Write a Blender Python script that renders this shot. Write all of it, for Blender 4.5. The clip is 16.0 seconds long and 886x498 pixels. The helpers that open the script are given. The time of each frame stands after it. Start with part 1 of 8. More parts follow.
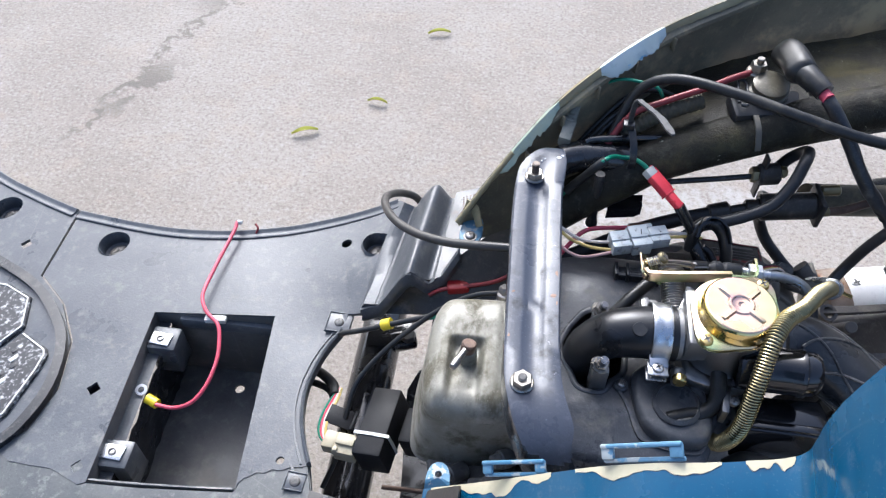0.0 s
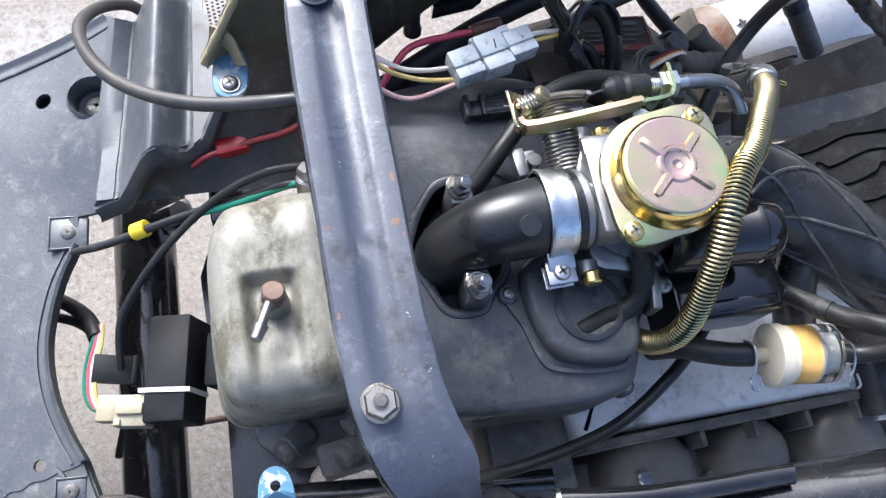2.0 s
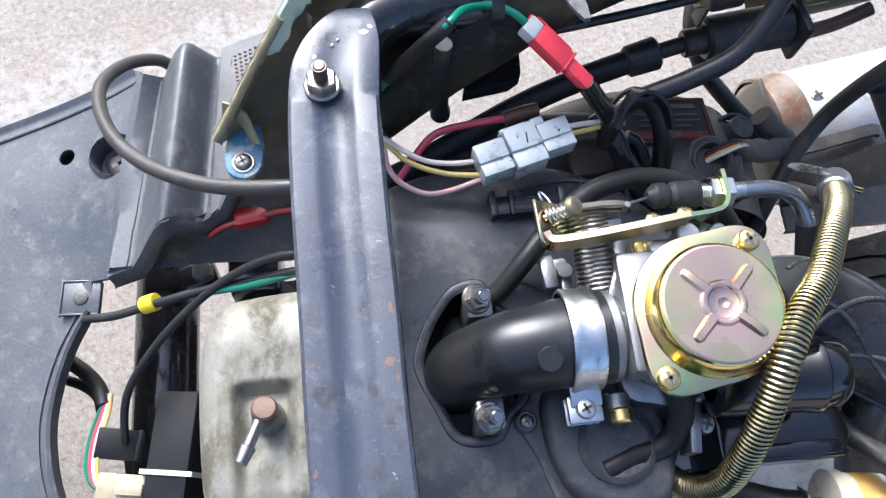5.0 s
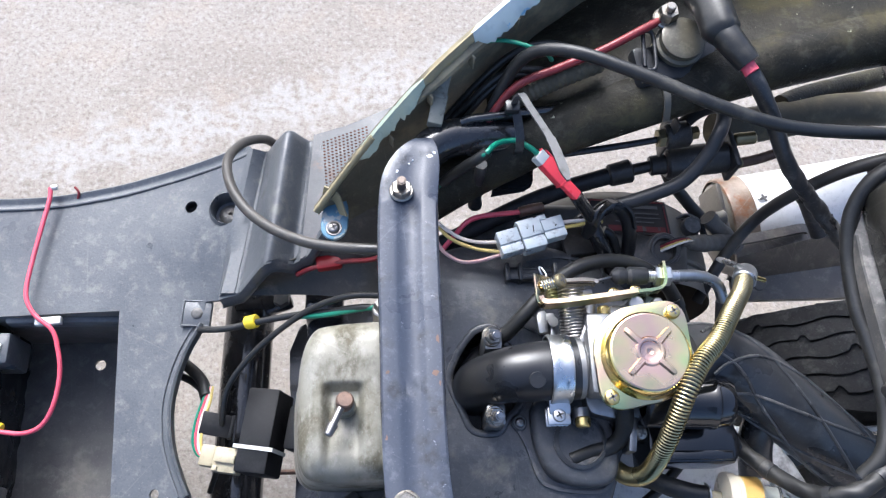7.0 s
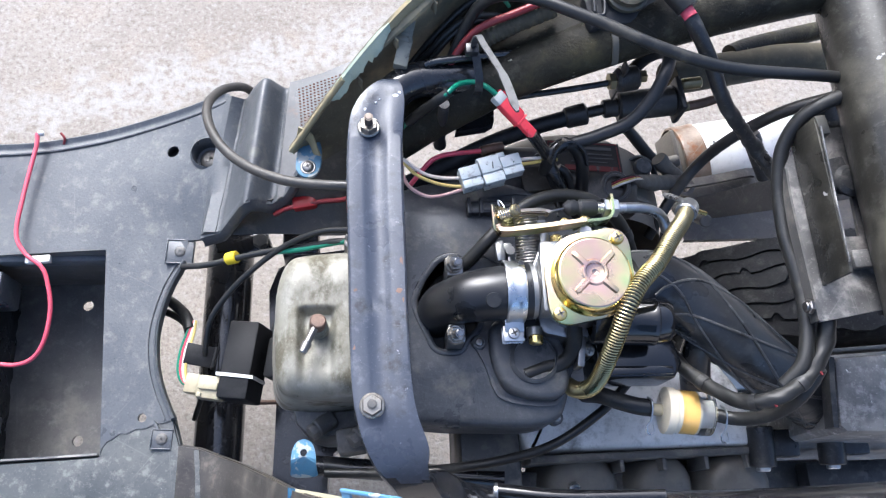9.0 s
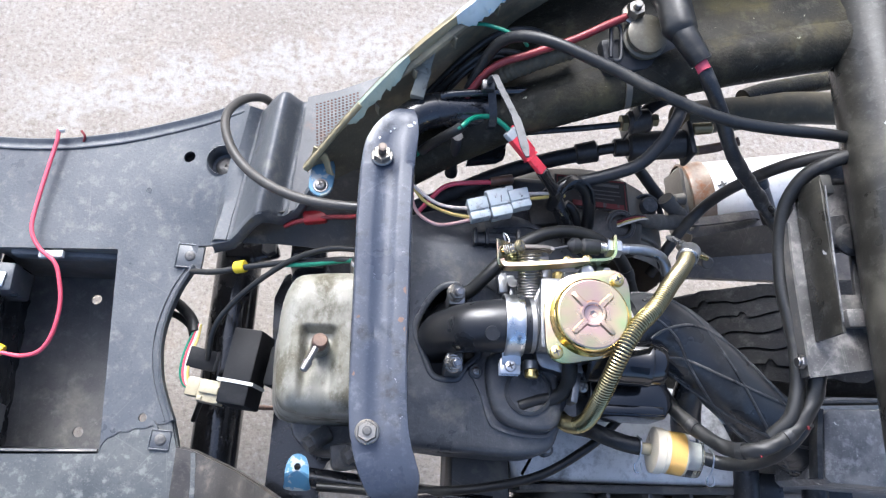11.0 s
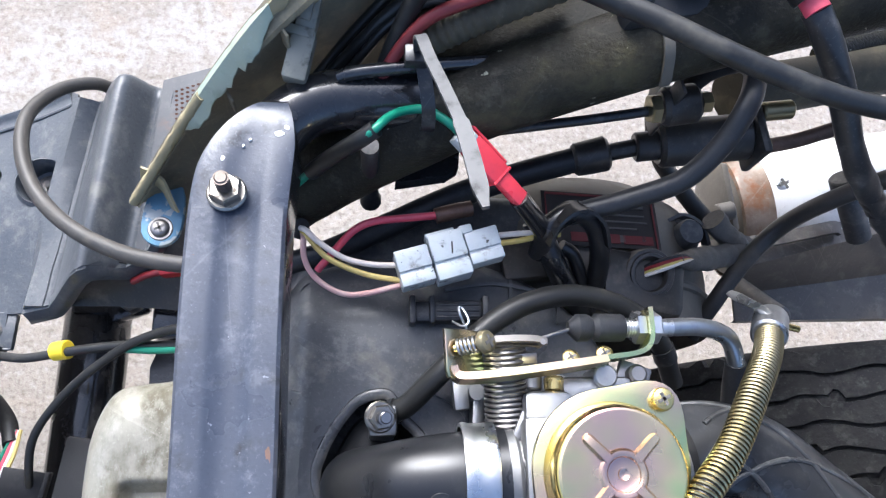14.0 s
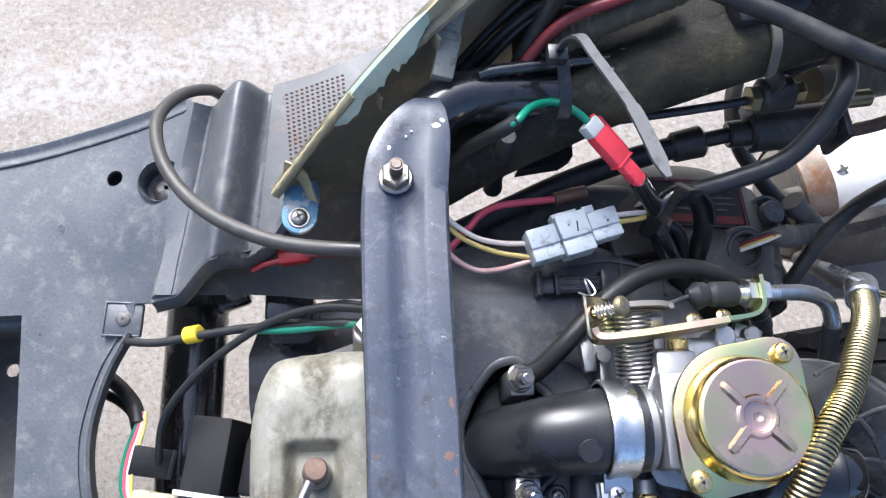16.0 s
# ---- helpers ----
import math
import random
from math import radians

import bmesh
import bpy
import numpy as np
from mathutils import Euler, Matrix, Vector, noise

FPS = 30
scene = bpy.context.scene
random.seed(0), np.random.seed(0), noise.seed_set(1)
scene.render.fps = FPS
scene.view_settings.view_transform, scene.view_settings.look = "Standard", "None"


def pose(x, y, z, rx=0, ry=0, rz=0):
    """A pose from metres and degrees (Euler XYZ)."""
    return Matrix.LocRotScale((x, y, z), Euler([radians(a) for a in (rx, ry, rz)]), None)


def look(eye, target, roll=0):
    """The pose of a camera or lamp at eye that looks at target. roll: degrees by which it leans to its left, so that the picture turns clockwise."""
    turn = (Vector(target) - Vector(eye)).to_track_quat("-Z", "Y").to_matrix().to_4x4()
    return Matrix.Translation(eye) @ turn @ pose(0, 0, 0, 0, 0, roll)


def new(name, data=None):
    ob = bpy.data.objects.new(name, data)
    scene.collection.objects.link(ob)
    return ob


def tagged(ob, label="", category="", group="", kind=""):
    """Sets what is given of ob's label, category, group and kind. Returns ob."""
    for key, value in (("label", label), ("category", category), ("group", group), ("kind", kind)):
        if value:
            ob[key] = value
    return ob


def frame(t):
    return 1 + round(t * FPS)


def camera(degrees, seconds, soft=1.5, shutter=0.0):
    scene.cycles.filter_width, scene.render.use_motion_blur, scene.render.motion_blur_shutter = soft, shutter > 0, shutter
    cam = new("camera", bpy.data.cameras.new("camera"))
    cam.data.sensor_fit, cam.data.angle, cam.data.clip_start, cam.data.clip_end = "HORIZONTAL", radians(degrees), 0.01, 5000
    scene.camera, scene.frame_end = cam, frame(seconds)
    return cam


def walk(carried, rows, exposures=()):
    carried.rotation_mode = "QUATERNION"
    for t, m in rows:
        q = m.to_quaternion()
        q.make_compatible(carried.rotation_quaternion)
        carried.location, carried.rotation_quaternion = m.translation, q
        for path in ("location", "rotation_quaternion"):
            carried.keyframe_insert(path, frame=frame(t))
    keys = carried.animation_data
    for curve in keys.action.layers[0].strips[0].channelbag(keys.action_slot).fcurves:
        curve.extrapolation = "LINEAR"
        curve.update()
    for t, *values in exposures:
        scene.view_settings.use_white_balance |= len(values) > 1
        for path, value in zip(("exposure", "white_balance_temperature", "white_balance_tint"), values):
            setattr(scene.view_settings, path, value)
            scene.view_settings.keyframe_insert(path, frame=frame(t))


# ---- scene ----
cam = camera(59.3, 16.0, 1.25)
METRES, EYE, TILT, LEAN, TURN = 1.35, 0.945, -50.0, 0.0, 7.2
ROWS = [
    (0.0, 0.0, 0.0, 0.0, -0.0, 0.0, 0.0),
    (0.5, 0.0155, 0.0852, 0.0351, -9.13, -9.3, 8.22),
    (1.0, -0.0013, 0.1565, 0.0411, -16.73, -19.52, 12.58),
    (1.5, -0.012, 0.1754, 0.0291, -17.37, -22.78, 10.25),
    (2.0, 0.0208, 0.1737, 0.0559, -16.17, -22.83, 9.14),
    (2.5, 0.0548, 0.1863, 0.0643, -13.54, -22.73, 9.23),
    (3.0, 0.093, 0.2209, 0.0704, -10.18, -22.65, 8.7),
    (3.5, 0.0979, 0.2001, 0.0676, -9.37, -23.08, 8.45),
    (4.0, 0.0721, 0.202, 0.0577, -10.0, -23.35, 8.63),
    (4.5, 0.0592, 0.2025, 0.0588, -10.68, -22.67, 8.57),
    (5.0, 0.0499, 0.2084, 0.0758, -10.68, -21.43, 8.17),
    (7.5, 0.0279, 0.0783, 0.1326, -7.96, -18.84, 4.45),
    (8.0, 0.0279, 0.0696, 0.1256, -8.51, -19.7, 4.53),
    (8.5, 0.0335, 0.0634, 0.1204, -9.33, -20.84, 4.78),
    (11.0, 0.0354, 0.0588, 0.142, -7.38, -21.41, 0.98),
    (11.5, 0.0663, 0.0807, 0.1432, -6.25, -21.58, 1.14),
    (12.0, 0.0514, 0.1757, 0.1146, -6.39, -22.54, 1.67),
    (12.5, 0.0491, 0.2553, 0.0933, -7.23, -23.46, 2.24),
    (13.0, 0.0541, 0.2662, 0.0923, -8.25, -24.09, 2.64),
    (13.5, 0.0611, 0.2555, 0.1044, -9.06, -24.24, 2.78),
    (14.0, 0.0827, 0.235, 0.1126, -9.32, -24.01, 2.84),
    (14.5, 0.0839, 0.2107, 0.1236, -9.02, -23.54, 2.7),
    (15.0, 0.0781, 0.2138, 0.1217, -8.47, -23.12, 2.52),
    (15.5, 0.0611, 0.2139, 0.1216, -8.54, -23.04, 2.72),
    (16.0, 0.0327, 0.2126, 0.118, -9.81, -23.5, 3.94),
]
EXPOSURES = [(0.0, 1.32, 5450, 9), (0.5, 1.32, 5450, 9), (1.0, 1.42, 5450, 9), (1.5, 1.48, 5450, 9), (2.0, 1.64, 5450, 9), (3.5, 1.66, 5450, 9), (5.0, 1.62, 5450, 9), (7.5, 1.57, 5450, 9), (8.5, 1.60, 5450, 9), (11.0, 1.66, 5450, 9), (13.0, 1.67, 5450, 9), (14.5, 1.74, 5450, 9), (16.0, 1.66, 5450, 9)]
walk(cam, [(t, pose(0, 0, EYE, TILT, LEAN, TURN) @ pose(METRES * x, METRES * y, METRES * z, 90 + pitch, roll, yaw)) for t, x, y, z, yaw, pitch, roll in ROWS], EXPOSURES)

# ---- light ----
world = bpy.data.worlds.new("world")
scene.world = world
world.use_nodes = True
wn = world.node_tree.nodes
sky = wn.new("ShaderNodeTexSky")
sky.sky_type = "NISHITA"
sky.sun_disc = False
sky.sun_elevation, sky.sun_rotation = radians(42), radians(340)
sky.air_density, sky.dust_density, sky.ozone_density = 0.8, 7.0, 0.6
bg = wn["Background"]
bg.inputs["Strength"].default_value = 0.13
world.node_tree.links.new(sky.outputs[0], bg.inputs["Color"])

sun_data = bpy.data.lights.new("sun", "SUN")
sun_data.energy, sun_data.angle, sun_data.color = 1.15, radians(30), (1.0, 0.95, 0.89)
sun = new("sun", sun_data)
sun.matrix_world = look((-0.9, 2.5, 2.4), (0, 0, 0))


# ---- materials ----
def mat(name, colour, rough=0.5, metal=0.0, second=None, amount=0.5, fine=180.0, coarse=22.0, bump=0.15,
        dirt=None, dirt_at=0.62, dirt_scale=35.0, rough_var=0.12, coat=0.0, contrast=0.28, stretch=(1, 1, 1),
        spec=0.5, chips=None, chip_at=0.7, chip_scale=60.0, wear=0.0, dust=(0.24, 0.225, 0.20)):
    """A surface with a fine grain, a coarse mottling, an optional layer of dirt and optional chipped spots."""
    m = bpy.data.materials.new(name)
    m.use_nodes = True
    nt = m.node_tree
    n, ln = nt.nodes, nt.links.new
    b = n["Principled BSDF"]
    co = n.new("ShaderNodeTexCoord")
    mp = n.new("ShaderNodeMapping")
    mp.inputs["Scale"].default_value = stretch
    ln(co.outputs["Object"], mp.inputs["Vector"])
    second = second or tuple(c * 0.62 for c in colour)

    def noise_tex(scale, detail=4.0, rough_=0.55):
        t = n.new("ShaderNodeTexNoise")
        t.inputs["Scale"].default_value, t.inputs["Detail"].default_value, t.inputs["Roughness"].default_value = scale, detail, rough_
        ln(mp.outputs[0], t.inputs["Vector"])
        return t

    def ramp(src, lo, hi):
        r = n.new("ShaderNodeMapRange")
        r.interpolation_type = "SMOOTHSTEP"
        r.inputs["From Min"].default_value, r.inputs["From Max"].default_value = lo, hi
        ln(src, r.inputs["Value"])
        return r.outputs[0]

    def mix(fac, a, c):
        x = n.new("ShaderNodeMix")
        x.data_type = "RGBA"
        if isinstance(fac, float):
            x.inputs["Factor"].default_value = fac
        else:
            ln(fac, x.inputs["Factor"])
        for sock, v in ((x.inputs["A"], a), (x.inputs["B"], c)):
            if isinstance(v, tuple):
                sock.default_value = (*v, 1)
            else:
                ln(v, sock)
        return x.outputs["Result"]

    def times(a, k):
        q = n.new("ShaderNodeMath")
        q.operation = "MULTIPLY"
        ln(a, q.inputs[0])
        q.inputs[1].default_value = k
        return q.outputs[0]

    big, small = noise_tex(coarse), noise_tex(fine, 3.0, 0.6)
    col = mix(times(ramp(big.outputs["Fac"], 0.5 - contrast, 0.5 + contrast), amount), colour, second)
    dark = tuple(c * 0.6 for c in colour)
    col = mix(times(ramp(small.outputs["Fac"], 0.5, 0.75), 0.35 * amount + 0.1), col, dark)
    rough_src = ramp(big.outputs["Fac"], 0.3, 0.7)
    rr = n.new("ShaderNodeMapRange")
    rr.inputs["To Min"].default_value, rr.inputs["To Max"].default_value = max(0.03, rough - rough_var), min(1.0, rough + rough_var)
    ln(rough_src, rr.inputs["Value"])
    rough_out = rr.outputs[0]
    if dirt:
        dn = noise_tex(dirt_scale, 6.0, 0.65)
        f = ramp(dn.outputs["Fac"], dirt_at - 0.08, dirt_at + 0.12)
        col = mix(f, col, dirt)
        add = n.new("ShaderNodeMath")
        add.operation = "MULTIPLY_ADD"
        add.use_clamp = True
        ln(f, add.inputs[0])
        add.inputs[1].default_value = 0.35
        ln(rough_out, add.inputs[2])
        rough_out = add.outputs[0]
    if chips:
        cn = noise_tex(chip_scale, 5.0, 0.6)
        col = mix(ramp(cn.outputs["Fac"], chip_at, chip_at + 0.03), col, chips)
    if wear:
        col = mix(times(ramp(noise_tex(620.0, 2.0, 0.6).outputs["Fac"], 0.61, 0.71), 0.30 * wear), col, dust)
        col = mix(times(ramp(noise_tex(90.0, 5.0, 0.7).outputs["Fac"], 0.52, 0.68), 0.40 * wear), col, dust)
        for turn, squeeze in ((0.5, (6, 420, 6)), (-0.85, (8, 560, 8)), (1.45, (5, 380, 5))):
            lines = n.new("ShaderNodeMapping")
            spin = n.new("ShaderNodeMapping")
            spin.inputs["Rotation"].default_value = (0, 0, turn)
            lines.inputs["Scale"].default_value = squeeze
            ln(co.outputs["Object"], spin.inputs["Vector"])
            ln(spin.outputs[0], lines.inputs["Vector"])
            t = n.new("ShaderNodeTexNoise")
            t.inputs["Scale"].default_value, t.inputs["Detail"].default_value = 1.0, 2.0
            ln(lines.outputs[0], t.inputs["Vector"])
            col = mix(times(ramp(t.outputs["Fac"], 0.68, 0.78), 0.20 * wear), col, dust)
    ln(col, b.inputs["Base Color"])
    ln(rough_out, b.inputs["Roughness"])
    b.inputs["Metallic"].default_value = metal
    b.inputs["Coat Weight"].default_value = coat
    b.inputs["Coat Roughness"].default_value = 0.12
    b.inputs["Specular IOR Level"].default_value = spec
    if bump:
        bp = n.new("ShaderNodeBump")
        bp.inputs["Strength"].default_value, bp.inputs["Distance"].default_value = bump, 0.0005
        tall = n.new("ShaderNodeMath")
        tall.operation = "MULTIPLY_ADD"
        ln(big.outputs["Fac"], tall.inputs[0])
        tall.inputs[1].default_value = 1.5
        ln(small.outputs["Fac"], tall.inputs[2])
        ln(tall.outputs[0], bp.inputs["Height"])
        ln(bp.outputs[0], b.inputs["Normal"])
    return m


BLACK_PLASTIC = mat("black_plastic", (0.014, 0.015, 0.017), 0.38, second=(0.026, 0.026, 0.026), dirt=(0.085, 0.08, 0.07), dirt_at=0.59, bump=0.12, wear=0.5)
FLOOR_PLASTIC = mat("floor_plastic", (0.054, 0.060, 0.069), 0.36, second=(0.084, 0.090, 0.096), amount=1.0, coarse=18, contrast=0.22, bump=0.35, fine=420, dirt=(0.15, 0.148, 0.138), dirt_at=0.63, dirt_scale=40, rough_var=0.10, wear=0.75, dust=(0.21, 0.205, 0.19), spec=0.5)
COVER_PLASTIC = mat("cover_plastic", (0.058, 0.063, 0.064), 0.40, second=(0.088, 0.093, 0.090), amount=0.9, coarse=24, bump=0.4, fine=320, dirt=(0.13, 0.13, 0.122), dirt_at=0.58, dirt_scale=90, wear=1.0, dust=(0.21, 0.215, 0.205), chips=(0.40, 0.40, 0.38), chip_at=0.735, chip_scale=60)
SHROUD = mat("shroud_plastic", (0.044, 0.046, 0.051), 0.38, second=(0.075, 0.077, 0.081), amount=0.9, coarse=26, bump=0.5, fine=240, dirt=(0.128, 0.122, 0.107), dirt_at=0.61, dirt_scale=40, wear=0.6, dust=(0.22, 0.217, 0.21))
RUBBER = mat("rubber", (0.018, 0.019, 0.021), 0.46, second=(0.030, 0.030, 0.031), bump=0.06, spec=0.40, wear=0.35, dust=(0.11, 0.11, 0.11))
SOFT_RUBBER = mat("cable_rubber", (0.0135, 0.0138, 0.0135), 0.42, spec=0.4, second=(0.025, 0.0245, 0.023), bump=0.08, dirt=(0.060, 0.056, 0.046), dirt_at=0.61, wear=0.3, dust=(0.10, 0.095, 0.08))
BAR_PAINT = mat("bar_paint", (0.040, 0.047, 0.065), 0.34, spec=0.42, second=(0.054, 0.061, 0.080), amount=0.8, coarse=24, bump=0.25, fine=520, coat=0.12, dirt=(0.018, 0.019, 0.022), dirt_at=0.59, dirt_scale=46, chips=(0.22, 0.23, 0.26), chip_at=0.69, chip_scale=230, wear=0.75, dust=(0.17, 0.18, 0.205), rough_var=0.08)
PALE_CHIP = mat("pale_chip", (0.55, 0.57, 0.60), 0.4, second=(0.4, 0.4, 0.42), bump=0.1)
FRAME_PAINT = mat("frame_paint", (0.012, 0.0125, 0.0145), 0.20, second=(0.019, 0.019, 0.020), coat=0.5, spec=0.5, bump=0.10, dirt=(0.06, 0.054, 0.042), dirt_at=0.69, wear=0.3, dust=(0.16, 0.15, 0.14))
RAIL_PAINT = mat("rail_paint", (0.013, 0.0118, 0.0082), 0.55, spec=0.20, second=(0.036, 0.032, 0.020), amount=1.0, coarse=26, contrast=0.14, bump=1.2, fine=520, dirt=(0.082, 0.071, 0.038), dirt_at=0.605, dirt_scale=26, chips=(0.32, 0.31, 0.23), chip_at=0.69, chip_scale=150, wear=0.6, dust=(0.13, 0.12, 0.085))
CAST = mat("cast_aluminium", (0.37, 0.37, 0.37), 0.46, 1.0, second=(0.27, 0.27, 0.265), bump=0.25, fine=500)
DIRTY_CAST = mat("dirty_cast", (0.275, 0.265, 0.225), 0.40, 0.15, second=(0.165, 0.156, 0.118), amount=1.0, coarse=20, contrast=0.22, stretch=(1.2, 0.8, 1), bump=0.22, fine=420, dirt=(0.090, 0.081, 0.052), dirt_at=0.56, dirt_scale=30, wear=0.9, dust=(0.36, 0.35, 0.31))
CASE_CAST = mat("case_cast", (0.80, 0.795, 0.78), 0.40, 0.12, second=(0.56, 0.55, 0.53), amount=0.95, coarse=20, bump=0.45, dirt=(0.16, 0.15, 0.135), dirt_at=0.63, dirt_scale=26, wear=0.9, dust=(0.32, 0.31, 0.29))
DARK_CAST = mat("dark_cast", (0.05, 0.05, 0.049), 0.46, 0.1, second=(0.115, 0.110, 0.103), amount=0.9, bump=0.35, dirt=(0.19, 0.172, 0.148), dirt_at=0.57, wear=0.9, dust=(0.26, 0.235, 0.20))
CHROME = mat("bright_zinc", (0.66, 0.67, 0.67), 0.33, 1.0, second=(0.48, 0.49, 0.50), amount=0.8, coarse=60, bump=0.12, fine=300)
STEEL = mat("dull_steel", (0.32, 0.31, 0.30), 0.38, 1.0, second=(0.20, 0.18, 0.165), bump=0.15)
STUD = mat("rusty_stud", (0.15, 0.125, 0.105), 0.5, 0.6, second=(0.08, 0.06, 0.05), bump=0.3, fine=500)
ZINC = mat("nut_zinc", (0.36, 0.34, 0.30), 0.34, 1.0, second=(0.28, 0.25, 0.21), fine=400, bump=0.2, dirt=(0.12, 0.10, 0.08), dirt_at=0.60, dirt_scale=260)
BRASS = mat("brass", (0.74, 0.58, 0.24), 0.28, 1.0, second=(0.52, 0.40, 0.14), bump=0.1)
OLD_BRASS = mat("old_brass", (0.30, 0.26, 0.15), 0.42, 0.8, second=(0.16, 0.13, 0.08), bump=0.2)
SPRING_GOLD = mat("spring_gold", (0.50, 0.42, 0.19), 0.30, 1.0, second=(0.36, 0.32, 0.22), amount=0.9, coarse=9, bump=0.0)
RUST = mat("rust", (0.19, 0.11, 0.075), 0.45, 0.35, second=(0.07, 0.05, 0.04), amount=0.9, coarse=60, bump=0.4, wear=0.6, dust=(0.26, 0.2, 0.16))
SILVER = mat("silver_muffler", (0.76, 0.76, 0.75), 0.40, 0.1, second=(0.66, 0.65, 0.63), bump=0.1, dirt=(0.22, 0.15, 0.10), dirt_at=0.68, wear=0.3, dust=(0.3, 0.24, 0.2))
WHITE_PLASTIC = mat("white_plastic", (0.56, 0.56, 0.52), 0.4, second=(0.55, 0.55, 0.5), bump=0.05, dirt=(0.25, 0.24, 0.21), dirt_at=0.68, dirt_scale=120)
CREAM_PLASTIC = mat("cream_plastic", (0.37, 0.33, 0.225), 0.45, second=(0.30, 0.26, 0.165), amount=0.8, bump=0.05, dirt=(0.2, 0.165, 0.10), dirt_at=0.64, dirt_scale=120)
GREY_PLASTIC = mat("grey_connector", (0.40, 0.44, 0.46), 0.42, second=(0.33, 0.36, 0.36), bump=0.08, dirt=(0.12, 0.115, 0.10), dirt_at=0.60, dirt_scale=130, chips=(0.05, 0.05, 0.045), chip_at=0.66, chip_scale=210)
DIRTY_PLUG = mat("dirty_plug", (0.235, 0.23, 0.185), 0.5, second=(0.14, 0.135, 0.105), amount=0.9, bump=0.1, dirt=(0.07, 0.065, 0.05), dirt_at=0.6, dirt_scale=110)
RED_PLASTIC = mat("red_plastic", (0.76, 0.05, 0.07), 0.35, second=(0.72, 0.05, 0.065), bump=0.03)
DARK_RED = mat("dusty_red_lead", (0.22, 0.018, 0.022), 0.45, second=(0.10, 0.02, 0.02), amount=0.8, bump=0.05)
WIRE_RED = mat("wire_red", (0.66, 0.085, 0.13), 0.38, bump=0.03)
WIRE_PINK = mat("wire_pink", (0.60, 0.49, 0.45), 0.42, second=(0.46, 0.22, 0.21), amount=0.9, coarse=40, bump=0.03)
WIRE_GREEN = mat("wire_green", (0.02, 0.22, 0.13), 0.4, bump=0.03)
WIRE_YELLOW = mat("wire_yellow", (0.55, 0.42, 0.11), 0.42, second=(0.45, 0.36, 0.15), bump=0.03)
WIRE_WHITE = mat("wire_white", (0.68, 0.64, 0.58), 0.42, second=(0.55, 0.42, 0.38), bump=0.03)
YELLOW = mat("yellow_sleeve", (0.80, 0.60, 0.02), 0.4, bump=0.05)
TIE_GREY = mat("tie_grey", (0.042, 0.043, 0.046), 0.52, second=(0.075, 0.075, 0.075), amount=0.9, bump=0.05, dirt=(0.025, 0.024, 0.023), dirt_at=0.60, dirt_scale=120)
BLUE_PAINT = mat("blue_paint", (0.005, 0.068, 0.145), 0.22, second=(0.009, 0.09, 0.18), coat=0.5, bump=0.03, chips=(0.62, 0.58, 0.42), chip_at=0.72, chip_scale=14, wear=0.25, dust=(0.25, 0.33, 0.4))
BLUE_TAB = mat("blue_tab", (0.07, 0.20, 0.33), 0.4, second=(0.17, 0.30, 0.40), amount=0.9, bump=0.1, chips=(0.40, 0.43, 0.42), chip_at=0.55, chip_scale=70, wear=0.5, dust=(0.3, 0.36, 0.38))
CREAM_PRIMER = mat("cream_primer", (0.52, 0.48, 0.33), 0.5, bump=0.1, chips=(0.05, 0.05, 0.05), chip_at=0.72)
GREEN_FLAKE = mat("green_flake", (0.30, 0.385, 0.315), 0.42, second=(0.38, 0.385, 0.26), amount=0.8, coarse=30, bump=0.15, chips=(0.12, 0.30, 0.46), chip_at=0.66, chip_scale=46, wear=0.6, dust=(0.48, 0.52, 0.47))
TAN_EDGE = mat("tan_edge", (0.32, 0.28, 0.16), 0.55, second=(0.14, 0.12, 0.07), coarse=40, bump=0.2)
# olive-tan grime; its bright tan patches also stand in for dappled sunlight
FAIRING_IN = mat("fairing_inside", (0.115, 0.103, 0.070), 0.6, second=(0.20, 0.173, 0.112), amount=0.95, coarse=18, contrast=0.2, bump=0.4, dirt=(0.36, 0.30, 0.18), dirt_at=0.57, dirt_scale=20, wear=0.9, dust=(0.34, 0.295, 0.19))
FUSE_RED = mat("fuse_red", (0.36, 0.018, 0.02), 0.4, second=(0.36, 0.02, 0.02), bump=0.05, dirt=(0.12, 0.08, 0.06), dirt_at=0.64, dirt_scale=90)
FAN_CAST = mat("fan_cover_dusty", (0.10, 0.091, 0.077), 0.5, 0.05, second=(0.165, 0.150, 0.126), amount=0.9, coarse=30, bump=0.3, dirt=(0.17, 0.15, 0.12), dirt_at=0.56, dirt_scale=36, wear=0.7, dust=(0.22, 0.2, 0.165))
SHEATH_CLOTH = mat("sheath_cloth", (0.085, 0.078, 0.068), 0.75, second=(0.15, 0.138, 0.12), amount=0.9, coarse=60, bump=0.6, fine=700, wear=0.5, dust=(0.22, 0.2, 0.17))
ARM_STEEL = mat("arm_steel", (0.070, 0.064, 0.058), 0.45, 0.2, second=(0.155, 0.140, 0.124), amount=0.9, coarse=18, bump=0.3, dirt=(0.20, 0.175, 0.145), dirt_at=0.58, wear=0.8, dust=(0.30, 0.27, 0.235))
DUSTY_RUBBER = mat("dusty_rubber", (0.024, 0.023, 0.021), 0.42, second=(0.046, 0.042, 0.037), amount=0.9, coarse=30, bump=0.12, dirt=(0.085, 0.076, 0.062), dirt_at=0.62, wear=0.4, dust=(0.13, 0.118, 0.10))
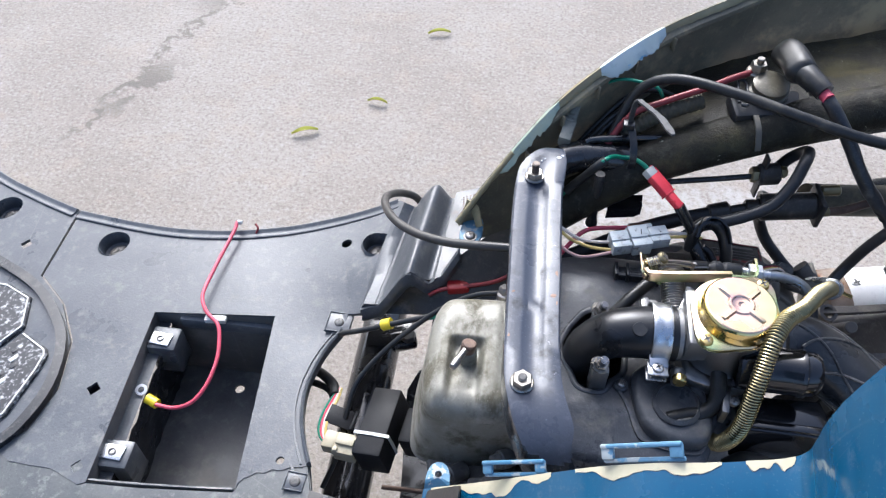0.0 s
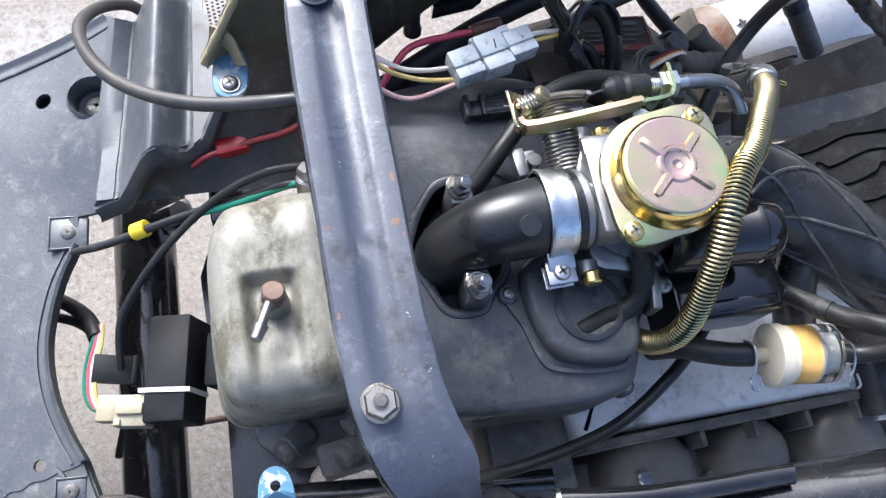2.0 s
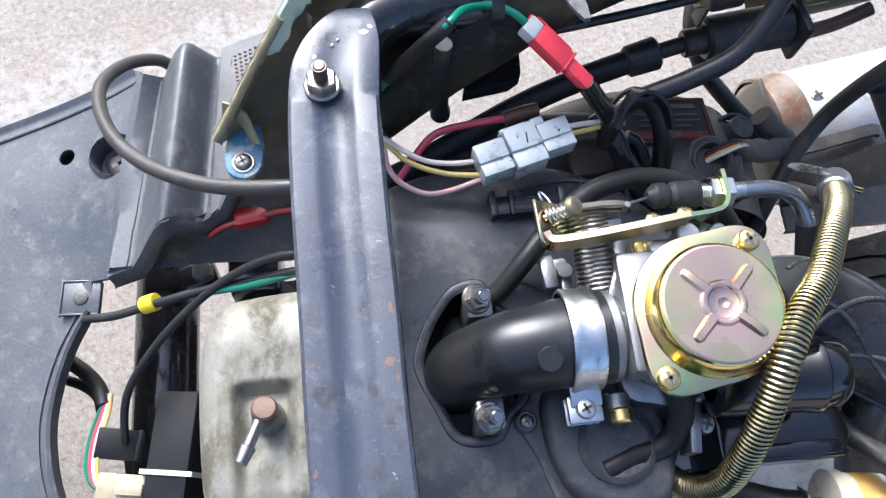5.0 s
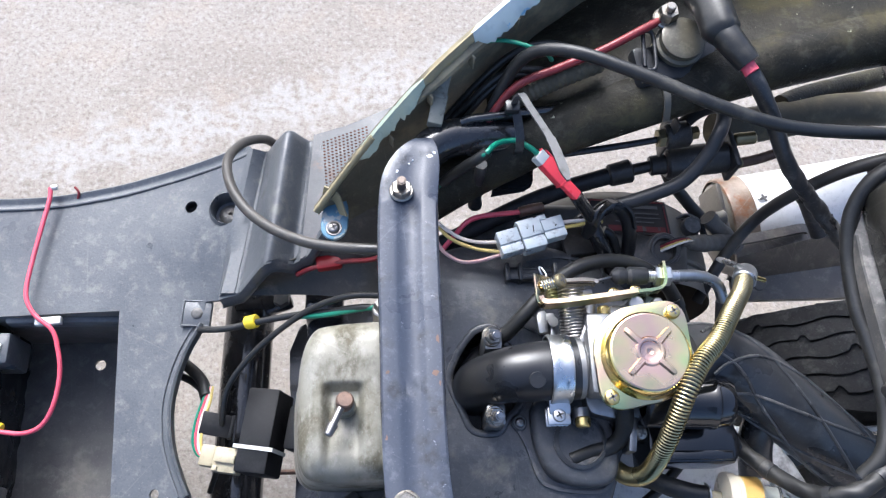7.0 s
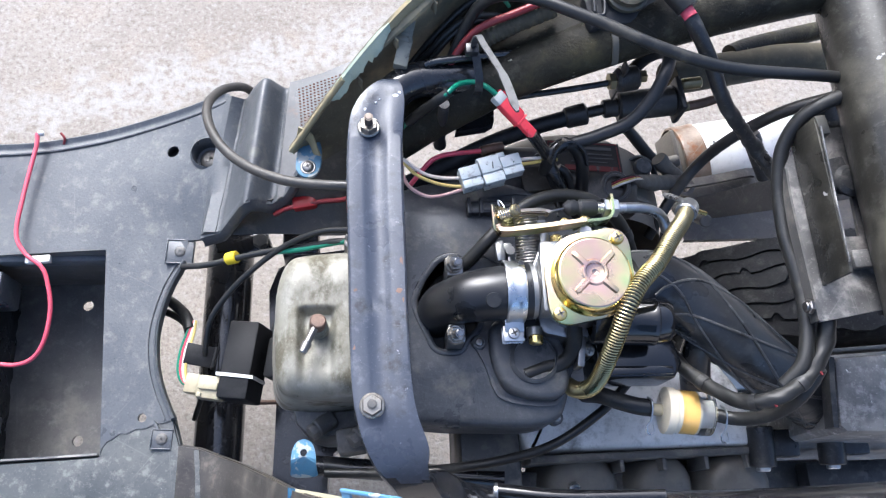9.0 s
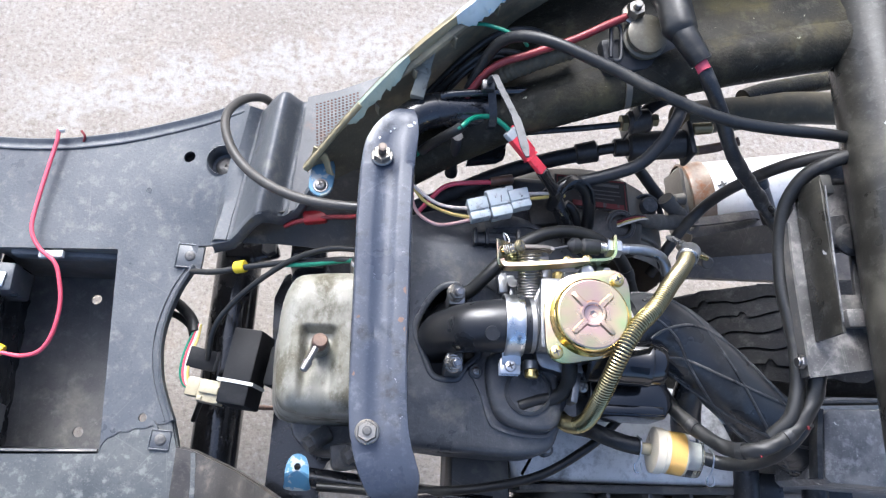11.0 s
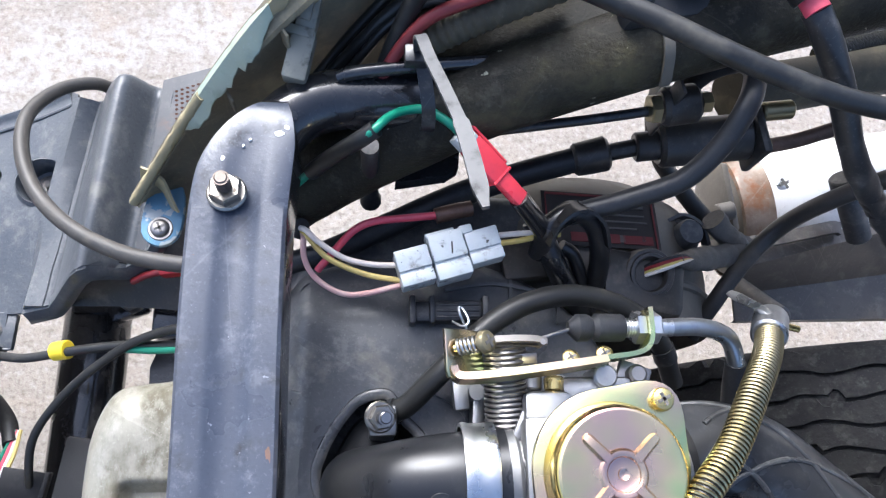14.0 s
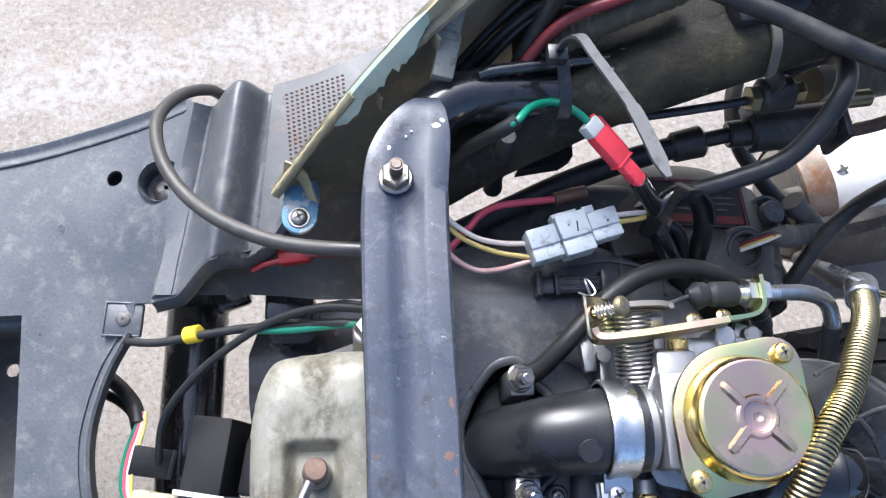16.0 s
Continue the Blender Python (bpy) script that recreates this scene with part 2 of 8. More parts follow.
GRIMY_BLACK = mat("grimy_black", (0.026, 0.024, 0.022), 0.42, second=(0.055, 0.049, 0.042), amount=0.9, coarse=34, bump=0.4, dirt=(0.12, 0.105, 0.085), dirt_at=0.6, dirt_scale=50, wear=0.7, dust=(0.16, 0.145, 0.12))
TAPE = mat("wire_tape", (0.010, 0.010, 0.011), 0.30, second=(0.02, 0.02, 0.02), bump=0.25, fine=90, wear=0.3, dust=(0.1, 0.1, 0.1))
TYRE_RUBBER = mat("tyre_rubber", (0.021, 0.021, 0.022), 0.72, spec=0.30, second=(0.042, 0.0415, 0.040), amount=1.0, coarse=50, contrast=0.18, bump=1.0, fine=300, dirt=(0.075, 0.072, 0.066), dirt_at=0.60, dirt_scale=60, wear=1.0, dust=(0.14, 0.135, 0.125))
TRAY_STEEL = mat("tray_steel", (0.055, 0.054, 0.053), 0.40, 0.2, second=(0.17, 0.165, 0.158), amount=0.95, coarse=30, bump=0.6, dirt=(0.28, 0.265, 0.245), dirt_at=0.55, dirt_scale=44, wear=1.0, dust=(0.42, 0.40, 0.375), chips=(0.03, 0.03, 0.03), chip_at=0.64, chip_scale=90)
BOX_PLASTIC = mat("battery_box_plastic", (0.105, 0.105, 0.107), 0.45, second=(0.20, 0.197, 0.192), amount=0.9, coarse=26, bump=0.5, fine=260, dirt=(0.30, 0.29, 0.27), dirt_at=0.57, dirt_scale=24, wear=1.0, dust=(0.48, 0.47, 0.45), chips=(0.62, 0.61, 0.59), chip_at=0.665, chip_scale=190)
GLOSS_BLACK = mat("gloss_black", (0.008, 0.008, 0.009), 0.14, second=(0.014, 0.014, 0.015), bump=0.03, coat=0.4, wear=0.3, dust=(0.1, 0.1, 0.1))
DUCT_RUBBER = mat("duct_rubber", (0.017, 0.018, 0.020), 0.33, second=(0.032, 0.033, 0.035), amount=0.8, coarse=24, bump=0.12, dirt=(0.07, 0.07, 0.068), dirt_at=0.64, dirt_scale=34, wear=0.45, dust=(0.15, 0.15, 0.145))
BAY_PLASTIC = mat("bay_plastic", (0.070, 0.069, 0.068), 0.5, second=(0.135, 0.130, 0.122), amount=0.95, coarse=30, bump=0.3, dirt=(0.19, 0.178, 0.158), dirt_at=0.58, dirt_scale=24, wear=0.8, dust=(0.27, 0.26, 0.24))
BAY_FILM = mat("bay_film", (0.012, 0.012, 0.013), 0.22, second=(0.03, 0.03, 0.03), coarse=40, bump=1.0, fine=55, wear=0.3, dust=(0.10, 0.10, 0.095))
POST_PAINT = mat("post_paint", (0.014, 0.0138, 0.012), 0.34, spec=0.35, second=(0.034, 0.0315, 0.025), amount=0.95, coarse=14, bump=0.4, dirt=(0.070, 0.065, 0.050), dirt_at=0.58, dirt_scale=16, wear=0.6, dust=(0.15, 0.145, 0.13), chips=(0.36, 0.36, 0.36), chip_at=0.69, chip_scale=60)
PIPE_DUST = mat("dusty_pipe", (0.055, 0.048, 0.033), 0.65, spec=0.2, second=(0.095, 0.083, 0.056), amount=0.9, coarse=18, bump=0.3, dirt=(0.14, 0.122, 0.08), dirt_at=0.6, wear=0.6, dust=(0.18, 0.16, 0.11))
RELAY_GREY = mat("relay_case", (0.085, 0.077, 0.056), 0.42, 0.2, second=(0.16, 0.145, 0.105), amount=0.9, coarse=40, bump=0.3, dirt=(0.05, 0.045, 0.035), dirt_at=0.6, wear=0.8, dust=(0.28, 0.26, 0.2))
RIB_DUST = mat("duct_rib", (0.030, 0.030, 0.031), 0.36, second=(0.07, 0.07, 0.068), amount=0.9, coarse=30, bump=0.1, wear=0.9, dust=(0.24, 0.24, 0.23))
MATTE_BLACK = mat("matte_black", (0.009, 0.0092, 0.010), 0.55, spec=0.22, second=(0.018, 0.018, 0.018), bump=0.1, wear=0.3, dust=(0.06, 0.06, 0.06))
HOLE_RUST_DARK = mat("rusty_dark_hole", (0.075, 0.032, 0.02), 0.8, spec=0.1, second=(0.03, 0.018, 0.014), amount=0.9, coarse=60, bump=0.1)
TIE_BEIGE = mat("tie_beige", (0.155, 0.142, 0.112), 0.5, second=(0.10, 0.09, 0.07), amount=0.9, bump=0.2, fine=500)
FILTER_CAP = mat("filter_cap", (0.74, 0.66, 0.50), 0.38, second=(0.70, 0.60, 0.43), bump=0.03)
VENT_PLASTIC = mat("vent_plastic", (0.036, 0.039, 0.044), 0.4, second=(0.060, 0.062, 0.066), amount=0.9, coarse=24, bump=0.3, dirt=(0.11, 0.07, 0.052), dirt_at=0.63, dirt_scale=40, wear=0.6, dust=(0.15, 0.148, 0.14))
ELBOW_RUBBER = mat("elbow_rubber", (0.0115, 0.0122, 0.014), 0.38, second=(0.020, 0.020, 0.021), bump=0.05, spec=0.45, wear=0.3, dust=(0.08, 0.08, 0.08))
PIPE_ZINC = mat("pipe_zinc", (0.40, 0.42, 0.44), 0.36, 0.95, second=(0.30, 0.31, 0.32), amount=0.8, coarse=60, bump=0.1)
PALE_FLAKE = mat("pale_flake", (0.46, 0.53, 0.53), 0.42, second=(0.40, 0.47, 0.42), amount=0.8, coarse=30, bump=0.15, chips=(0.18, 0.36, 0.50), chip_at=0.66, chip_scale=46, wear=0.5, dust=(0.6, 0.62, 0.6))
RUST_BAND = mat("rusty_band", (0.24, 0.195, 0.155), 0.5, 0.25, second=(0.13, 0.085, 0.055), amount=0.95, coarse=40, contrast=0.15, bump=0.4, dirt=(0.20, 0.085, 0.035), dirt_at=0.57, dirt_scale=50, wear=0.8, dust=(0.36, 0.32, 0.28))
LEAF = mat("leaf_yellow", (0.50, 0.50, 0.08), 0.6, second=(0.35, 0.30, 0.05), bump=0.2)
DARK_STAIN = mat("label_dark", (0.035, 0.030, 0.028), 0.5, bump=0.1)
RED_PRINT = mat("label_red", (0.19, 0.035, 0.036), 0.5, bump=0.05)
PALE_PRINT = mat("label_pale", (0.135, 0.125, 0.115), 0.5, bump=0.05)
MAT_SPECKLE = mat("mat_speckle", (0.02, 0.02, 0.022), 0.5, second=(0.03, 0.03, 0.03), dirt=(0.50, 0.50, 0.49), dirt_at=0.575, dirt_scale=170, bump=0.5, fine=160)


def passivated(name, tints, rough):
    """Passivated zinc, whose tint drifts between the colours given."""
    m = mat(name, tints[1], rough, 1.0, bump=0.03, amount=0.0)
    n, ln = m.node_tree.nodes, m.node_tree.links.new
    b = n["Principled BSDF"]
    co = n.new("ShaderNodeTexCoord")
    t = n.new("ShaderNodeTexNoise")
    t.inputs["Scale"].default_value, t.inputs["Detail"].default_value = 30.0, 2.0
    ln(co.outputs["Object"], t.inputs["Vector"])
    r = n.new("ShaderNodeValToRGB")
    e = r.color_ramp.elements
    e[0].position, e[0].color = 0.34, (*tints[0], 1)
    e[1].position, e[1].color = 0.66, (*tints[2], 1)
    r.color_ramp.elements.new(0.5).color = (*tints[1], 1)
    ln(t.outputs["Fac"], r.inputs["Fac"])
    ln(r.outputs["Color"], b.inputs["Base Color"])
    return m


PASSIVATED = passivated("passivated_zinc", ((0.42, 0.57, 0.28), (0.54, 0.53, 0.27), (0.58, 0.42, 0.30)), 0.24)
GOLD_WALL = passivated("passivated_gold", ((0.80, 0.66, 0.24), (0.80, 0.60, 0.20), (0.76, 0.62, 0.34)), 0.24)
PINK_TOP = passivated("passivated_pink", ((0.42, 0.53, 0.24), (0.60, 0.49, 0.29), (0.64, 0.41, 0.35)), 0.28)


def clear_material(name, colour, rough, trans):
    m = bpy.data.materials.new(name)
    m.use_nodes = True
    b = m.node_tree.nodes["Principled BSDF"]
    b.inputs["Base Color"].default_value = (*colour, 1)
    b.inputs["Roughness"].default_value = rough
    b.inputs["Transmission Weight"].default_value = trans
    b.inputs["IOR"].default_value = 1.3
    return m


CLEAR = clear_material("clear_plastic", (0.97, 0.97, 0.96), 0.05, 1.0)
ORANGE = mat("filter_paper", (0.95, 0.62, 0.18), 0.6, second=(0.92, 0.56, 0.13), amount=0.2, bump=0.05)


def concrete():
    """Pale weathered concrete with exposed grit, a white bloom along one line and a dark patched crack."""
    m = bpy.data.materials.new("concrete")
    m.use_nodes = True
    nt = m.node_tree
    n, ln = nt.nodes, nt.links.new
    b = n["Principled BSDF"]
    co = n.new("ShaderNodeTexCoord")

    def tex(kind, scale, detail=5.0):
        t = n.new(kind)
        t.inputs["Scale"].default_value = scale
        if kind == "ShaderNodeTexNoise":
            t.inputs["Detail"].default_value = detail
            t.inputs["Roughness"].default_value = 0.62
        ln(co.outputs["Object"], t.inputs["Vector"])
        return t

    def ramp(src, lo, hi):
        r = n.new("ShaderNodeMapRange")
        r.interpolation_type = "SMOOTHSTEP"
        r.inputs["From Min"].default_value, r.inputs["From Max"].default_value = lo, hi
        ln(src, r.inputs["Value"])
        return r.outputs[0]

    def calc(op, a, c):
        q = n.new("ShaderNodeMath")
        q.operation = op
        for i, v in enumerate((a, c)):
            if isinstance(v, (int, float)):
                q.inputs[i].default_value = v
            else:
                ln(v, q.inputs[i])
        return q.outputs[0]

    def mix(fac, a, c):
        x = n.new("ShaderNodeMix")
        x.data_type = "RGBA"
        ln(fac, x.inputs["Factor"])
        for sock, v in ((x.inputs["A"], a), (x.inputs["B"], c)):
            if isinstance(v, tuple):
                sock.default_value = (*v, 1)
            else:
                ln(v, sock)
        return x.outputs["Result"]

    big, mid, grit = tex("ShaderNodeTexNoise", 2.6), tex("ShaderNodeTexNoise", 16.0), tex("ShaderNodeTexNoise", 165.0, 3.0)
    vor = tex("ShaderNodeTexVoronoi", 150.0)
    patch = tex("ShaderNodeTexNoise", 42.0, 6.0)
    fleck = tex("ShaderNodeTexNoise", 75.0, 4.0)
    col = mix(ramp(big.outputs["Fac"], 0.38, 0.62), (0.229, 0.201, 0.170), (0.275, 0.247, 0.215))
    col = mix(calc("MULTIPLY", ramp(mid.outputs["Fac"], 0.50, 0.66), 0.45), col, (0.293, 0.244, 0.196))
    col = mix(calc("MULTIPLY", ramp(patch.outputs["Fac"], 0.52, 0.66), 0.30), col, (0.196, 0.171, 0.144))
    col = mix(calc("MULTIPLY", ramp(patch.outputs["Fac"], 0.48, 0.34), 0.12), col, (0.319, 0.299, 0.273))
    col = mix(calc("MULTIPLY", ramp(fleck.outputs["Fac"], 0.53, 0.66), 0.30), col, (0.166, 0.144, 0.119))
    col = mix(calc("MULTIPLY", ramp(fleck.outputs["Fac"], 0.47, 0.36), 0.16), col, (0.341, 0.319, 0.290))
    col = mix(calc("MULTIPLY", ramp(grit.outputs["Fac"], 0.53, 0.66), 0.62), col, (0.144, 0.122, 0.101))
    col = mix(calc("MULTIPLY", ramp(grit.outputs["Fac"], 0.47, 0.34), 0.40), col, (0.376, 0.362, 0.343))
    speck = tex("ShaderNodeTexNoise", 420.0, 2.0)
    col = mix(calc("MULTIPLY", ramp(speck.outputs["Fac"], 0.56, 0.68), 0.40), col, (0.122, 0.105, 0.087))
    pebble = ramp(vor.outputs["Distance"], 0.30, 0.12)
    col = mix(calc("MULTIPLY", pebble, 0.14), col, (0.411, 0.389, 0.358))
    sep = n.new("ShaderNodeSeparateXYZ")
    ln(co.outputs["Object"], sep.inputs[0])
    x, y = sep.outputs["X"], sep.outputs["Y"]
    wob = calc("MULTIPLY", calc("SUBTRACT", mid.outputs["Fac"], 0.5), 0.16)

    def along(p, q):
        (x0, y0), (x1, y1) = p, q
        length = ((x1 - x0) ** 2 + (y1 - y0) ** 2) ** 0.5
        ux, uy = (x1 - x0) / length, (y1 - y0) / length
        dx, dy = calc("SUBTRACT", x, x0), calc("SUBTRACT", y, y0)
        s = calc("ADD", calc("MULTIPLY", dx, ux), calc("MULTIPLY", dy, uy))
        d = calc("ABSOLUTE", calc("ADD", calc("SUBTRACT", calc("MULTIPLY", dy, ux), calc("MULTIPLY", dx, uy)), wob), 0)
        inside = calc("MULTIPLY", ramp(s, 0.0, 0.12), ramp(s, length, length - 0.12))
        return d, inside

    d, inside = along((-0.55, 0.715), (0.5, 0.985))
    bloom = calc("MULTIPLY", calc("MULTIPLY", ramp(d, 0.060, 0.012), inside), ramp(fleck.outputs["Fac"], 0.66, 0.40))
    col = mix(calc("MULTIPLY", bloom, 0.66), col, (0.352, 0.342, 0.328))
    d, inside = along((-0.83, 0.90), (-0.62, 1.52))
    line = calc("MULTIPLY", calc("MULTIPLY", ramp(d, 0.012, 0.004), inside), ramp(patch.outputs["Fac"], 0.40, 0.52))
    col = mix(calc("MULTIPLY", line, 0.8), col, (0.13, 0.113, 0.094))
    for p, q, wide in (((-0.80, 1.00), (-0.66, 1.24), 0.034), ((-0.72, 1.36), (-0.60, 1.56), 0.040), ((-1.06, 1.21), (-0.99, 1.22), 0.016)):
        d, inside = along(p, q)
        stain = calc("MULTIPLY", calc("MULTIPLY", ramp(d, wide, wide * 0.55), inside), ramp(mid.outputs["Fac"], 0.40, 0.48))
        col = mix(calc("MULTIPLY", stain, 0.85), col, (0.125, 0.110, 0.092))
    ln(col, b.inputs["Base Color"])
    b.inputs["Roughness"].default_value = 0.85
    bp = n.new("ShaderNodeBump")
    bp.inputs["Strength"].default_value, bp.inputs["Distance"].default_value = 0.5, 0.003
    ln(grit.outputs["Fac"], bp.inputs["Height"])
    ln(bp.outputs[0], b.inputs["Normal"])
    return m


CONCRETE = concrete()


# ---- mesh tools ----
V = Vector


def link(name, bm, material, smooth=True, origin=(0, 0, 0)):
    """One mesh object; its vertices are given in the world and its origin lies at origin."""
    bmesh.ops.recalc_face_normals(bm, faces=bm.faces[:])
    me = bpy.data.meshes.new(name)
    bmesh.ops.translate(bm, vec=-V(origin), verts=bm.verts[:])
    bm.to_mesh(me)
    bm.free()
    me.materials.append(material)
    if smooth:
        me.shade_smooth()
        me.set_sharp_from_angle(angle=radians(38))
    ob = new(name, me)
    ob.location = origin
    return ob


def thing(name, at, label, category, group="", kind=""):
    ob = new(name)
    ob.empty_display_size = 0.01
    ob.location = at
    return tagged(ob, label, category, group, kind)


def root_place(ob):
    p = V((0, 0, 0))
    while ob:
        p += ob.location
        ob = ob.parent
    return p


def part(name, bm, material, parent, label="", smooth=True):
    ob = link(name, bm, material, smooth, root_place(parent))
    ob.location = (0, 0, 0)
    ob.parent = parent
    return tagged(ob, label)


def solo(name, bm, material, at, label, category, group="", kind="", smooth=True):
    return tagged(link(name, bm, material, smooth, at), label, category, group, kind)


def frame_of(axis, up=(0, 0, 1)):
    """A turn whose z points along axis."""
    z = V(axis).normalized()
    u = V(up)
    if abs(z.dot(u.normalized())) > 0.97:
        u = V((1, 0, 0)) if abs(z.x) < 0.9 else V((0, 1, 0))
    x = u.cross(z).normalized()
    y = z.cross(x)
    return Matrix((x, y, z)).transposed().to_4x4()


def box(bm, centre, size, turn=(0, 0, 0), bevel=0.002, steps=2):
    m = pose(*centre, *turn)
    made = bmesh.ops.create_cube(bm, size=1.0, matrix=m @ Matrix.Diagonal((*size, 1)))
    verts = made["verts"]
    if bevel:
        edges = list({e for v in verts for e in v.link_edges})
        bmesh.ops.bevel(bm, geom=edges, offset=min(bevel, min(size) * 0.45), segments=steps, affect="EDGES", profile=0.5)
    return bm


def rod(bm, a, b, r, r2=None, n=20, bevel=0.0):
    """A cylinder or cone from a to b, with closed ends."""
    a, b = V(a), V(b)
    r2 = r if r2 is None else r2
    m = Matrix.Translation(a) @ frame_of(b - a)
    long = (b - a).length
    k = min(bevel, long * 0.45, r * 0.9, r2 * 0.9) if bevel else 0
    prof = [(0, 0)] + ([(r - k, 0), (r, k), (r2, long - k), (r2 - k, long)] if k else [(r, 0), (r2, long)]) + [(0, long)]
    return lathe(bm, prof, m, n)


def lathe(bm, prof, m=Matrix(), n=32):
    """Turns a profile of (radius, height) round the z axis of m."""
    rings = []
    for r, h in prof:
        if r < 1e-7:
            rings.append([bm.verts.new(m @ V((0, 0, h)))])
        else:
            rings.append([bm.verts.new(m @ V((r * math.cos(math.tau * k / n), r * math.sin(math.tau * k / n), h))) for k in range(n)])
    for p, q in zip(rings, rings[1:]):
        for k in range(n):
            j = (k + 1) % n
            face = [p[k % len(p)], p[j % len(p)], q[j % len(q)], q[k % len(q)]]
            face = list(dict.fromkeys(face))
            if len(face) > 2:
                try:
                    bm.faces.new(face)
                except ValueError:
                    pass
    return bm


def curve_points(points, per=8):
    """A smooth line (Catmull-Rom) through the points."""
    p = [V(q) for q in points]
    p = [p[0] * 2 - p[1]] + p + [p[-1] * 2 - p[-2]]
    out = []
    for a, b, c, d in zip(p, p[1:], p[2:], p[3:]):
        for k in range(per):
            t = k / per
            out.append(0.5 * ((2 * b) + (c - a) * t + (2 * a - 5 * b + 4 * c - d) * t * t + (3 * b - a - 3 * c + d) * t ** 3))
    out.append(p[-2])
    return out


def curve_rows(rows):
    """The rows as they are, as lists of vectors."""
    return [[V(p) for p in row] for row in rows]


def frames_along(line):
    """A turn at each point of a line that twists as little as possible."""
    tangents = []
    for i in range(len(line)):
        tangents.append((line[min(i + 1, len(line) - 1)] - line[max(i - 1, 0)]).normalized())
    ref = V((0, 0, 1)) if abs(tangents[0].z) < 0.9 else V((1, 0, 0))
    x = ref.cross(tangents[0]).normalized()
    out = []
    for t in tangents:
        x = (x - t * x.dot(t)).normalized()
        out.append((x, t.cross(x), t))
    return out


def hose(bm, points, r, n=12, per=8, shape=None, caps=True):
    """A round hose along a smooth line; shape(s, angle) scales its radius, s from 0 to 1."""
    line = curve_points(points, per)
    rings = []
    for i, (c, (x, y, _)) in enumerate(zip(line, frames_along(line))):
        s = i / (len(line) - 1)
        ring = []
        for k in range(n):
            a = math.tau * k / n
            rr = r * (shape(s, a) if shape else 1.0)
            ring.append(bm.verts.new(c + x * (rr * math.cos(a)) + y * (rr * math.sin(a))))
        rings.append(ring)
    for p, q in zip(rings, rings[1:]):
        for k in range(n):
            j = (k + 1) % n
            bm.faces.new((p[k], p[j], q[j], q[k]))
    if caps:
        bm.faces.new(rings[0][::-1])
        bm.faces.new(rings[-1])
    return bm


def coil(bm, points, radius, wire, pitch, n=6, around=14):
    """A wire wound round a smooth line."""
    line = curve_points(points, 24)
    length = [0.0]
    for a, b in zip(line, line[1:]):
        length.append(length[-1] + (b - a).length)
    fr = frames_along(line)
    turns = length[-1] / pitch
    steps = int(turns * around)
    rings = []
    j = 0
    for i in range(steps + 1):
        s = length[-1] * i / steps
        while j < len(line) - 2 and length[j + 1] < s:
            j += 1
        f = (s - length[j]) / max(1e-9, length[j + 1] - length[j])
        c = line[j].lerp(line[j + 1], f)
        x, y, t = fr[j]
        a = math.tau * i / around
        out = x * math.cos(a) + y * math.sin(a)
        mid = c + out * radius
        rings.append([bm.verts.new(mid + out * (wire * math.cos(math.tau * k / n)) + t * (wire * math.sin(math.tau * k / n))) for k in range(n)])
    for p, q in zip(rings, rings[1:]):
        for k in range(n):
            m = (k + 1) % n
            bm.faces.new((p[k], p[m], q[m], q[k]))
    return bm


def fill(bm, outlines, z):
    """A flat face, with holes, between outlines of (x, y); z is a number or a function of x and y. Returns its faces."""
    edges = []
    for line in outlines:
        vs = [bm.verts.new((x, y, 0)) for x, y in line]
        edges += [bm.edges.new((a, b)) for a, b in zip(vs, vs[1:] + vs[:1])]
    made = bmesh.ops.triangle_fill(bm, use_beauty=True, use_dissolve=False, edges=edges, normal=(0, 0, 1))
    faces = [g for g in made["geom"] if isinstance(g, bmesh.types.BMFace)]
    for v in {v for f in faces for v in f.verts}:
        v.co.z = z(v.co.x, v.co.y) if callable(z) else z
    return faces


def sheet(bm, outlines, z, thick):
    """A plate with holes, thick metres deep under z."""
    faces = fill(bm, outlines, z)
    ext = bmesh.ops.extrude_face_region(bm, geom=faces)
    down = [g for g in ext["geom"] if isinstance(g, bmesh.types.BMVert)]
    bmesh.ops.translate(bm, vec=(0, 0, -thick), verts=down)
    return bm


def ring_line(x, y, r, n=20, ry=None, turn=0.0):
    c, s = math.cos(turn), math.sin(turn)
    out = []
    for k in range(n):
        a = math.tau * k / n
        u, w = r * math.cos(a), (ry or r) * math.sin(a)
        out.append((x + u * c - w * s, y + u * s + w * c))
    return out


def smooth_line(points, per=6):
    """A closed smooth outline through the (x, y) given."""
    n = len(points)
    out = []
    for i in range(n):
        a, b, c, d = (V((*points[(i + k) % n], 0)) for k in (-1, 0, 1, 2))
        for k in range(per):
            t = k / per
            q = 0.5 * ((2 * b) + (c - a) * t + (2 * a - 5 * b + 4 * c - d) * t * t + (3 * b - a - 3 * c + d) * t ** 3)
            out.append((q.x, q.y))
    return out


def inset(line, d):
    """The outline moved inwards by d (outlines run counter-clockwise)."""
    n = len(line)
    out = []
    for i in range(n):
        p, q, r = V(line[i - 1]), V(line[i]), V(line[(i + 1) % n])
        e, f = (q - p).normalized(), (r - q).normalized()
        nrm = V((-(e.y + f.y), e.x + f.x))
        nrm = nrm.normalized() if nrm.length > 1e-6 else V((-e.y, e.x))
        out.append(tuple(q + nrm * d))
    return out


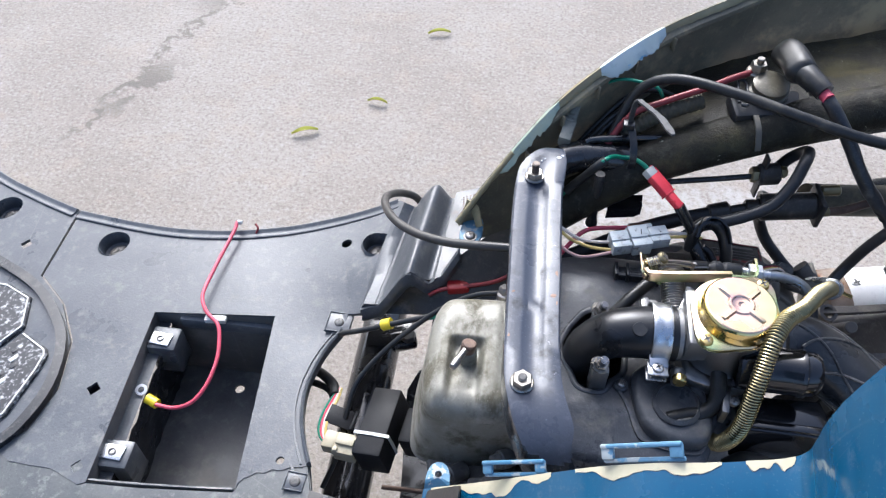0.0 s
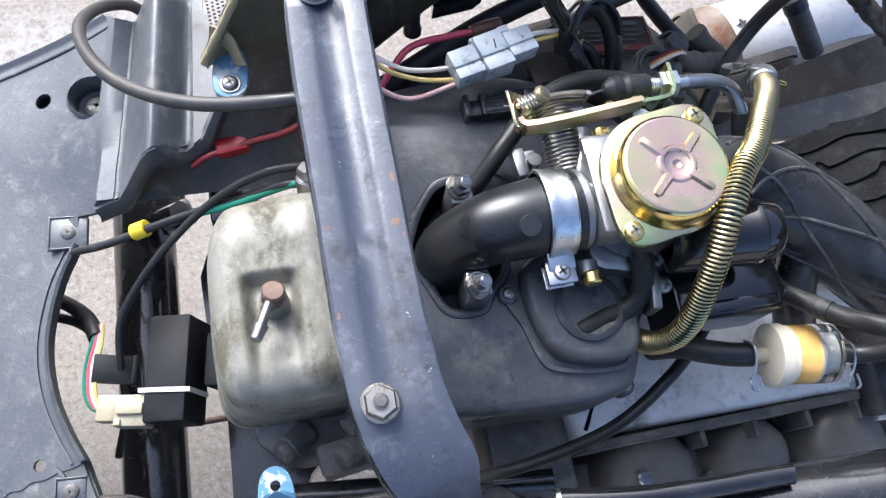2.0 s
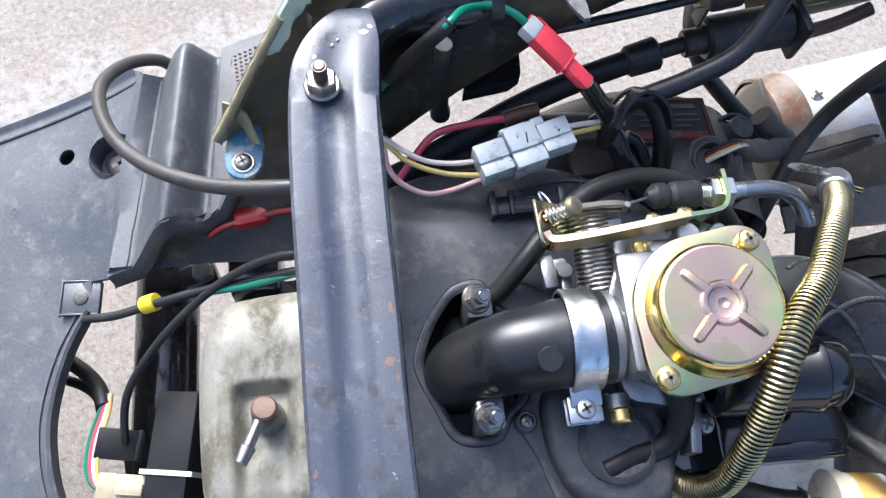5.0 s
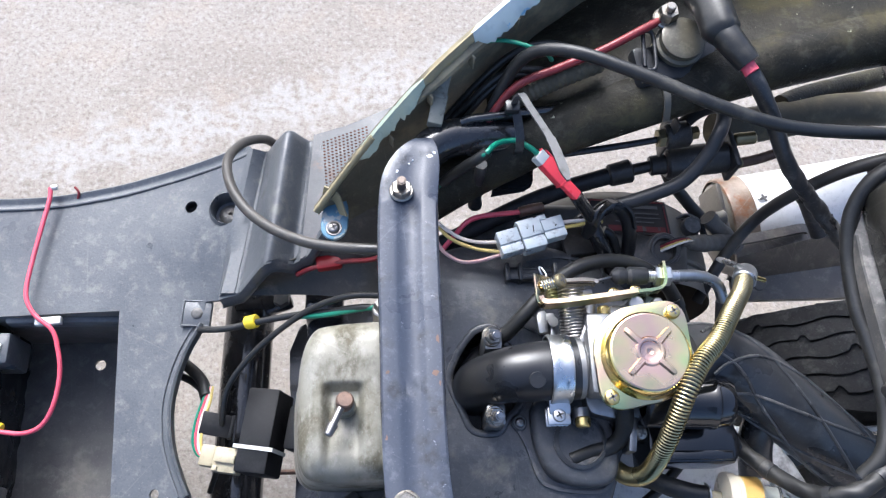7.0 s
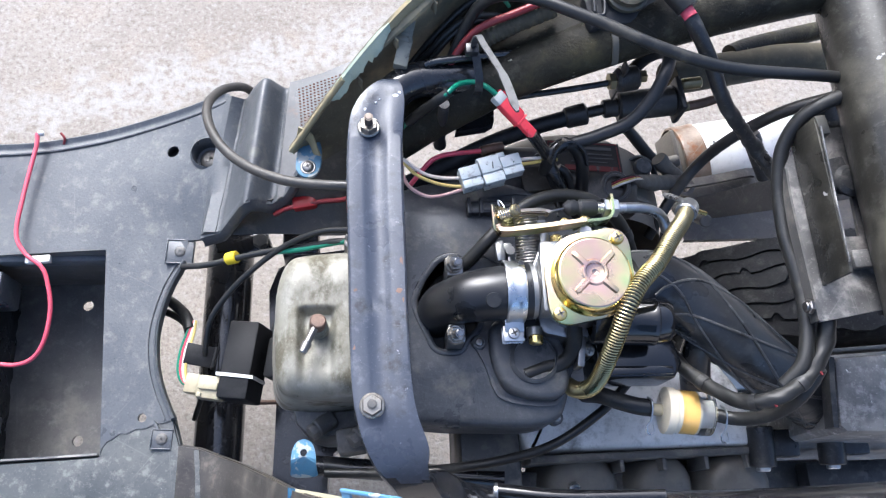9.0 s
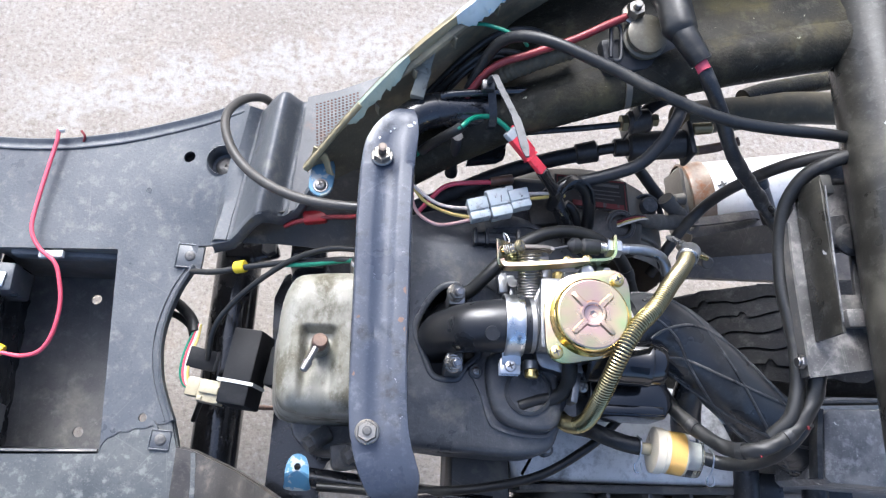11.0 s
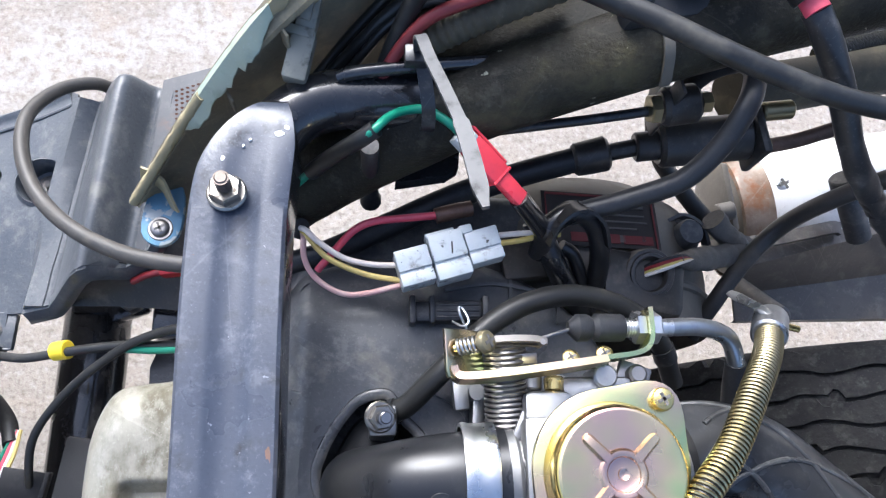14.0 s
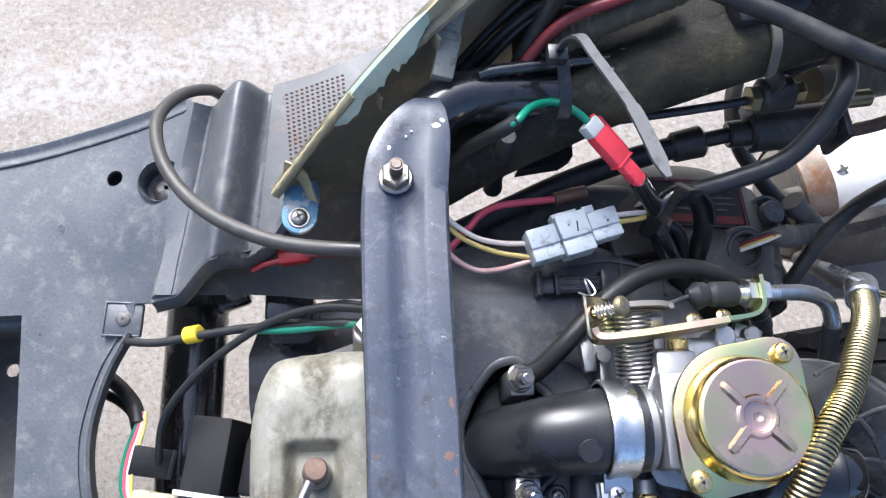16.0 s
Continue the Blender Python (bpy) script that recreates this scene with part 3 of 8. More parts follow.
def slab(bm, line, top, bottom, rounding, steps=4, z_of=None):
    """A solid on an outline with a rounded upper edge. z_of(x, y) is added to the top's height."""
    area = sum(a[0] * b[1] - b[0] * a[1] for a, b in zip(line, line[1:] + line[:1]))
    if area < 0:
        line = line[::-1]
    z_of = z_of or (lambda x, y: 0.0)
    rings = [[bm.verts.new((x, y, bottom)) for x, y in line]]
    for k in range(steps + 1):
        a = math.pi / 2 * k / steps
        ring = inset(line, rounding * (1 - math.cos(a)))
        h = top - rounding * (1 - math.sin(a))
        rings.append([bm.verts.new((x, y, h + z_of(x, y))) for x, y in ring])
    for p, q in zip(rings, rings[1:]):
        for k in range(len(p)):
            j = (k + 1) % len(p)
            bm.faces.new((p[k], p[j], q[j], q[k]))
    bm.faces.new(rings[-1])
    bm.faces.new(rings[0][::-1])
    return bm


def loft(bm, rows, closed=False, cap=False):
    """Faces between rows of points with equal counts."""
    rings = [[bm.verts.new(p) for p in row] for row in rows]
    for p, q in zip(rings, rings[1:]):
        m = len(p)
        for k in range(m if closed else m - 1):
            j = (k + 1) % m
            bm.faces.new((p[k], p[j], q[j], q[k]))
    if cap:
        bm.faces.new(rings[0][::-1])
        bm.faces.new(rings[-1])
    return bm


def ribbon(bm, points, width, thick, across=(0, 0, 1), per=4, smooth=True):
    """A strap of rectangular section along a line; its width (a number, or a function of the way along) lies across."""
    line = curve_points(points, per) if smooth else [V(p) for p in points]
    w = V(across).normalized()
    rows = []
    for i, c in enumerate(line):
        t = (line[min(i + 1, len(line) - 1)] - line[max(i - 1, 0)]).normalized()
        n = t.cross(w).normalized()
        u = n.cross(t).normalized()
        wide = width(i / (len(line) - 1)) if callable(width) else width
        rows.append([c + u * (sx * wide / 2) + n * (sy * thick / 2) for sx, sy in ((-1, -1), (1, -1), (1, 1), (-1, 1))])
    return loft(bm, rows, True, True)


def hexagon(bm, a, b, across):
    """A six-sided nut body from a to b."""
    m = Matrix.Translation(V(a)) @ frame_of(V(b) - V(a))
    long = (V(b) - V(a)).length
    r = across / math.sqrt(3)
    return lathe(bm, [(0, 0), (r, 0), (r, long * 0.82), (r * 0.88, long), (0, long)], m, 6)


def nut(parent, base, axis, across, high, stud_r, stud_long, metal=None, stud_metal=None, washer=0.0):
    """A flanged nut on a stud, as two parts of parent."""
    metal, stud_metal = metal or ZINC, stud_metal or STUD
    base, axis = V(base), V(axis).normalized()
    bm = bmesh.new()
    if washer:
        rod(bm, base, base + axis * 0.0022, washer, n=28, bevel=0.0007)
    hexagon(bm, base + axis * 0.0015, base + axis * high, across)
    n = part("nut", bm, metal, parent)
    bm = bmesh.new()
    rod(bm, base, base + axis * stud_long, stud_r, n=18, bevel=0.0008)
    for k in range(int((stud_long - high) / 0.0011)):
        h = base + axis * (high + 0.0006 + k * 0.0011)
        rod(bm, h, h + axis * 0.0005, stud_r * 1.08, n=14)
    part("stud", bm, stud_metal, parent)
    return n


def screw(parent, at, axis, r, high=0.0025, metal=None, name="screw"):
    """A pan-head screw with a cross slot."""
    m = Matrix.Translation(V(at)) @ frame_of(axis)
    bm = bmesh.new()
    lathe(bm, [(0, 0), (r, 0), (r, high * 0.45), (r * 0.86, high * 0.8), (r * 0.5, high), (0, high)], m, 20)
    ob = part(name, bm, metal or BRASS, parent)
    bm = bmesh.new()
    for t in (25, 115):
        box(bm, (0, 0, 0), (r * 1.15, r * 0.28, high * 0.3), (0, 0, t), 0)
    bmesh.ops.transform(bm, matrix=m @ Matrix.Translation((0, 0, high * 0.93)), verts=bm.verts[:])
    part("cross_slot", bm, DARK_CAST, ob, smooth=False)
    return ob


def refine(bm, faces, longest, passes=4):
    """Cuts the long inner edges of filled faces, so that the sheet can curve."""
    for _ in range(passes):
        edges = [e for e in {e for f in faces for e in f.edges} if e.calc_length() > longest and len(e.link_faces) == 2]
        if not edges:
            break
        before = set(bm.faces)
        bmesh.ops.subdivide_edges(bm, edges=edges, cuts=1)
        new_faces = [f for f in bm.faces if f not in before]
        faces = list({f for f in list(faces) + new_faces if f.is_valid})
        made = bmesh.ops.triangulate(bm, faces=[f for f in faces if len(f.verts) > 3])
        faces = list({f for f in list(faces) + made["faces"] if f.is_valid})
    return faces


def floor_z(x, y=0.30):
    """Height of the floor panel, which curls up towards its far rear corner."""
    k = max(0.0, min(1.0, (y - 0.40) / 0.10))
    return 0.305 + 0.12 * (x + 0.16) + 1.2 * max(0.0, x + 0.25) ** 2 * k * k * (3 - 2 * k)


# ---- ground ----
bm = bmesh.new()
bmesh.ops.create_grid(bm, x_segments=8, y_segments=8, size=40)
tagged(link("ground", bm, CONCRETE), "pale weathered concrete paving with exposed grit", "ground", "", "structure")


def fallen_leaf(x, y, turn, size):
    bm = bmesh.new()
    rows = []
    for i in range(7):
        s = i / 6
        w = size * 0.11 * math.sin(math.pi * (0.08 + 0.84 * s))
        lift = 0.004 + 0.006 * math.sin(math.pi * s)
        rows.append([(size * (s - 0.5), -w, lift + 0.004), (size * (s - 0.5), 0, lift), (size * (s - 0.5), w, lift + 0.003)])
    loft(bm, rows)
    ext = bmesh.ops.extrude_face_region(bm, geom=bm.faces[:])
    bmesh.ops.translate(bm, vec=(0, 0, -0.001), verts=[g for g in ext["geom"] if isinstance(g, bmesh.types.BMVert)])
    bmesh.ops.transform(bm, matrix=pose(x, y, 0, 0, 0, turn), verts=bm.verts[:])
    return solo("fallen_leaf", bm, LEAF, (x, y, 0), "small curled yellow leaf fallen on the concrete", "leaf", "fallen leaves")


fallen_leaf(-0.179, 1.358, 12, 0.046)
fallen_leaf(-0.266, 1.125, -4, 0.038)
fallen_leaf(-0.381, 1.026, 22, 0.048)

# ---- floorboard ----
floorboard = thing("floorboard", (-0.30, 0.38, 0.10), "dark grey scuffed plastic scooter floorboard with an open battery bay", "floorboard")
FAR_EDGE = [(-0.506, 0.571), (-0.44, 0.556), (-0.372, 0.5445), (-0.306, 0.5425), (-0.251, 0.5485), (-0.196, 0.559), (-0.150, 0.5680), (-0.122, 0.5750)]
ARC = [(-0.152, 0.414), (-0.163, 0.392), (-0.170, 0.367), (-0.1725, 0.343), (-0.169, 0.316), (-0.161, 0.293), (-0.152, 0.274)]
SEAM = [(-0.47, 0.20), (-0.452, 0.268), (-0.432, 0.29), (-0.421, 0.335), (-0.432, 0.39), (-0.463, 0.436), (-0.508, 0.474)]
BAY = [(-0.357, 0.430), (-0.226, 0.430), (-0.212, 0.247), (-0.351, 0.244)]
TORN = [(-0.152, 0.2745), (-0.160, 0.2715), (-0.168, 0.2708), (-0.176, 0.2675), (-0.184, 0.2678), (-0.190, 0.2640), (-0.197, 0.2645), (-0.2025, 0.2600), (-0.207, 0.2585), (-0.2112, 0.2525)]
outline = (FAR_EDGE + [(-0.1160, 0.572), (-0.1190, 0.54), (-0.1345, 0.434), (-0.150, 0.4335)] + ARC + TORN
           + [BAY[2], BAY[1], BAY[0], BAY[3], (-0.358, 0.241), (-0.372, 0.2465), (-0.390, 0.254), (-0.412, 0.2555), (-0.435, 0.258)] + SEAM[1:])
holes = [ring_line(-0.1345, 0.5150, 0.0150), ring_line(-0.442, 0.522, 0.0175), ring_line(-0.1695, 0.5220, 0.0058, 12), ring_line(-0.1790, 0.2765, 0.0038, 14),
         ring_line(-0.385, 0.337, 0.0075, 4), ring_line(-0.366, 0.2575, 0.0065, 4)]
bm = bmesh.new()
faces = refine(bm, fill(bm, [outline] + holes, 0.0), 0.03)
for v in bm.verts:
    v.co.z = floor_z(v.co.x, v.co.y)
ext = bmesh.ops.extrude_face_region(bm, geom=bm.faces[:])
bmesh.ops.translate(bm, vec=(0, 0, -0.0035), verts=[g for g in ext["geom"] if isinstance(g, bmesh.types.BMVert)])
part("floor_panel", bm, FLOOR_PLASTIC, floorboard)


def edge_rim(name, line, prof, owner):
    """A moulded edge along a line; prof gives (distance towards the left of the line, height over the floor)."""
    pts = curve_points([(x, y, 0) for x, y in line], 6)
    rows = []
    for i, p in enumerate(pts):
        t = (pts[min(i + 1, len(pts) - 1)] - pts[max(i - 1, 0)]).normalized()
        rows.append([(p.x - t.y * d, p.y + t.x * d, floor_z(p.x, p.y) + h) for d, h in prof])
    bm = bmesh.new()
    loft(bm, rows, True, True)
    return part(name, bm, FLOOR_PLASTIC, owner)


LIP = [(0.0, -0.012), (0.0008, 0.0016), (-0.0006, 0.0030), (-0.0026, 0.0026), (-0.0040, 0.0014), (-0.0085, 0.0012), (-0.0100, 0.0022), (-0.0112, 0.0020), (-0.0122, -0.0020)]
edge_rim("far_rim", FAR_EDGE, LIP, floorboard)
edge_rim("arc_rim", ARC, [(0.0018, -0.006), (0.0018, 0.0050), (0.0, 0.0062), (-0.0016, 0.0050), (-0.0022, -0.001)], floorboard)
edge_rim("arc_bead", [(x - 0.0075, y) for x, y in ARC], [(0.0010, -0.001), (0.0008, 0.0014), (-0.0008, 0.0014), (-0.0012, -0.001)], floorboard)

for x, y, r in ((-0.1345, 0.5150, 0.0150), (-0.442, 0.522, 0.0175), (-0.606, 0.576, 0.0175)):
    z = floor_z(x, y)
    bm = bmesh.new()
    lathe(bm, [(r + 0.002, -0.002), (r, 0.0008), (r - 0.0012, -0.002), (r - 0.002, -0.016), (r - 0.004, -0.017), (0.004, -0.017), (0, -0.017)], pose(x, y, z), 32)
    cup = part("screw_cup", bm, FLOOR_PLASTIC, floorboard)
    screw(floorboard, (x, y, z - 0.0165), (0, 0, 1), 0.0098, 0.004, DARK_CAST, "floor_screw")


def corner_tab(x, y, turn, name, k=1.0):
    """A sunken tab with a screw at the corner of the panel."""
    z = floor_z(x, y)
    bm = bmesh.new()
    box(bm, (x, y, z - 0.0012), (0.024 * k, 0.022 * k, 0.005), (0, 0, turn), 0.001)
    part(name, bm, FLOOR_PLASTIC, floorboard)
    bm = bmesh.new()
    for u, w, a, b in ((-0.012, 0, 0.003, 0.025), (0, 0.011, 0.024, 0.003), (0, -0.011, 0.024, 0.003)):
        p = pose(x, y, z + 0.0012, 0, 0, turn) @ V((u * k, w * k, 0))
        box(bm, p, (a * 0.4 if a < 0.01 else a * k, b * 0.4 if b < 0.01 else b * k, 0.0022), (0, 0, turn), 0.0005)
    part(name + "_rim", bm, FLOOR_PLASTIC, floorboard)
    screw(floorboard, (x, y, z + 0.0012), (0, 0, 1), 0.0048, 0.0018, DARK_CAST, "floor_screw")


corner_tab(-0.1570, 0.4235, -3, "corner_tab")
corner_tab(-0.1605, 0.2580, -4, "corner_tab", 0.72)
cover_line = [(-0.1690, 0.2735), (-0.1655, 0.2690), (-0.1640, 0.2660)]
edge_rim("tab_web", cover_line, [(0.001, -0.002), (0.001, 0.0030), (-0.001, 0.0030), (-0.001, -0.002)], floorboard)

# battery bay: side walls, a ledge with two clip nuts, and a floor with drain holes
LEDGE = -0.345
bm = bmesh.new()
low = 0.166
loft(bm, [[(-0.357, 0.430, floor_z(-0.357)), (-0.226, 0.430, floor_z(-0.226)), (-0.212, 0.247, floor_z(-0.212)), (-0.351, 0.244, floor_z(-0.351))],
          [(-0.357, 0.431, 0.262), (-0.228, 0.431, 0.262), (-0.214, 0.246, 0.262), (-0.351, 0.243, 0.262)]], True)
loft(bm, [[(LEDGE, 0.431, 0.262), (-0.228, 0.431, 0.262), (-0.214, 0.246, 0.262), (LEDGE + 0.006, 0.243, 0.262)],
          [(LEDGE - 0.012, 0.437, low), (-0.262, 0.437, low), (-0.248, 0.258, low), (LEDGE - 0.008, 0.258, low)]])
part("bay_wall", bm, BAY_PLASTIC, floorboard, "dusty grey inner wall of the battery bay", False)
bm = bmesh.new()
box(bm, (-0.280, 0.430, 0.272), (0.100, 0.010, 0.016), (0, 0, 0), 0.003)
part("bay_step", bm, FLOOR_PLASTIC, floorboard)
bm = bmesh.new()
rows = []
for i in range(17):
    f = i / 16
    row = []
    for j in range(25):
        g = j / 24
        x = LEDGE + 0.006 * (1 - g) - 0.012 * f + 0.0035 * noise.noise(V((f * 4, g * 9, 2))) + 0.002 * noise.noise(V((f * 9, g * 22, 7)))
        row.append((x + 0.002, 0.245 + g * (0.186 + 0.006 * f) + 0.012 * f * (1 - g), 0.262 + (low - 0.262) * f))
    rows.append(row)
loft(bm, rows)
part("bay_film", bm, BAY_FILM, floorboard, "wrinkled glossy black film on the bay wall")
bm = bmesh.new()
fill(bm, [[(-0.357, 0.431), (LEDGE, 0.431), (LEDGE + 0.006, 0.243), (-0.351, 0.243)]], 0.262)
for y in (0.405, 0.277):
    box(bm, (-0.340, y, 0.252), (0.030, 0.028, 0.044), (0, 0, 0), 0.003)
part("bay_ledge", bm, FLOOR_PLASTIC, floorboard)
bm = bmesh.new()
sheet(bm, [[(LEDGE - 0.014, 0.438), (-0.260, 0.438), (-0.246, 0.257), (LEDGE - 0.010, 0.257)], ring_line(-0.285, 0.414, 0.0055, 14), ring_line(-0.280, 0.274, 0.0055, 14)], low, 0.003)
part("bay_floor", bm, BAY_PLASTIC, floorboard, "dusty grey floor of the battery bay")
for y, turn in ((0.402, -6), (0.277, -4)):
    bm = bmesh.new()
    box(bm, (-0.342, y, 0.2755), (0.021, 0.014, 0.002), (0, 0, turn), 0.0004)
    clip = part("clip_nut", bm, CHROME, floorboard, "bright metal clip nut")
    bm = bmesh.new()
    lathe(bm, [(0.0038, 0), (0.0038, 0.0012), (0.0024, 0.0014), (0.0022, 0.0), (0, 0)], pose(-0.342, y, 0.2764), 16)
    part("clip_hole", bm, DARK_CAST, clip)

# raised ridge behind the floor: an overlapping seam band, a long flank, a crest and a valley
bm = bmesh.new()
rows = []
NEAR = ((-0.1355, 0.3200), (-0.1345, 0.3250), (-0.1215, 0.3290), (-0.1175, 0.3295), (-0.1120, 0.3380), (-0.1040, 0.3505), (-0.0965, 0.3615), (-0.0915, 0.3662), (-0.0870, 0.3655), (-0.0815, 0.3580), (-0.0765, 0.3495), (-0.0715, 0.3450), (-0.0620, 0.3490))
FAR = ((-0.1150, 0.3200), (-0.1142, 0.3240), (-0.1045, 0.3285), (-0.1010, 0.3300), (-0.0970, 0.3390), (-0.0905, 0.3525), (-0.0835, 0.3640), (-0.0790, 0.3684), (-0.0745, 0.3676), (-0.0698, 0.3605), (-0.0655, 0.3530), (-0.0605, 0.3480), (-0.0500, 0.3550))
for f, drop in ((0.0, 0.0), (0.03, 0.0), (0.15, 0.0), (0.35, 0.0), (0.55, 0.0), (0.75, 0.0), (0.90, 0.0), (0.955, 0.001), (0.98, 0.004), (0.995, 0.009), (1.0, 0.018)):
    row = []
    for (x0, z0), (x1, z1) in zip(NEAR, FAR):
        x, z = x0 + (x1 - x0) * f, z0 + (z1 - z0) * f
        y0 = 0.434 + 0.45 * max(0.0, x0 + 0.122)
        y1 = 0.570 + 0.05 * (x1 + 0.12)
        row.append((x, y0 + (y1 - y0) * f, z - drop * min(1.0, max(0.2, (z - 0.318) / 0.045))))
    rows.append(row)
loft(bm, [curve_points(r, 3) for r in curve_rows(rows)])
ext = bmesh.ops.extrude_face_region(bm, geom=bm.faces[:])
bmesh.ops.translate(bm, vec=(0, 0, -0.003), verts=[g for g in ext["geom"] if isinstance(g, bmesh.types.BMVert)])
part("ridge", bm, FLOOR_PLASTIC, floorboard)
bm = bmesh.new()
rows = []
for k in range(25):
    f = k / 24
    p = V((-0.1285, 0.4345, 0.3285)).lerp(V((-0.1095, 0.5690, 0.3275)), f)
    w = 0.0072 + 0.0008 * noise.noise(V((f * 9, 2, 3)))
    rows.append([V((p.x - w - 0.003, p.y, floor_z(p.x - w - 0.003, p.y) + 0.0004)), V((p.x - w * 0.6, p.y, max(floor_z(p.x - w * 0.6, p.y) + 0.0012, p.z + 0.0002))), p + V((w * 0.85, -0.0004, 0.0012)), p + V((w, -0.0008, 0.0002))])
loft(bm, rows)
part("seam_band", bm, FLOOR_PLASTIC, floorboard, "rough worn band over the panel seam")
# black cups added under the holes, in place of the shade below the panel
for x, y, r in ((-0.1695, 0.5220, 0.0058), (-0.385, 0.337, 0.0075), (-0.366, 0.2575, 0.0065)):
    bm = bmesh.new()
    lathe(bm, [(r + 0.001, -0.0042), (r + 0.001, -0.014), (0, -0.014)], pose(x, y, floor_z(x, y)), 12)
    part("hole_dark_cup", bm, BLACK_PLASTIC, floorboard)
bm = bmesh.new()
sheet(bm, [[(-0.058, 0.5725), (-0.066, 0.456), (-0.056, 0.4625), (-0.040, 0.476), (0.02, 0.52), (0.07, 0.56), (0.06, 0.605), (0.007, 0.590), (-0.029, 0.578)]],
      lambda x, y: 0.352 + 0.24 * (x + 0.06), 0.004)
vent = part("vent_panel", bm, VENT_PLASTIC, floorboard)
# rust-tinted discs for the holes, the shade inside put into their dark colour
bm = bmesh.new()
for i in range(21):
    for j in range(12):
        x, y = -0.0490 + j * 0.0034 + 0.00027 * i, 0.5640 + j * 0.0009 - i * 0.0031
        if y < 0.495 + (x + 0.05) * 1.05:
            continue
        z = 0.352 + 0.24 * (x + 0.06)
        lathe(bm, [(0.0009, -0.001), (0.0009, 0.00025), (0.0, 0.00025)], pose(x, y, z) @ Matrix.Diagonal((1.25, 0.8, 1, 1)), 8)
tagged(part("vent_hole_disc", bm, HOLE_RUST_DARK, vent), kind="stuff")
# folded lip that hangs down along the inner edge of the panel
bm = bmesh.new()
rows = []
for x, y, z in ((-0.136, 0.4330, 0.320), (-0.126, 0.4340, 0.325), (-0.119, 0.4355, 0.3260), (-0.112, 0.4385, 0.3360), (-0.104, 0.4425, 0.3485), (-0.0965, 0.4460, 0.3595), (-0.0915, 0.4480, 0.3640), (-0.0870, 0.4500, 0.3630), (-0.0815, 0.4525, 0.3555), (-0.0765, 0.4545, 0.3470), (-0.0715, 0.4560, 0.3430), (-0.060, 0.4600, 0.350), (-0.045, 0.4720, 0.375)):
    rows.append([(x, y + 0.004, z + 0.002), (x, y - 0.002, z + 0.002), (x + 0.002, y - 0.005, z - 0.004), (x + 0.001, y - 0.006, z - 0.010), (x + 0.003, y - 0.003, z - 0.015)])
loft(bm, rows)
ext = bmesh.ops.extrude_face_region(bm, geom=bm.faces[:])
bmesh.ops.translate(bm, vec=(0.0015, 0.003, -0.001), verts=[g for g in ext["geom"] if isinstance(g, bmesh.types.BMVert)])
part("inner_lip", bm, FLOOR_PLASTIC, floorboard)

bm = bmesh.new()
rows = []
for (x, y, z), (u, v, w) in zip([(-0.138, 0.436, 0.316), (-0.119, 0.440, 0.320), (-0.104, 0.446, 0.344), (-0.085, 0.452, 0.352), (-0.066, 0.460, 0.345), (-0.045, 0.474, 0.366), (-0.014, 0.480, 0.400), (0.02, 0.485, 0.420)], [(-0.136, 0.4385, 0.312), (-0.112, 0.4385, 0.310), (-0.095, 0.4380, 0.312), (-0.079, 0.4370, 0.316), (-0.052, 0.4340, 0.322), (-0.030, 0.4300, 0.328), (0.0, 0.4280, 0.334), (0.03, 0.428, 0.34)]):
    p, q = V((x, y, z)), V((u, v, w))
    rows.append([p.lerp(q, f) + V((0, 0.004 * math.sin(math.pi * f), -0.004 * math.sin(math.pi * f))) + V((0, 0, 0.0022 * noise.noise(V((x * 60, f * 5, 1))))) for f in (0, 0.15, 0.35, 0.55, 0.75, 0.9, 1.0)])
loft(bm, rows)
ext = bmesh.ops.extrude_face_region(bm, geom=bm.faces[:])
bmesh.ops.translate(bm, vec=(0, 0.003, -0.003), verts=[g for g in ext["geom"] if isinstance(g, bmesh.types.BMVert)])
part("inner_skirt", bm, GRIMY_BLACK, floorboard, "grimy black skirt under the panel's inner edge")

# front floor panel beyond the seam, with its rubber mat
front_floor = thing("front_floor_panel", (-0.62, 0.40, 0.2), "dark grey plastic front floor panel with a worn rubber mat", "floor panel")
bm = bmesh.new()
front = [(-0.510, 0.5725)] + [(x - 0.003, y) for x, y in SEAM[::-1]] + [(-0.95, 0.20), (-0.95, 0.80), (-0.80, 0.73), (-0.651, 0.638), (-0.57, 0.598)]
sheet(bm, [front, ring_line(-0.606, 0.576, 0.0175), ring_line(-0.552, 0.519, 0.0075, 4)], lambda x, y: floor_z(x), 0.004)
part("panel", bm, FLOOR_PLASTIC, front_floor)
edge_rim("far_rim", [(-0.95, 0.80), (-0.80, 0.73), (-0.651, 0.638), (-0.57, 0.598), (-0.511, 0.573)], LIP, front_floor)
MAT_EDGE = [(-0.455, 0.270), (-0.440, 0.292), (-0.430, 0.335), (-0.441, 0.386), (-0.470, 0.425), (-0.515, 0.462), (-0.60, 0.505)]
bm = bmesh.new()
ribbon(bm, [(x, y, floor_z(x) + 0.003) for x, y in MAT_EDGE], 0.008, 0.010)
part("mat_rim", bm, BLACK_PLASTIC, front_floor)
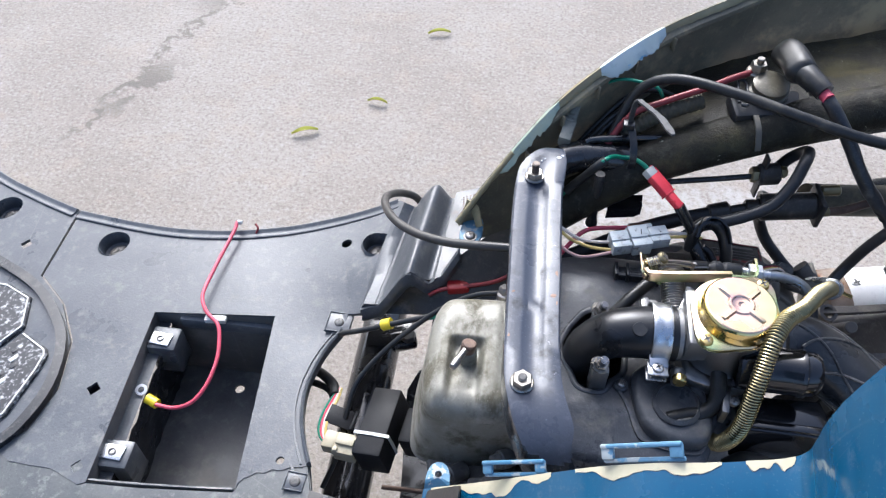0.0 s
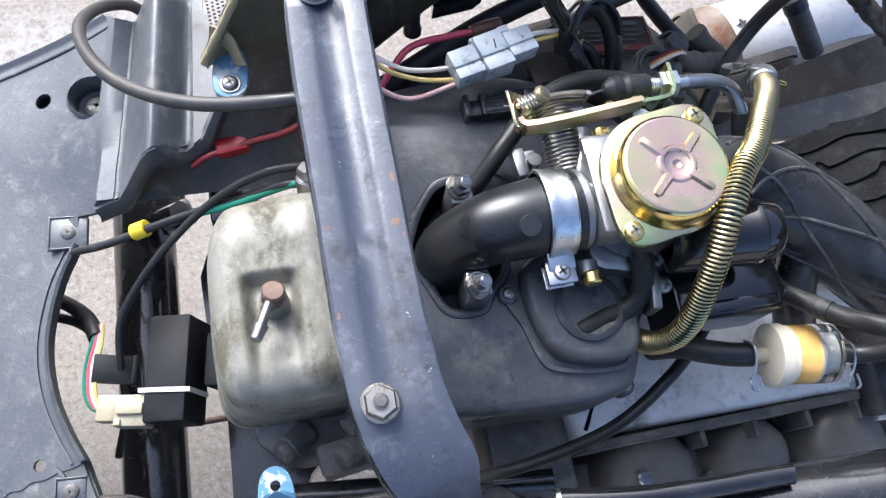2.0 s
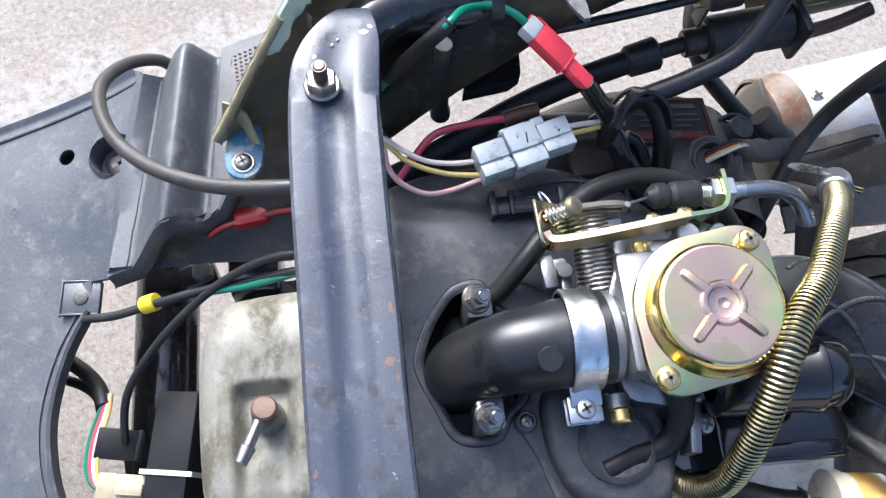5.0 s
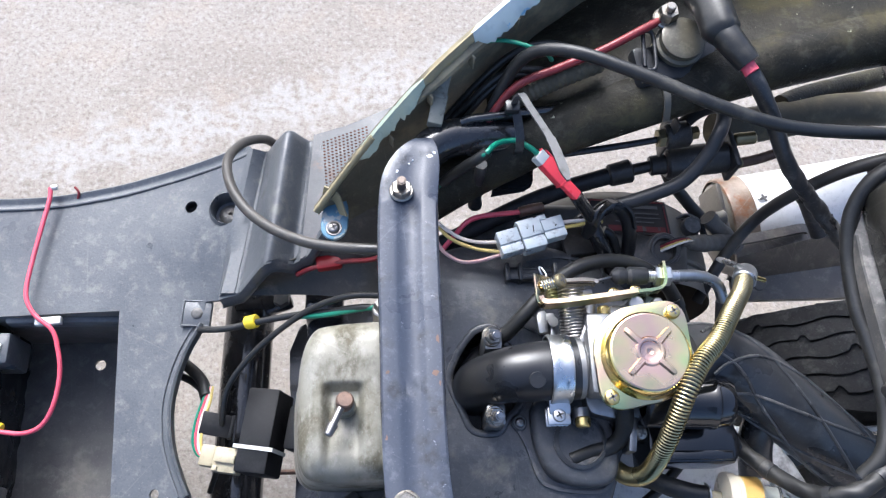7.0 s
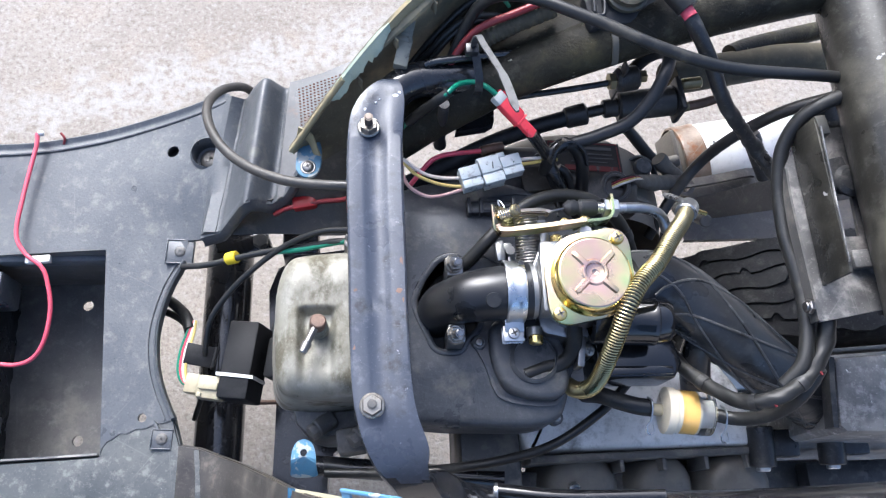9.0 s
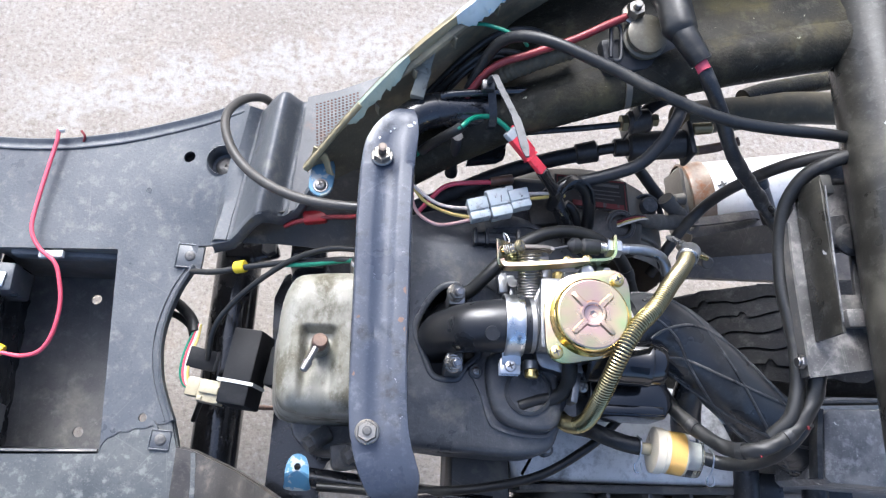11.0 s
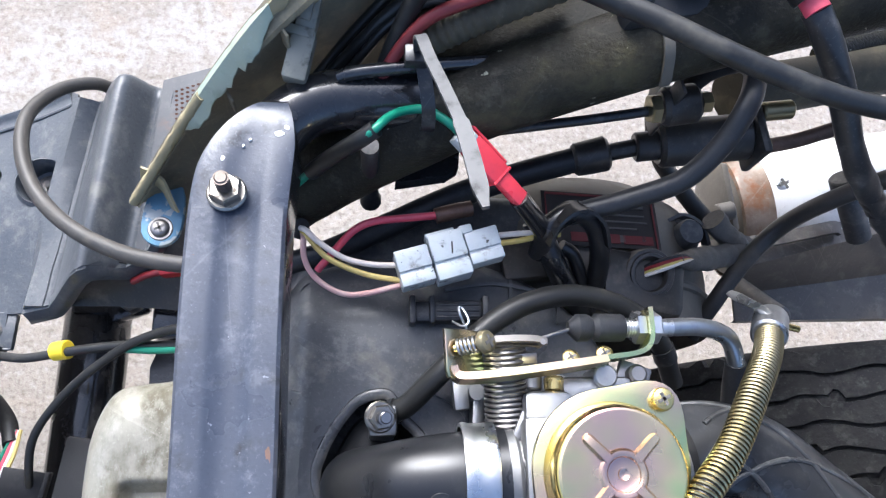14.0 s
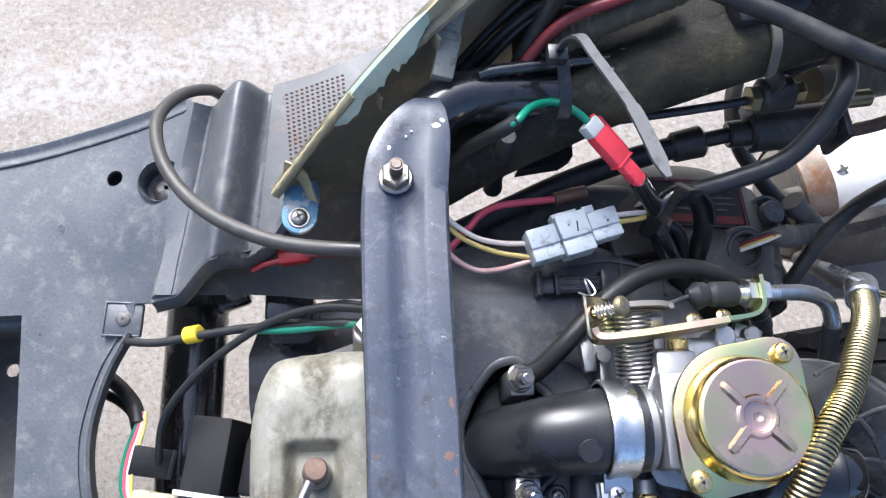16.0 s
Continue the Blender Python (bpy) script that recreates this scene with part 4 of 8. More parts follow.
for name, quad in (("rubber_mat", [(-0.490, 0.397), (-0.455, 0.3785), (-0.4505, 0.371), (-0.4515, 0.352), (-0.461, 0.302), (-0.475, 0.285), (-0.53, 0.285), (-0.53, 0.335)]), ("rubber_mat", [(-0.576, 0.464), (-0.540, 0.459), (-0.505, 0.442), (-0.493, 0.403), (-0.535, 0.340), (-0.60, 0.36)])):
    bm = bmesh.new()
    slab(bm, quad, 0.0035, -0.001, 0.001, 1, lambda x, y: floor_z(x))
    for v in bm.verts:
        if v.co.z < 0.1:
            v.co.z = floor_z(v.co.x) - 0.001
    rubber_mat = part(name, bm, MAT_SPECKLE, front_floor, "black rubber mat worn to white specks")
    bm = bmesh.new()
    ring = inset(quad if sum(a[0] * b[1] - b[0] * a[1] for a, b in zip(quad, quad[1:] + quad[:1])) > 0 else quad[::-1], 0.003)
    ribbon(bm, [(x, y, floor_z(x) + 0.0038) for x, y in ring], 0.0016, 0.0016, (0, 0, 1), 1, False)
    part("mat_border", bm, WHITE_PLASTIC, rubber_mat, "pale worn border line")
    for k in range(7):
        x0, y0 = quad[0][0] - 0.006 + 0.004 * (k % 3), quad[0][1] - 0.020 - 0.009 * k
        bm = bmesh.new()
        box(bm, (x0 + 0.010, y0, floor_z(x0) + 0.0038), (0.015 + 0.004 * (k % 2), 0.005, 0.002), (0, 7, 58), 0.0008)
        part("mat_stud", bm, WHITE_PLASTIC if k % 3 == 1 else MAT_SPECKLE, rubber_mat)

# lower side cover on the near side
side_cover = thing("lower_side_cover", (-0.15, 0.18, 0.1), "scuffed dark plastic lower side cover below the floorboard", "body panel")
def cover_rows(places):
    rows = []
    for x, y, z in places:
        z = z or floor_z(x) - 0.0010
        out = 0.05 if x > -0.15 else y - 0.185
        rows.append([(x, y + 0.001, z - 0.008), (x, y, z), (x, y - out * 0.35, z + 0.0005), (x - 0.002, y - out, z - 0.006), (x - 0.003, y - out * 1.4, z - 0.05), (x - 0.003, y - out * 1.6, z - 0.12)])
    return rows


COVER = ((-0.56, 0.285, 0), (-0.44, 0.278, 0), (-0.362, 0.270, 0), (-0.3535, 0.2435, 0), (-0.300, 0.2425, 0), (-0.2135, 0.2450, 0), (-0.2090, 0.266, 0), (-0.180, 0.2700, 0), (-0.1535, 0.2745, 0), (-0.1465, 0.2520, 0), (-0.1345, 0.2500, 0.3055), (-0.131, 0.2495, 0.3065), (-0.115, 0.243, 0.316), (-0.09, 0.233, 0.335), (-0.06, 0.219, 0.385), (-0.036, 0.207, 0.445), (-0.015, 0.199, 0.478))
for name, places, material in (("cover_shell", COVER[:10], COVER_PLASTIC), ("cover_wing", COVER[9:], GRIMY_BLACK)):
    bm = bmesh.new()
    loft(bm, cover_rows(places))
    ext = bmesh.ops.extrude_face_region(bm, geom=bm.faces[:])
    bmesh.ops.translate(bm, vec=(0.001, 0.001, -0.003), verts=[g for g in ext["geom"] if isinstance(g, bmesh.types.BMVert)])
    part(name, bm, material, side_cover, "grimy black wing of the cover" if name == "cover_wing" else "")
bm = bmesh.new()
ribbon(bm, [(-0.351, 0.2475, 0.279), (-0.300, 0.2468, 0.2855), (-0.250, 0.2475, 0.2915), (-0.2145, 0.2485, 0.2960)], 0.0025, 0.0016)
part("torn_lip", bm, BOX_PLASTIC, side_cover, "pale torn lip along the bay")
bm = bmesh.new()
ribbon(bm, [(-0.131, 0.248, 0.3075), (-0.1285, 0.228, 0.3075), (-0.128, 0.205, 0.3035), (-0.129, 0.180, 0.285)], 0.003, 0.004)
part("cover_crease", bm, COVER_PLASTIC, side_cover)

# ---- frame ----
crossbar = thing("crossbar", (0.022, 0.34, 0.3), "grey-black painted pressed steel crossbar with chipped edges and two studs", "frame bar")
SECTION = [(-0.5, -0.024), (-0.5, -0.0045), (-0.485, -0.0012), (-0.45, 0.0), (-0.24, 0.0), (-0.17, -0.0006), (-0.10, -0.0026), (0.12, -0.0026), (0.19, -0.0006), (0.26, 0.0), (0.45, 0.0), (0.485, -0.0012), (0.5, -0.0045), (0.5, -0.024)]
bm = bmesh.new()
rows = []
PARAMS = ((0.4850, 0.0335, 0.008, 0.494, 0.0), (0.4830, 0.0333, 0.0085, 0.504, 0.0), (0.4800, 0.0325, 0.0095, 0.5095, 0.0), (0.4765, 0.0308, 0.0140, 0.5135, 0.0), (0.4715, 0.0288, 0.0215, 0.5155, 0.05), (0.465, 0.0266, 0.0285, 0.5165, 0.1), (0.457, 0.0244, 0.0342, 0.5170, 0.3), (0.446, 0.0221, 0.0375, 0.5172, 0.5), (0.425, 0.0205, 0.038, 0.5175, 1), (0.385, 0.0205, 0.038, 0.519, 1), (0.34, 0.0215, 0.0375, 0.5205, 1),
                         (0.30, 0.0220, 0.037, 0.522, 1), (0.262, 0.0235, 0.037, 0.523, 0.7), (0.243, 0.0266, 0.0372, 0.523, 0.3), (0.226, 0.0320, 0.0375, 0.520, 0.1), (0.213, 0.0355, 0.0300, 0.514, 0), (0.203, 0.0425, 0.0255, 0.503, 0), (0.195, 0.049, 0.028, 0.486, 0), (0.188, 0.057, 0.032, 0.462, 0), (0.183, 0.064, 0.033, 0.435, 0), (0.180, 0.072, 0.034, 0.40, 0))
for y, x, w, z, sink in curve_points(PARAMS, 6):
    rows.append([(x + u * w, y, z + (h if h < -0.003 else h * sink)) for u, h in SECTION])
loft(bm, rows)
ext = bmesh.ops.extrude_face_region(bm, geom=bm.faces[:])
bmesh.ops.translate(bm, vec=(0, 0.0005, -0.002), verts=[g for g in ext["geom"] if isinstance(g, bmesh.types.BMVert)])
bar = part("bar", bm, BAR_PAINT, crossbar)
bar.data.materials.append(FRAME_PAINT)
# steep faces and the near end take the darker material, by facing and place
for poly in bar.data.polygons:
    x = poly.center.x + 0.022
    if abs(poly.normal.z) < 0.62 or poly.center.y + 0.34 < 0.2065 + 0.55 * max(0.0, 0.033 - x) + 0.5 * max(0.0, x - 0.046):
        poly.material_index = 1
for x, y, a, b, turn in ((0.0350, 0.4625, 0.0024, 0.0017, 10), (0.0378, 0.4650, 0.0012, 0.0016, 40), (0.0215, 0.4570, 0.0007, 0.0009, 0), (0.0240, 0.4595, 0.0008, 0.0006, 30), (0.0140, 0.4515, 0.0010, 0.0014, -20), (0.0368, 0.4290, 0.0008, 0.0022, 5)):
    bm = bmesh.new()
    slab(bm, [(x + (q - x) * (0.8 + 0.4 * noise.noise(V((q * 900, w * 900, 1)))), y + (w - y) * (0.8 + 0.4 * noise.noise(V((q * 700, w * 700, 5))))) for q, w in ring_line(x, y, a, 12, b, radians(turn))], 0.5173 - 0.05 * max(0.0, y - 0.457), 0.5150, 0.0001, 1)
    part("paint_chip", bm, PALE_CHIP, bar, "bare bright spot in the paint")
for x, y, a, b, turn in ((0.0366, 0.341, 0.0012, 0.0040, 8), (0.0345, 0.321, 0.0028, 0.0022, 20), (0.0372, 0.315, 0.0009, 0.0024, 0), (0.0075, 0.322, 0.0016, 0.0015, 40), (0.0070, 0.285, 0.0010, 0.0018, 0), (0.0055, 0.4120, 0.0016, 0.0009, 30)):
    bm = bmesh.new()
    z = 0.5206 + (0.34 - y) * 0.037
    slab(bm, [(x + (q - x) * (0.7 + 0.7 * noise.noise(V((q * 900, w * 900, 1)))), y + (w - y) * (0.7 + 0.7 * noise.noise(V((q * 700, w * 700, 5))))) for q, w in ring_line(x, y, a, 14, b, radians(turn))], z, z - 0.003, 0.0001, 1)
    part("rust_chip", bm, RUST, bar, "rust-brown bare spot in the paint")
for x, y, z, lean in ((0.0165, 0.437, 0.5168, (0.0, 0.06, 1)), (0.0175, 0.250, 0.5228, (0, -0.02, 1))):
    nut(crossbar, (x, y, z), lean, 0.0114, 0.0068, 0.0028, 0.0150 if y > 0.4 else 0.0085, stud_metal=STUD if y > 0.4 else DARK_CAST, washer=0.0076)
bm = bmesh.new()
hose(bm, [(0.025, 0.462, 0.492), (0.031, 0.473, 0.4950), (0.041, 0.4825, 0.4965), (0.055, 0.4875, 0.4970), (0.072, 0.4885, 0.4970), (0.100, 0.4900, 0.4955)], 0.0130, 24, 8)
part("far_arm", bm, FRAME_PAINT, crossbar, "glossy black curved arm")
bm = bmesh.new()
hose(bm, [(0.057, 0.4915, 0.5100), (0.066, 0.4925, 0.5130), (0.100, 0.4965, 0.5145), (0.126, 0.4990, 0.5145), (0.134, 0.4996, 0.5130)], 0.0030, 10, 6, lambda s, a: 1.0 if s < 0.9 else 1.0 - (s - 0.9) * 7)
part("weld_rod", bm, FRAME_PAINT, crossbar)

far_rail = thing("far_frame_rail", (0.2, 0.5, 0.3), "dirty brown-black steel frame rail with surface grime", "frame tube")
bm = bmesh.new()
RAIL_PATH = [(0.020, 0.459, 0.440), (0.045, 0.4690, 0.456), (0.07, 0.478, 0.470), (0.09, 0.4835, 0.482), (0.115, 0.490, 0.4975), (0.16, 0.501, 0.5115), (0.23, 0.517, 0.5285), (0.30, 0.530, 0.541), (0.36, 0.539, 0.549), (0.42, 0.546, 0.555)]
RAIL_LINE = curve_points(RAIL_PATH, 16)
hose(bm, RAIL_PATH, 0.0188, 28, 8, lambda s, a: 1.0 + 0.012 * noise.noise(V((s * 30, math.cos(a) * 2, math.sin(a) * 2))))
part("rail_tube", bm, RAIL_PAINT, far_rail)
bm = bmesh.new()
rod(bm, (0.366, 0.610, 0.548), (0.366, 0.20, 0.548), 0.030, n=32)
part("rear_cross_tube", bm, POST_PAINT, far_rail, "black scuffed rear cross tube")
bm = bmesh.new()
rows = []
for i in range(45):
    x = 0.078 + 0.330 * i / 44
    k = min(range(len(RAIL_LINE)), key=lambda j: abs(RAIL_LINE[j].x - x))
    c = RAIL_LINE[k]
    row = []
    for j in range(15):
        v = j / 14
        y = c.y + 0.004 + 0.090 * v
        z = c.z + 0.0160 + 0.0024 * min(1.0, v * 8) - 0.0030 * min(1.0, v * 4) - 0.010 * v * v
        z += 0.0022 * noise.noise(V((x * 40, y * 40, 0.3))) * min(1.0, v * 5) + 0.004 * math.exp(-((x - 0.150) / 0.004) ** 2) * min(1.0, v * 6) * max(0.0, 1 - v * 3)
        z -= 0.005 * max(0.0, min(1.0, (abs(x - 0.262) < 0.030) * (1 - abs(v - 0.42) / 0.16)))
        row.append(V((x, y, z)))
    rows.append(row)
loft(bm, rows)
ext = bmesh.ops.extrude_face_region(bm, geom=bm.faces[:])
bmesh.ops.translate(bm, vec=(0, 0, -0.003), verts=[g for g in ext["geom"] if isinstance(g, bmesh.types.BMVert)])
part("rail_bracket", bm, RAIL_PAINT, far_rail, "grimy olive-brown pressed steel bracket")
bm = bmesh.new()
sheet(bm, [[(0.082, 0.466), (0.106, 0.4700), (0.112, 0.474), (0.113, 0.488), (0.085, 0.484)]], 0.458, 0.010)
part("rail_gusset", bm, FRAME_PAINT, far_rail)

near_rail = thing("near_frame_rail", (0.2, 0.18, 0.3), "black glossy steel frame rail along the near side", "frame tube")
bm = bmesh.new()
hose(bm, [(0.044, 0.203, 0.486), (0.058, 0.197, 0.458), (0.078, 0.190, 0.422), (0.12, 0.182, 0.400), (0.20, 0.180, 0.405), (0.30, 0.178, 0.43), (0.42, 0.18, 0.47)], 0.020, 24, 8, lambda s, a: 0.55 + 0.45 * min(1.0, s * 7))
part("rail_tube", bm, FRAME_PAINT, near_rail)
bm = bmesh.new()
hose(bm, [(0.104, 0.203, 0.418), (0.15, 0.197, 0.425), (0.22, 0.195, 0.430)], 0.0055, 14, 4)
part("stay_rod", bm, GLOSS_BLACK, near_rail)
bm = bmesh.new()
rod(bm, (0.101, 0.2030, 0.4175), (0.105, 0.2027, 0.4183), 0.0059, n=14, bevel=0.001)
part("stay_ferrule", bm, CHROME, near_rail, "bright ferrule")

down_tube = thing("down_tube", (-0.134, 0.35, 0.1), "glossy black lower frame cross tube", "frame tube")
bm = bmesh.new()
rod(bm, (-0.136, 0.16, 0.200), (-0.130, 0.54, 0.205), 0.0235, n=32)
part("tube", bm, FRAME_PAINT, down_tube)
bm = bmesh.new()
box(bm, (-0.118, 0.468, 0.228), (0.05, 0.035, 0.006), (0, -8, 0), 0.003)
box(bm, (-0.100, 0.455, 0.238), (0.028, 0.02, 0.014), (0, 0, 20), 0.004)
part("bracket", bm, FRAME_PAINT, down_tube)
bm = bmesh.new()
hexagon(bm, (-0.095, 0.455, 0.244), (-0.095, 0.455, 0.252), 0.014)
part("bracket_bolt", bm, DARK_CAST, down_tube)

hanger = thing("engine_hanger", (-0.05, 0.3, 0.1), "black steel engine hanger bracket under the cylinder head", "bracket")
bm = bmesh.new()
sheet(bm, [smooth_line([(-0.082, 0.44), (-0.080, 0.30), (-0.078, 0.15), (-0.03, 0.15), (-0.028, 0.24), (0.0, 0.262), (0.05, 0.27), (0.05, 0.44)], 4)], 0.205, 0.03)
part("hanger_plate", bm, FRAME_PAINT, hanger)
bm = bmesh.new()
rod(bm, (-0.045, 0.232, 0.335), (0.12, 0.214, 0.345), 0.008, n=20)
part("lower_rod", bm, FRAME_PAINT, hanger)
bm = bmesh.new()
box(bm, (-0.052, 0.440, 0.262), (0.034, 0.040, 0.080), (0, 4, 0), 0.005)
part("hanger_arm", bm, FRAME_PAINT, hanger)
bm = bmesh.new()
rod(bm, (-0.098, 0.300, 0.215), (-0.035, 0.300, 0.215), 0.0024, n=10)
part("hanger_spring_rod", bm, RUST, hanger, "thin rusty rod")

# ---- far side fairing ----
fairing = thing("rear_fairing", (0.12, 0.57, 0.35), "broken side fairing, grimy inside, flaking green paint on its rim", "body panel")
# the last two points lie out of view, raised to shade the rail bracket
RIM = [(-0.046, 0.466, 0.424), (-0.008, 0.4875, 0.482), (0.030, 0.506, 0.533), (0.070, 0.532, 0.560), (0.115, 0.566, 0.574), (0.170, 0.598, 0.585), (0.26, 0.634, 0.612), (0.42, 0.668, 0.645)]
rim_line = curve_points(RIM, 6)
rows = []
for i, p in enumerate(rim_line):
    s = i / (len(rim_line) - 1)
    # kept shallow so that sun passes under to the muffler and ground
    deep = 0.02 + 0.13 * min(1, s * 3)
    g = 0.35 + 0.65 * min(1.0, max(0.0, s - 0.12) * 5)
    q = [p + V((0, 0.0, 0)), p + V((0.002, -0.001, -0.004)) * g, p + V((0.004, -0.0045, -0.0055)) * g, p + V((0.005, -0.0045, -0.0085)) * g, p + V((0.004, 0.001, -0.010)) * g, p + V((0.006 * (1 - s), 0.004, -deep * 0.3)), p + V((0.010 * (1 - s), 0.002, -deep * 0.65)), p + V((0.012 * (1 - s), -0.006, -deep))]
    rows.append(q)
bm = bmesh.new()
loft(bm, rows)
ext = bmesh.ops.extrude_face_region(bm, geom=bm.faces[:])
bmesh.ops.translate(bm, vec=(-0.002, 0.004, 0), verts=[g for g in ext["geom"] if isinstance(g, bmesh.types.BMVert)])
part("fairing_shell", bm, FAIRING_IN, fairing)


def rim_strip(name, a, b, wide, material, drop=0.0, label=""):
    """A flake of paint folded over the rim between two shares of its length."""
    n = len(rim_line) - 1
    rows = []
    steps = max(4, int((b - a) * n * 4))
    for k in range(steps + 1):
        f = (a + (b - a) * k / steps) * n
        i = min(int(f), n - 1)
        p = rim_line[i].lerp(rim_line[i + 1], f - i)
        t = (rim_line[i + 1] - rim_line[i]).normalized()
        side = t.cross(V((0, 0, 1))).normalized()
        w = wide * (0.80 + 0.35 * noise.noise(p * 90) + 0.25 * noise.noise(p * 330)) * (0.35 + 0.65 * min(1.0, 6.0 * min(k, steps - k) / steps))
        rows.append([p + V((0, 0, 0.002)) - side * min(0.003, w * 0.6), p + V((0, 0, 0.0032)), p + side * (w * 0.5) + V((0, 0, 0.001 - w * 0.25)), p + side * w + V((0, 0, -w * 0.75 - drop))])
    bm = bmesh.new()
    loft(bm, rows)
    ext = bmesh.ops.extrude_face_region(bm, geom=bm.faces[:])
    bmesh.ops.translate(bm, vec=(0, 0, -0.0012), verts=[g for g in ext["geom"] if isinstance(g, bmesh.types.BMVert)])
    return part(name, bm, material, fairing, label)


bm = bmesh.new()
hose(bm, [p + V((0, 0, 0.0008)) for p in rim_line[0:8]], 0.0024, 12, 6, lambda s, a: 1.0 + 0.22 * noise.noise(V((s * 26, math.cos(a), math.sin(a)))) + 0.12 * noise.noise(V((s * 80, 2 * math.cos(a), 2 * math.sin(a)))))
part("rim_edge", bm, TAN_EDGE, fairing, "lumpy bare tan rim")
rim_strip("paint_flake", 0.125, 0.29, 0.0075, GREEN_FLAKE, label="pale green paint flake stained blue")
rim_strip("rim_edge", 0.28, 0.42, 0.003, TAN_EDGE)
rim_strip("paint_flake", 0.40, 0.56, 0.0100, PALE_FLAKE, label="pale green paint flake")
rim_strip("rim_edge", 0.55, 1.0, 0.003, TAN_EDGE)
for k in range(5):
    p = rim_line[8 + k * 4]
    bm = bmesh.new()
    box(bm, p + V((0.006, -0.004, -0.012)), (0.0012, 0.006, 0.012), (0, 0, 32), 0.0003)
    part("fairing_rib", bm, FAIRING_IN, fairing)
bm = bmesh.new()
slab(bm, smooth_line([(-0.0425, 0.452), (-0.033, 0.4445), (-0.0235, 0.452), (-0.024, 0.476), (-0.039, 0.474)], 4), 0.4215, 0.4185, 0.001, 2)
tab = part("screw_tab", bm, BLUE_TAB, fairing, "screw tab ringed with blue paint")
bm = bmesh.new()
ribbon(bm, [(-0.040, 0.476, 0.438), (-0.031, 0.472, 0.436), (-0.0255, 0.462, 0.426)], 0.012, 0.0012, (0, 0.3, 1))
part("tab_web", bm, TAN_EDGE, tab)
bm = bmesh.new()
rod(bm, (-0.033, 0.4535, 0.4205), (-0.033, 0.4535, 0.4222), 0.0062, n=20, bevel=0.0004)
part("tab_washer", bm, STEEL, tab)
screw(tab, (-0.033, 0.4535, 0.4220), (0, 0, 1), 0.0046, 0.0024, STEEL)

# ---- blue side panel on the near side ----
blue_panel = thing("blue_side_panel", (0.10, 0.17, 0.3), "chipped blue painted side panel with cream primer along its edge", "body panel")
EDGE = [(-0.040, 0.2095, 0.440), (0.0, 0.2002, 0.4843), (0.02, 0.1918, 0.5162), (0.04, 0.184, 0.547), (0.06, 0.1785, 0.571), (0.08, 0.1735, 0.5905), (0.10, 0.1710, 0.6020), (0.118, 0.1705, 0.6100), (0.133, 0.1705, 0.6165), (0.1400, 0.1706, 0.6255), (0.1402, 0.1710, 0.6400), (0.1392, 0.1715, 0.6530), (0.1405, 0.1725, 0.6700), (0.1450, 0.1735, 0.6930), (0.150, 0.1740, 0.7150)]
edge_line = curve_points(EDGE, 8)


def panel_point(p, s, d):
    return p + V((0, -d * 0.92, -d * d * 3.2 - d * 0.18))


bm = bmesh.new()
loft(bm, [[panel_point(p, i, d) for d in (0, 0.004, 0.012, 0.03, 0.06, 0.10, 0.14)] for i, p in enumerate(edge_line)])
ext = bmesh.ops.extrude_face_region(bm, geom=bm.faces[:])
bmesh.ops.translate(bm, vec=(0, 0.0, -0.003), verts=[g for g in ext["geom"] if isinstance(g, bmesh.types.BMVert)])
part("panel_shell", bm, BLUE_PAINT, blue_panel)


def chip(a, b, wide, phase):
    """Primer laid bare along the panel's edge, with a ragged border."""
    n = len(edge_line) - 1
    rows = []
    for k in range(41):
        s = k / 40
        f = (a + (b - a) * s) * n
        i = min(int(f), n - 1)
        p = edge_line[i].lerp(edge_line[i + 1], f - i) + V((0, 0, 0.0006))
        w = wide * (0.35 + 0.65 * math.sin(math.pi * s) ** 0.6) * (0.75 + 0.9 * noise.noise(V((s * 5 + phase, phase, 0))) + 0.2 * noise.noise(V((s * 17 + phase, 3, phase))))
        w = max(w, 0.0015)
        rows.append([panel_point(p, 0, 0.0), panel_point(p, 0, w * 0.5), panel_point(p, 0, w)])
    bm = bmesh.new()
    loft(bm, rows)
    ext = bmesh.ops.extrude_face_region(bm, geom=bm.faces[:])
    bmesh.ops.translate(bm, vec=(0, 0.0, -0.0008), verts=[g for g in ext["geom"] if isinstance(g, bmesh.types.BMVert)])
    part("primer_chip", bm, CREAM_PRIMER, blue_panel, "bare cream primer")


chip(0.01, 0.20, 0.012, 1.7)
chip(0.24, 0.46, 0.007, 4.2)
chip(0.50, 0.60, 0.006, 7.9)


def panel_tab(x, y, z, long, turn, name="slot_tab"):
    """A slotted mounting tab that stands up from the panel's edge."""
    bm = bmesh.new()
    m = pose(x, y, z, 30, -38, turn)
    for c, s in (((0, 0.0048, 0.003), (long, 0.0026, 0.003)), ((-long / 2 + 0.0035, 0.002, 0.002), (0.007, 0.0075, 0.003)), ((long / 2 - 0.0035, 0.002, 0.002), (0.007, 0.0075, 0.003)), ((0, -0.002, 0.0), (long, 0.0025, 0.003))):
        before = set(bm.verts)
        box(bm, c, s, (0, 0, 0), 0.0012)
        bmesh.ops.transform(bm, matrix=m, verts=[v for v in bm.verts if v not in before])
    part(name, bm, BLUE_TAB, blue_panel, "worn blue slotted tab")


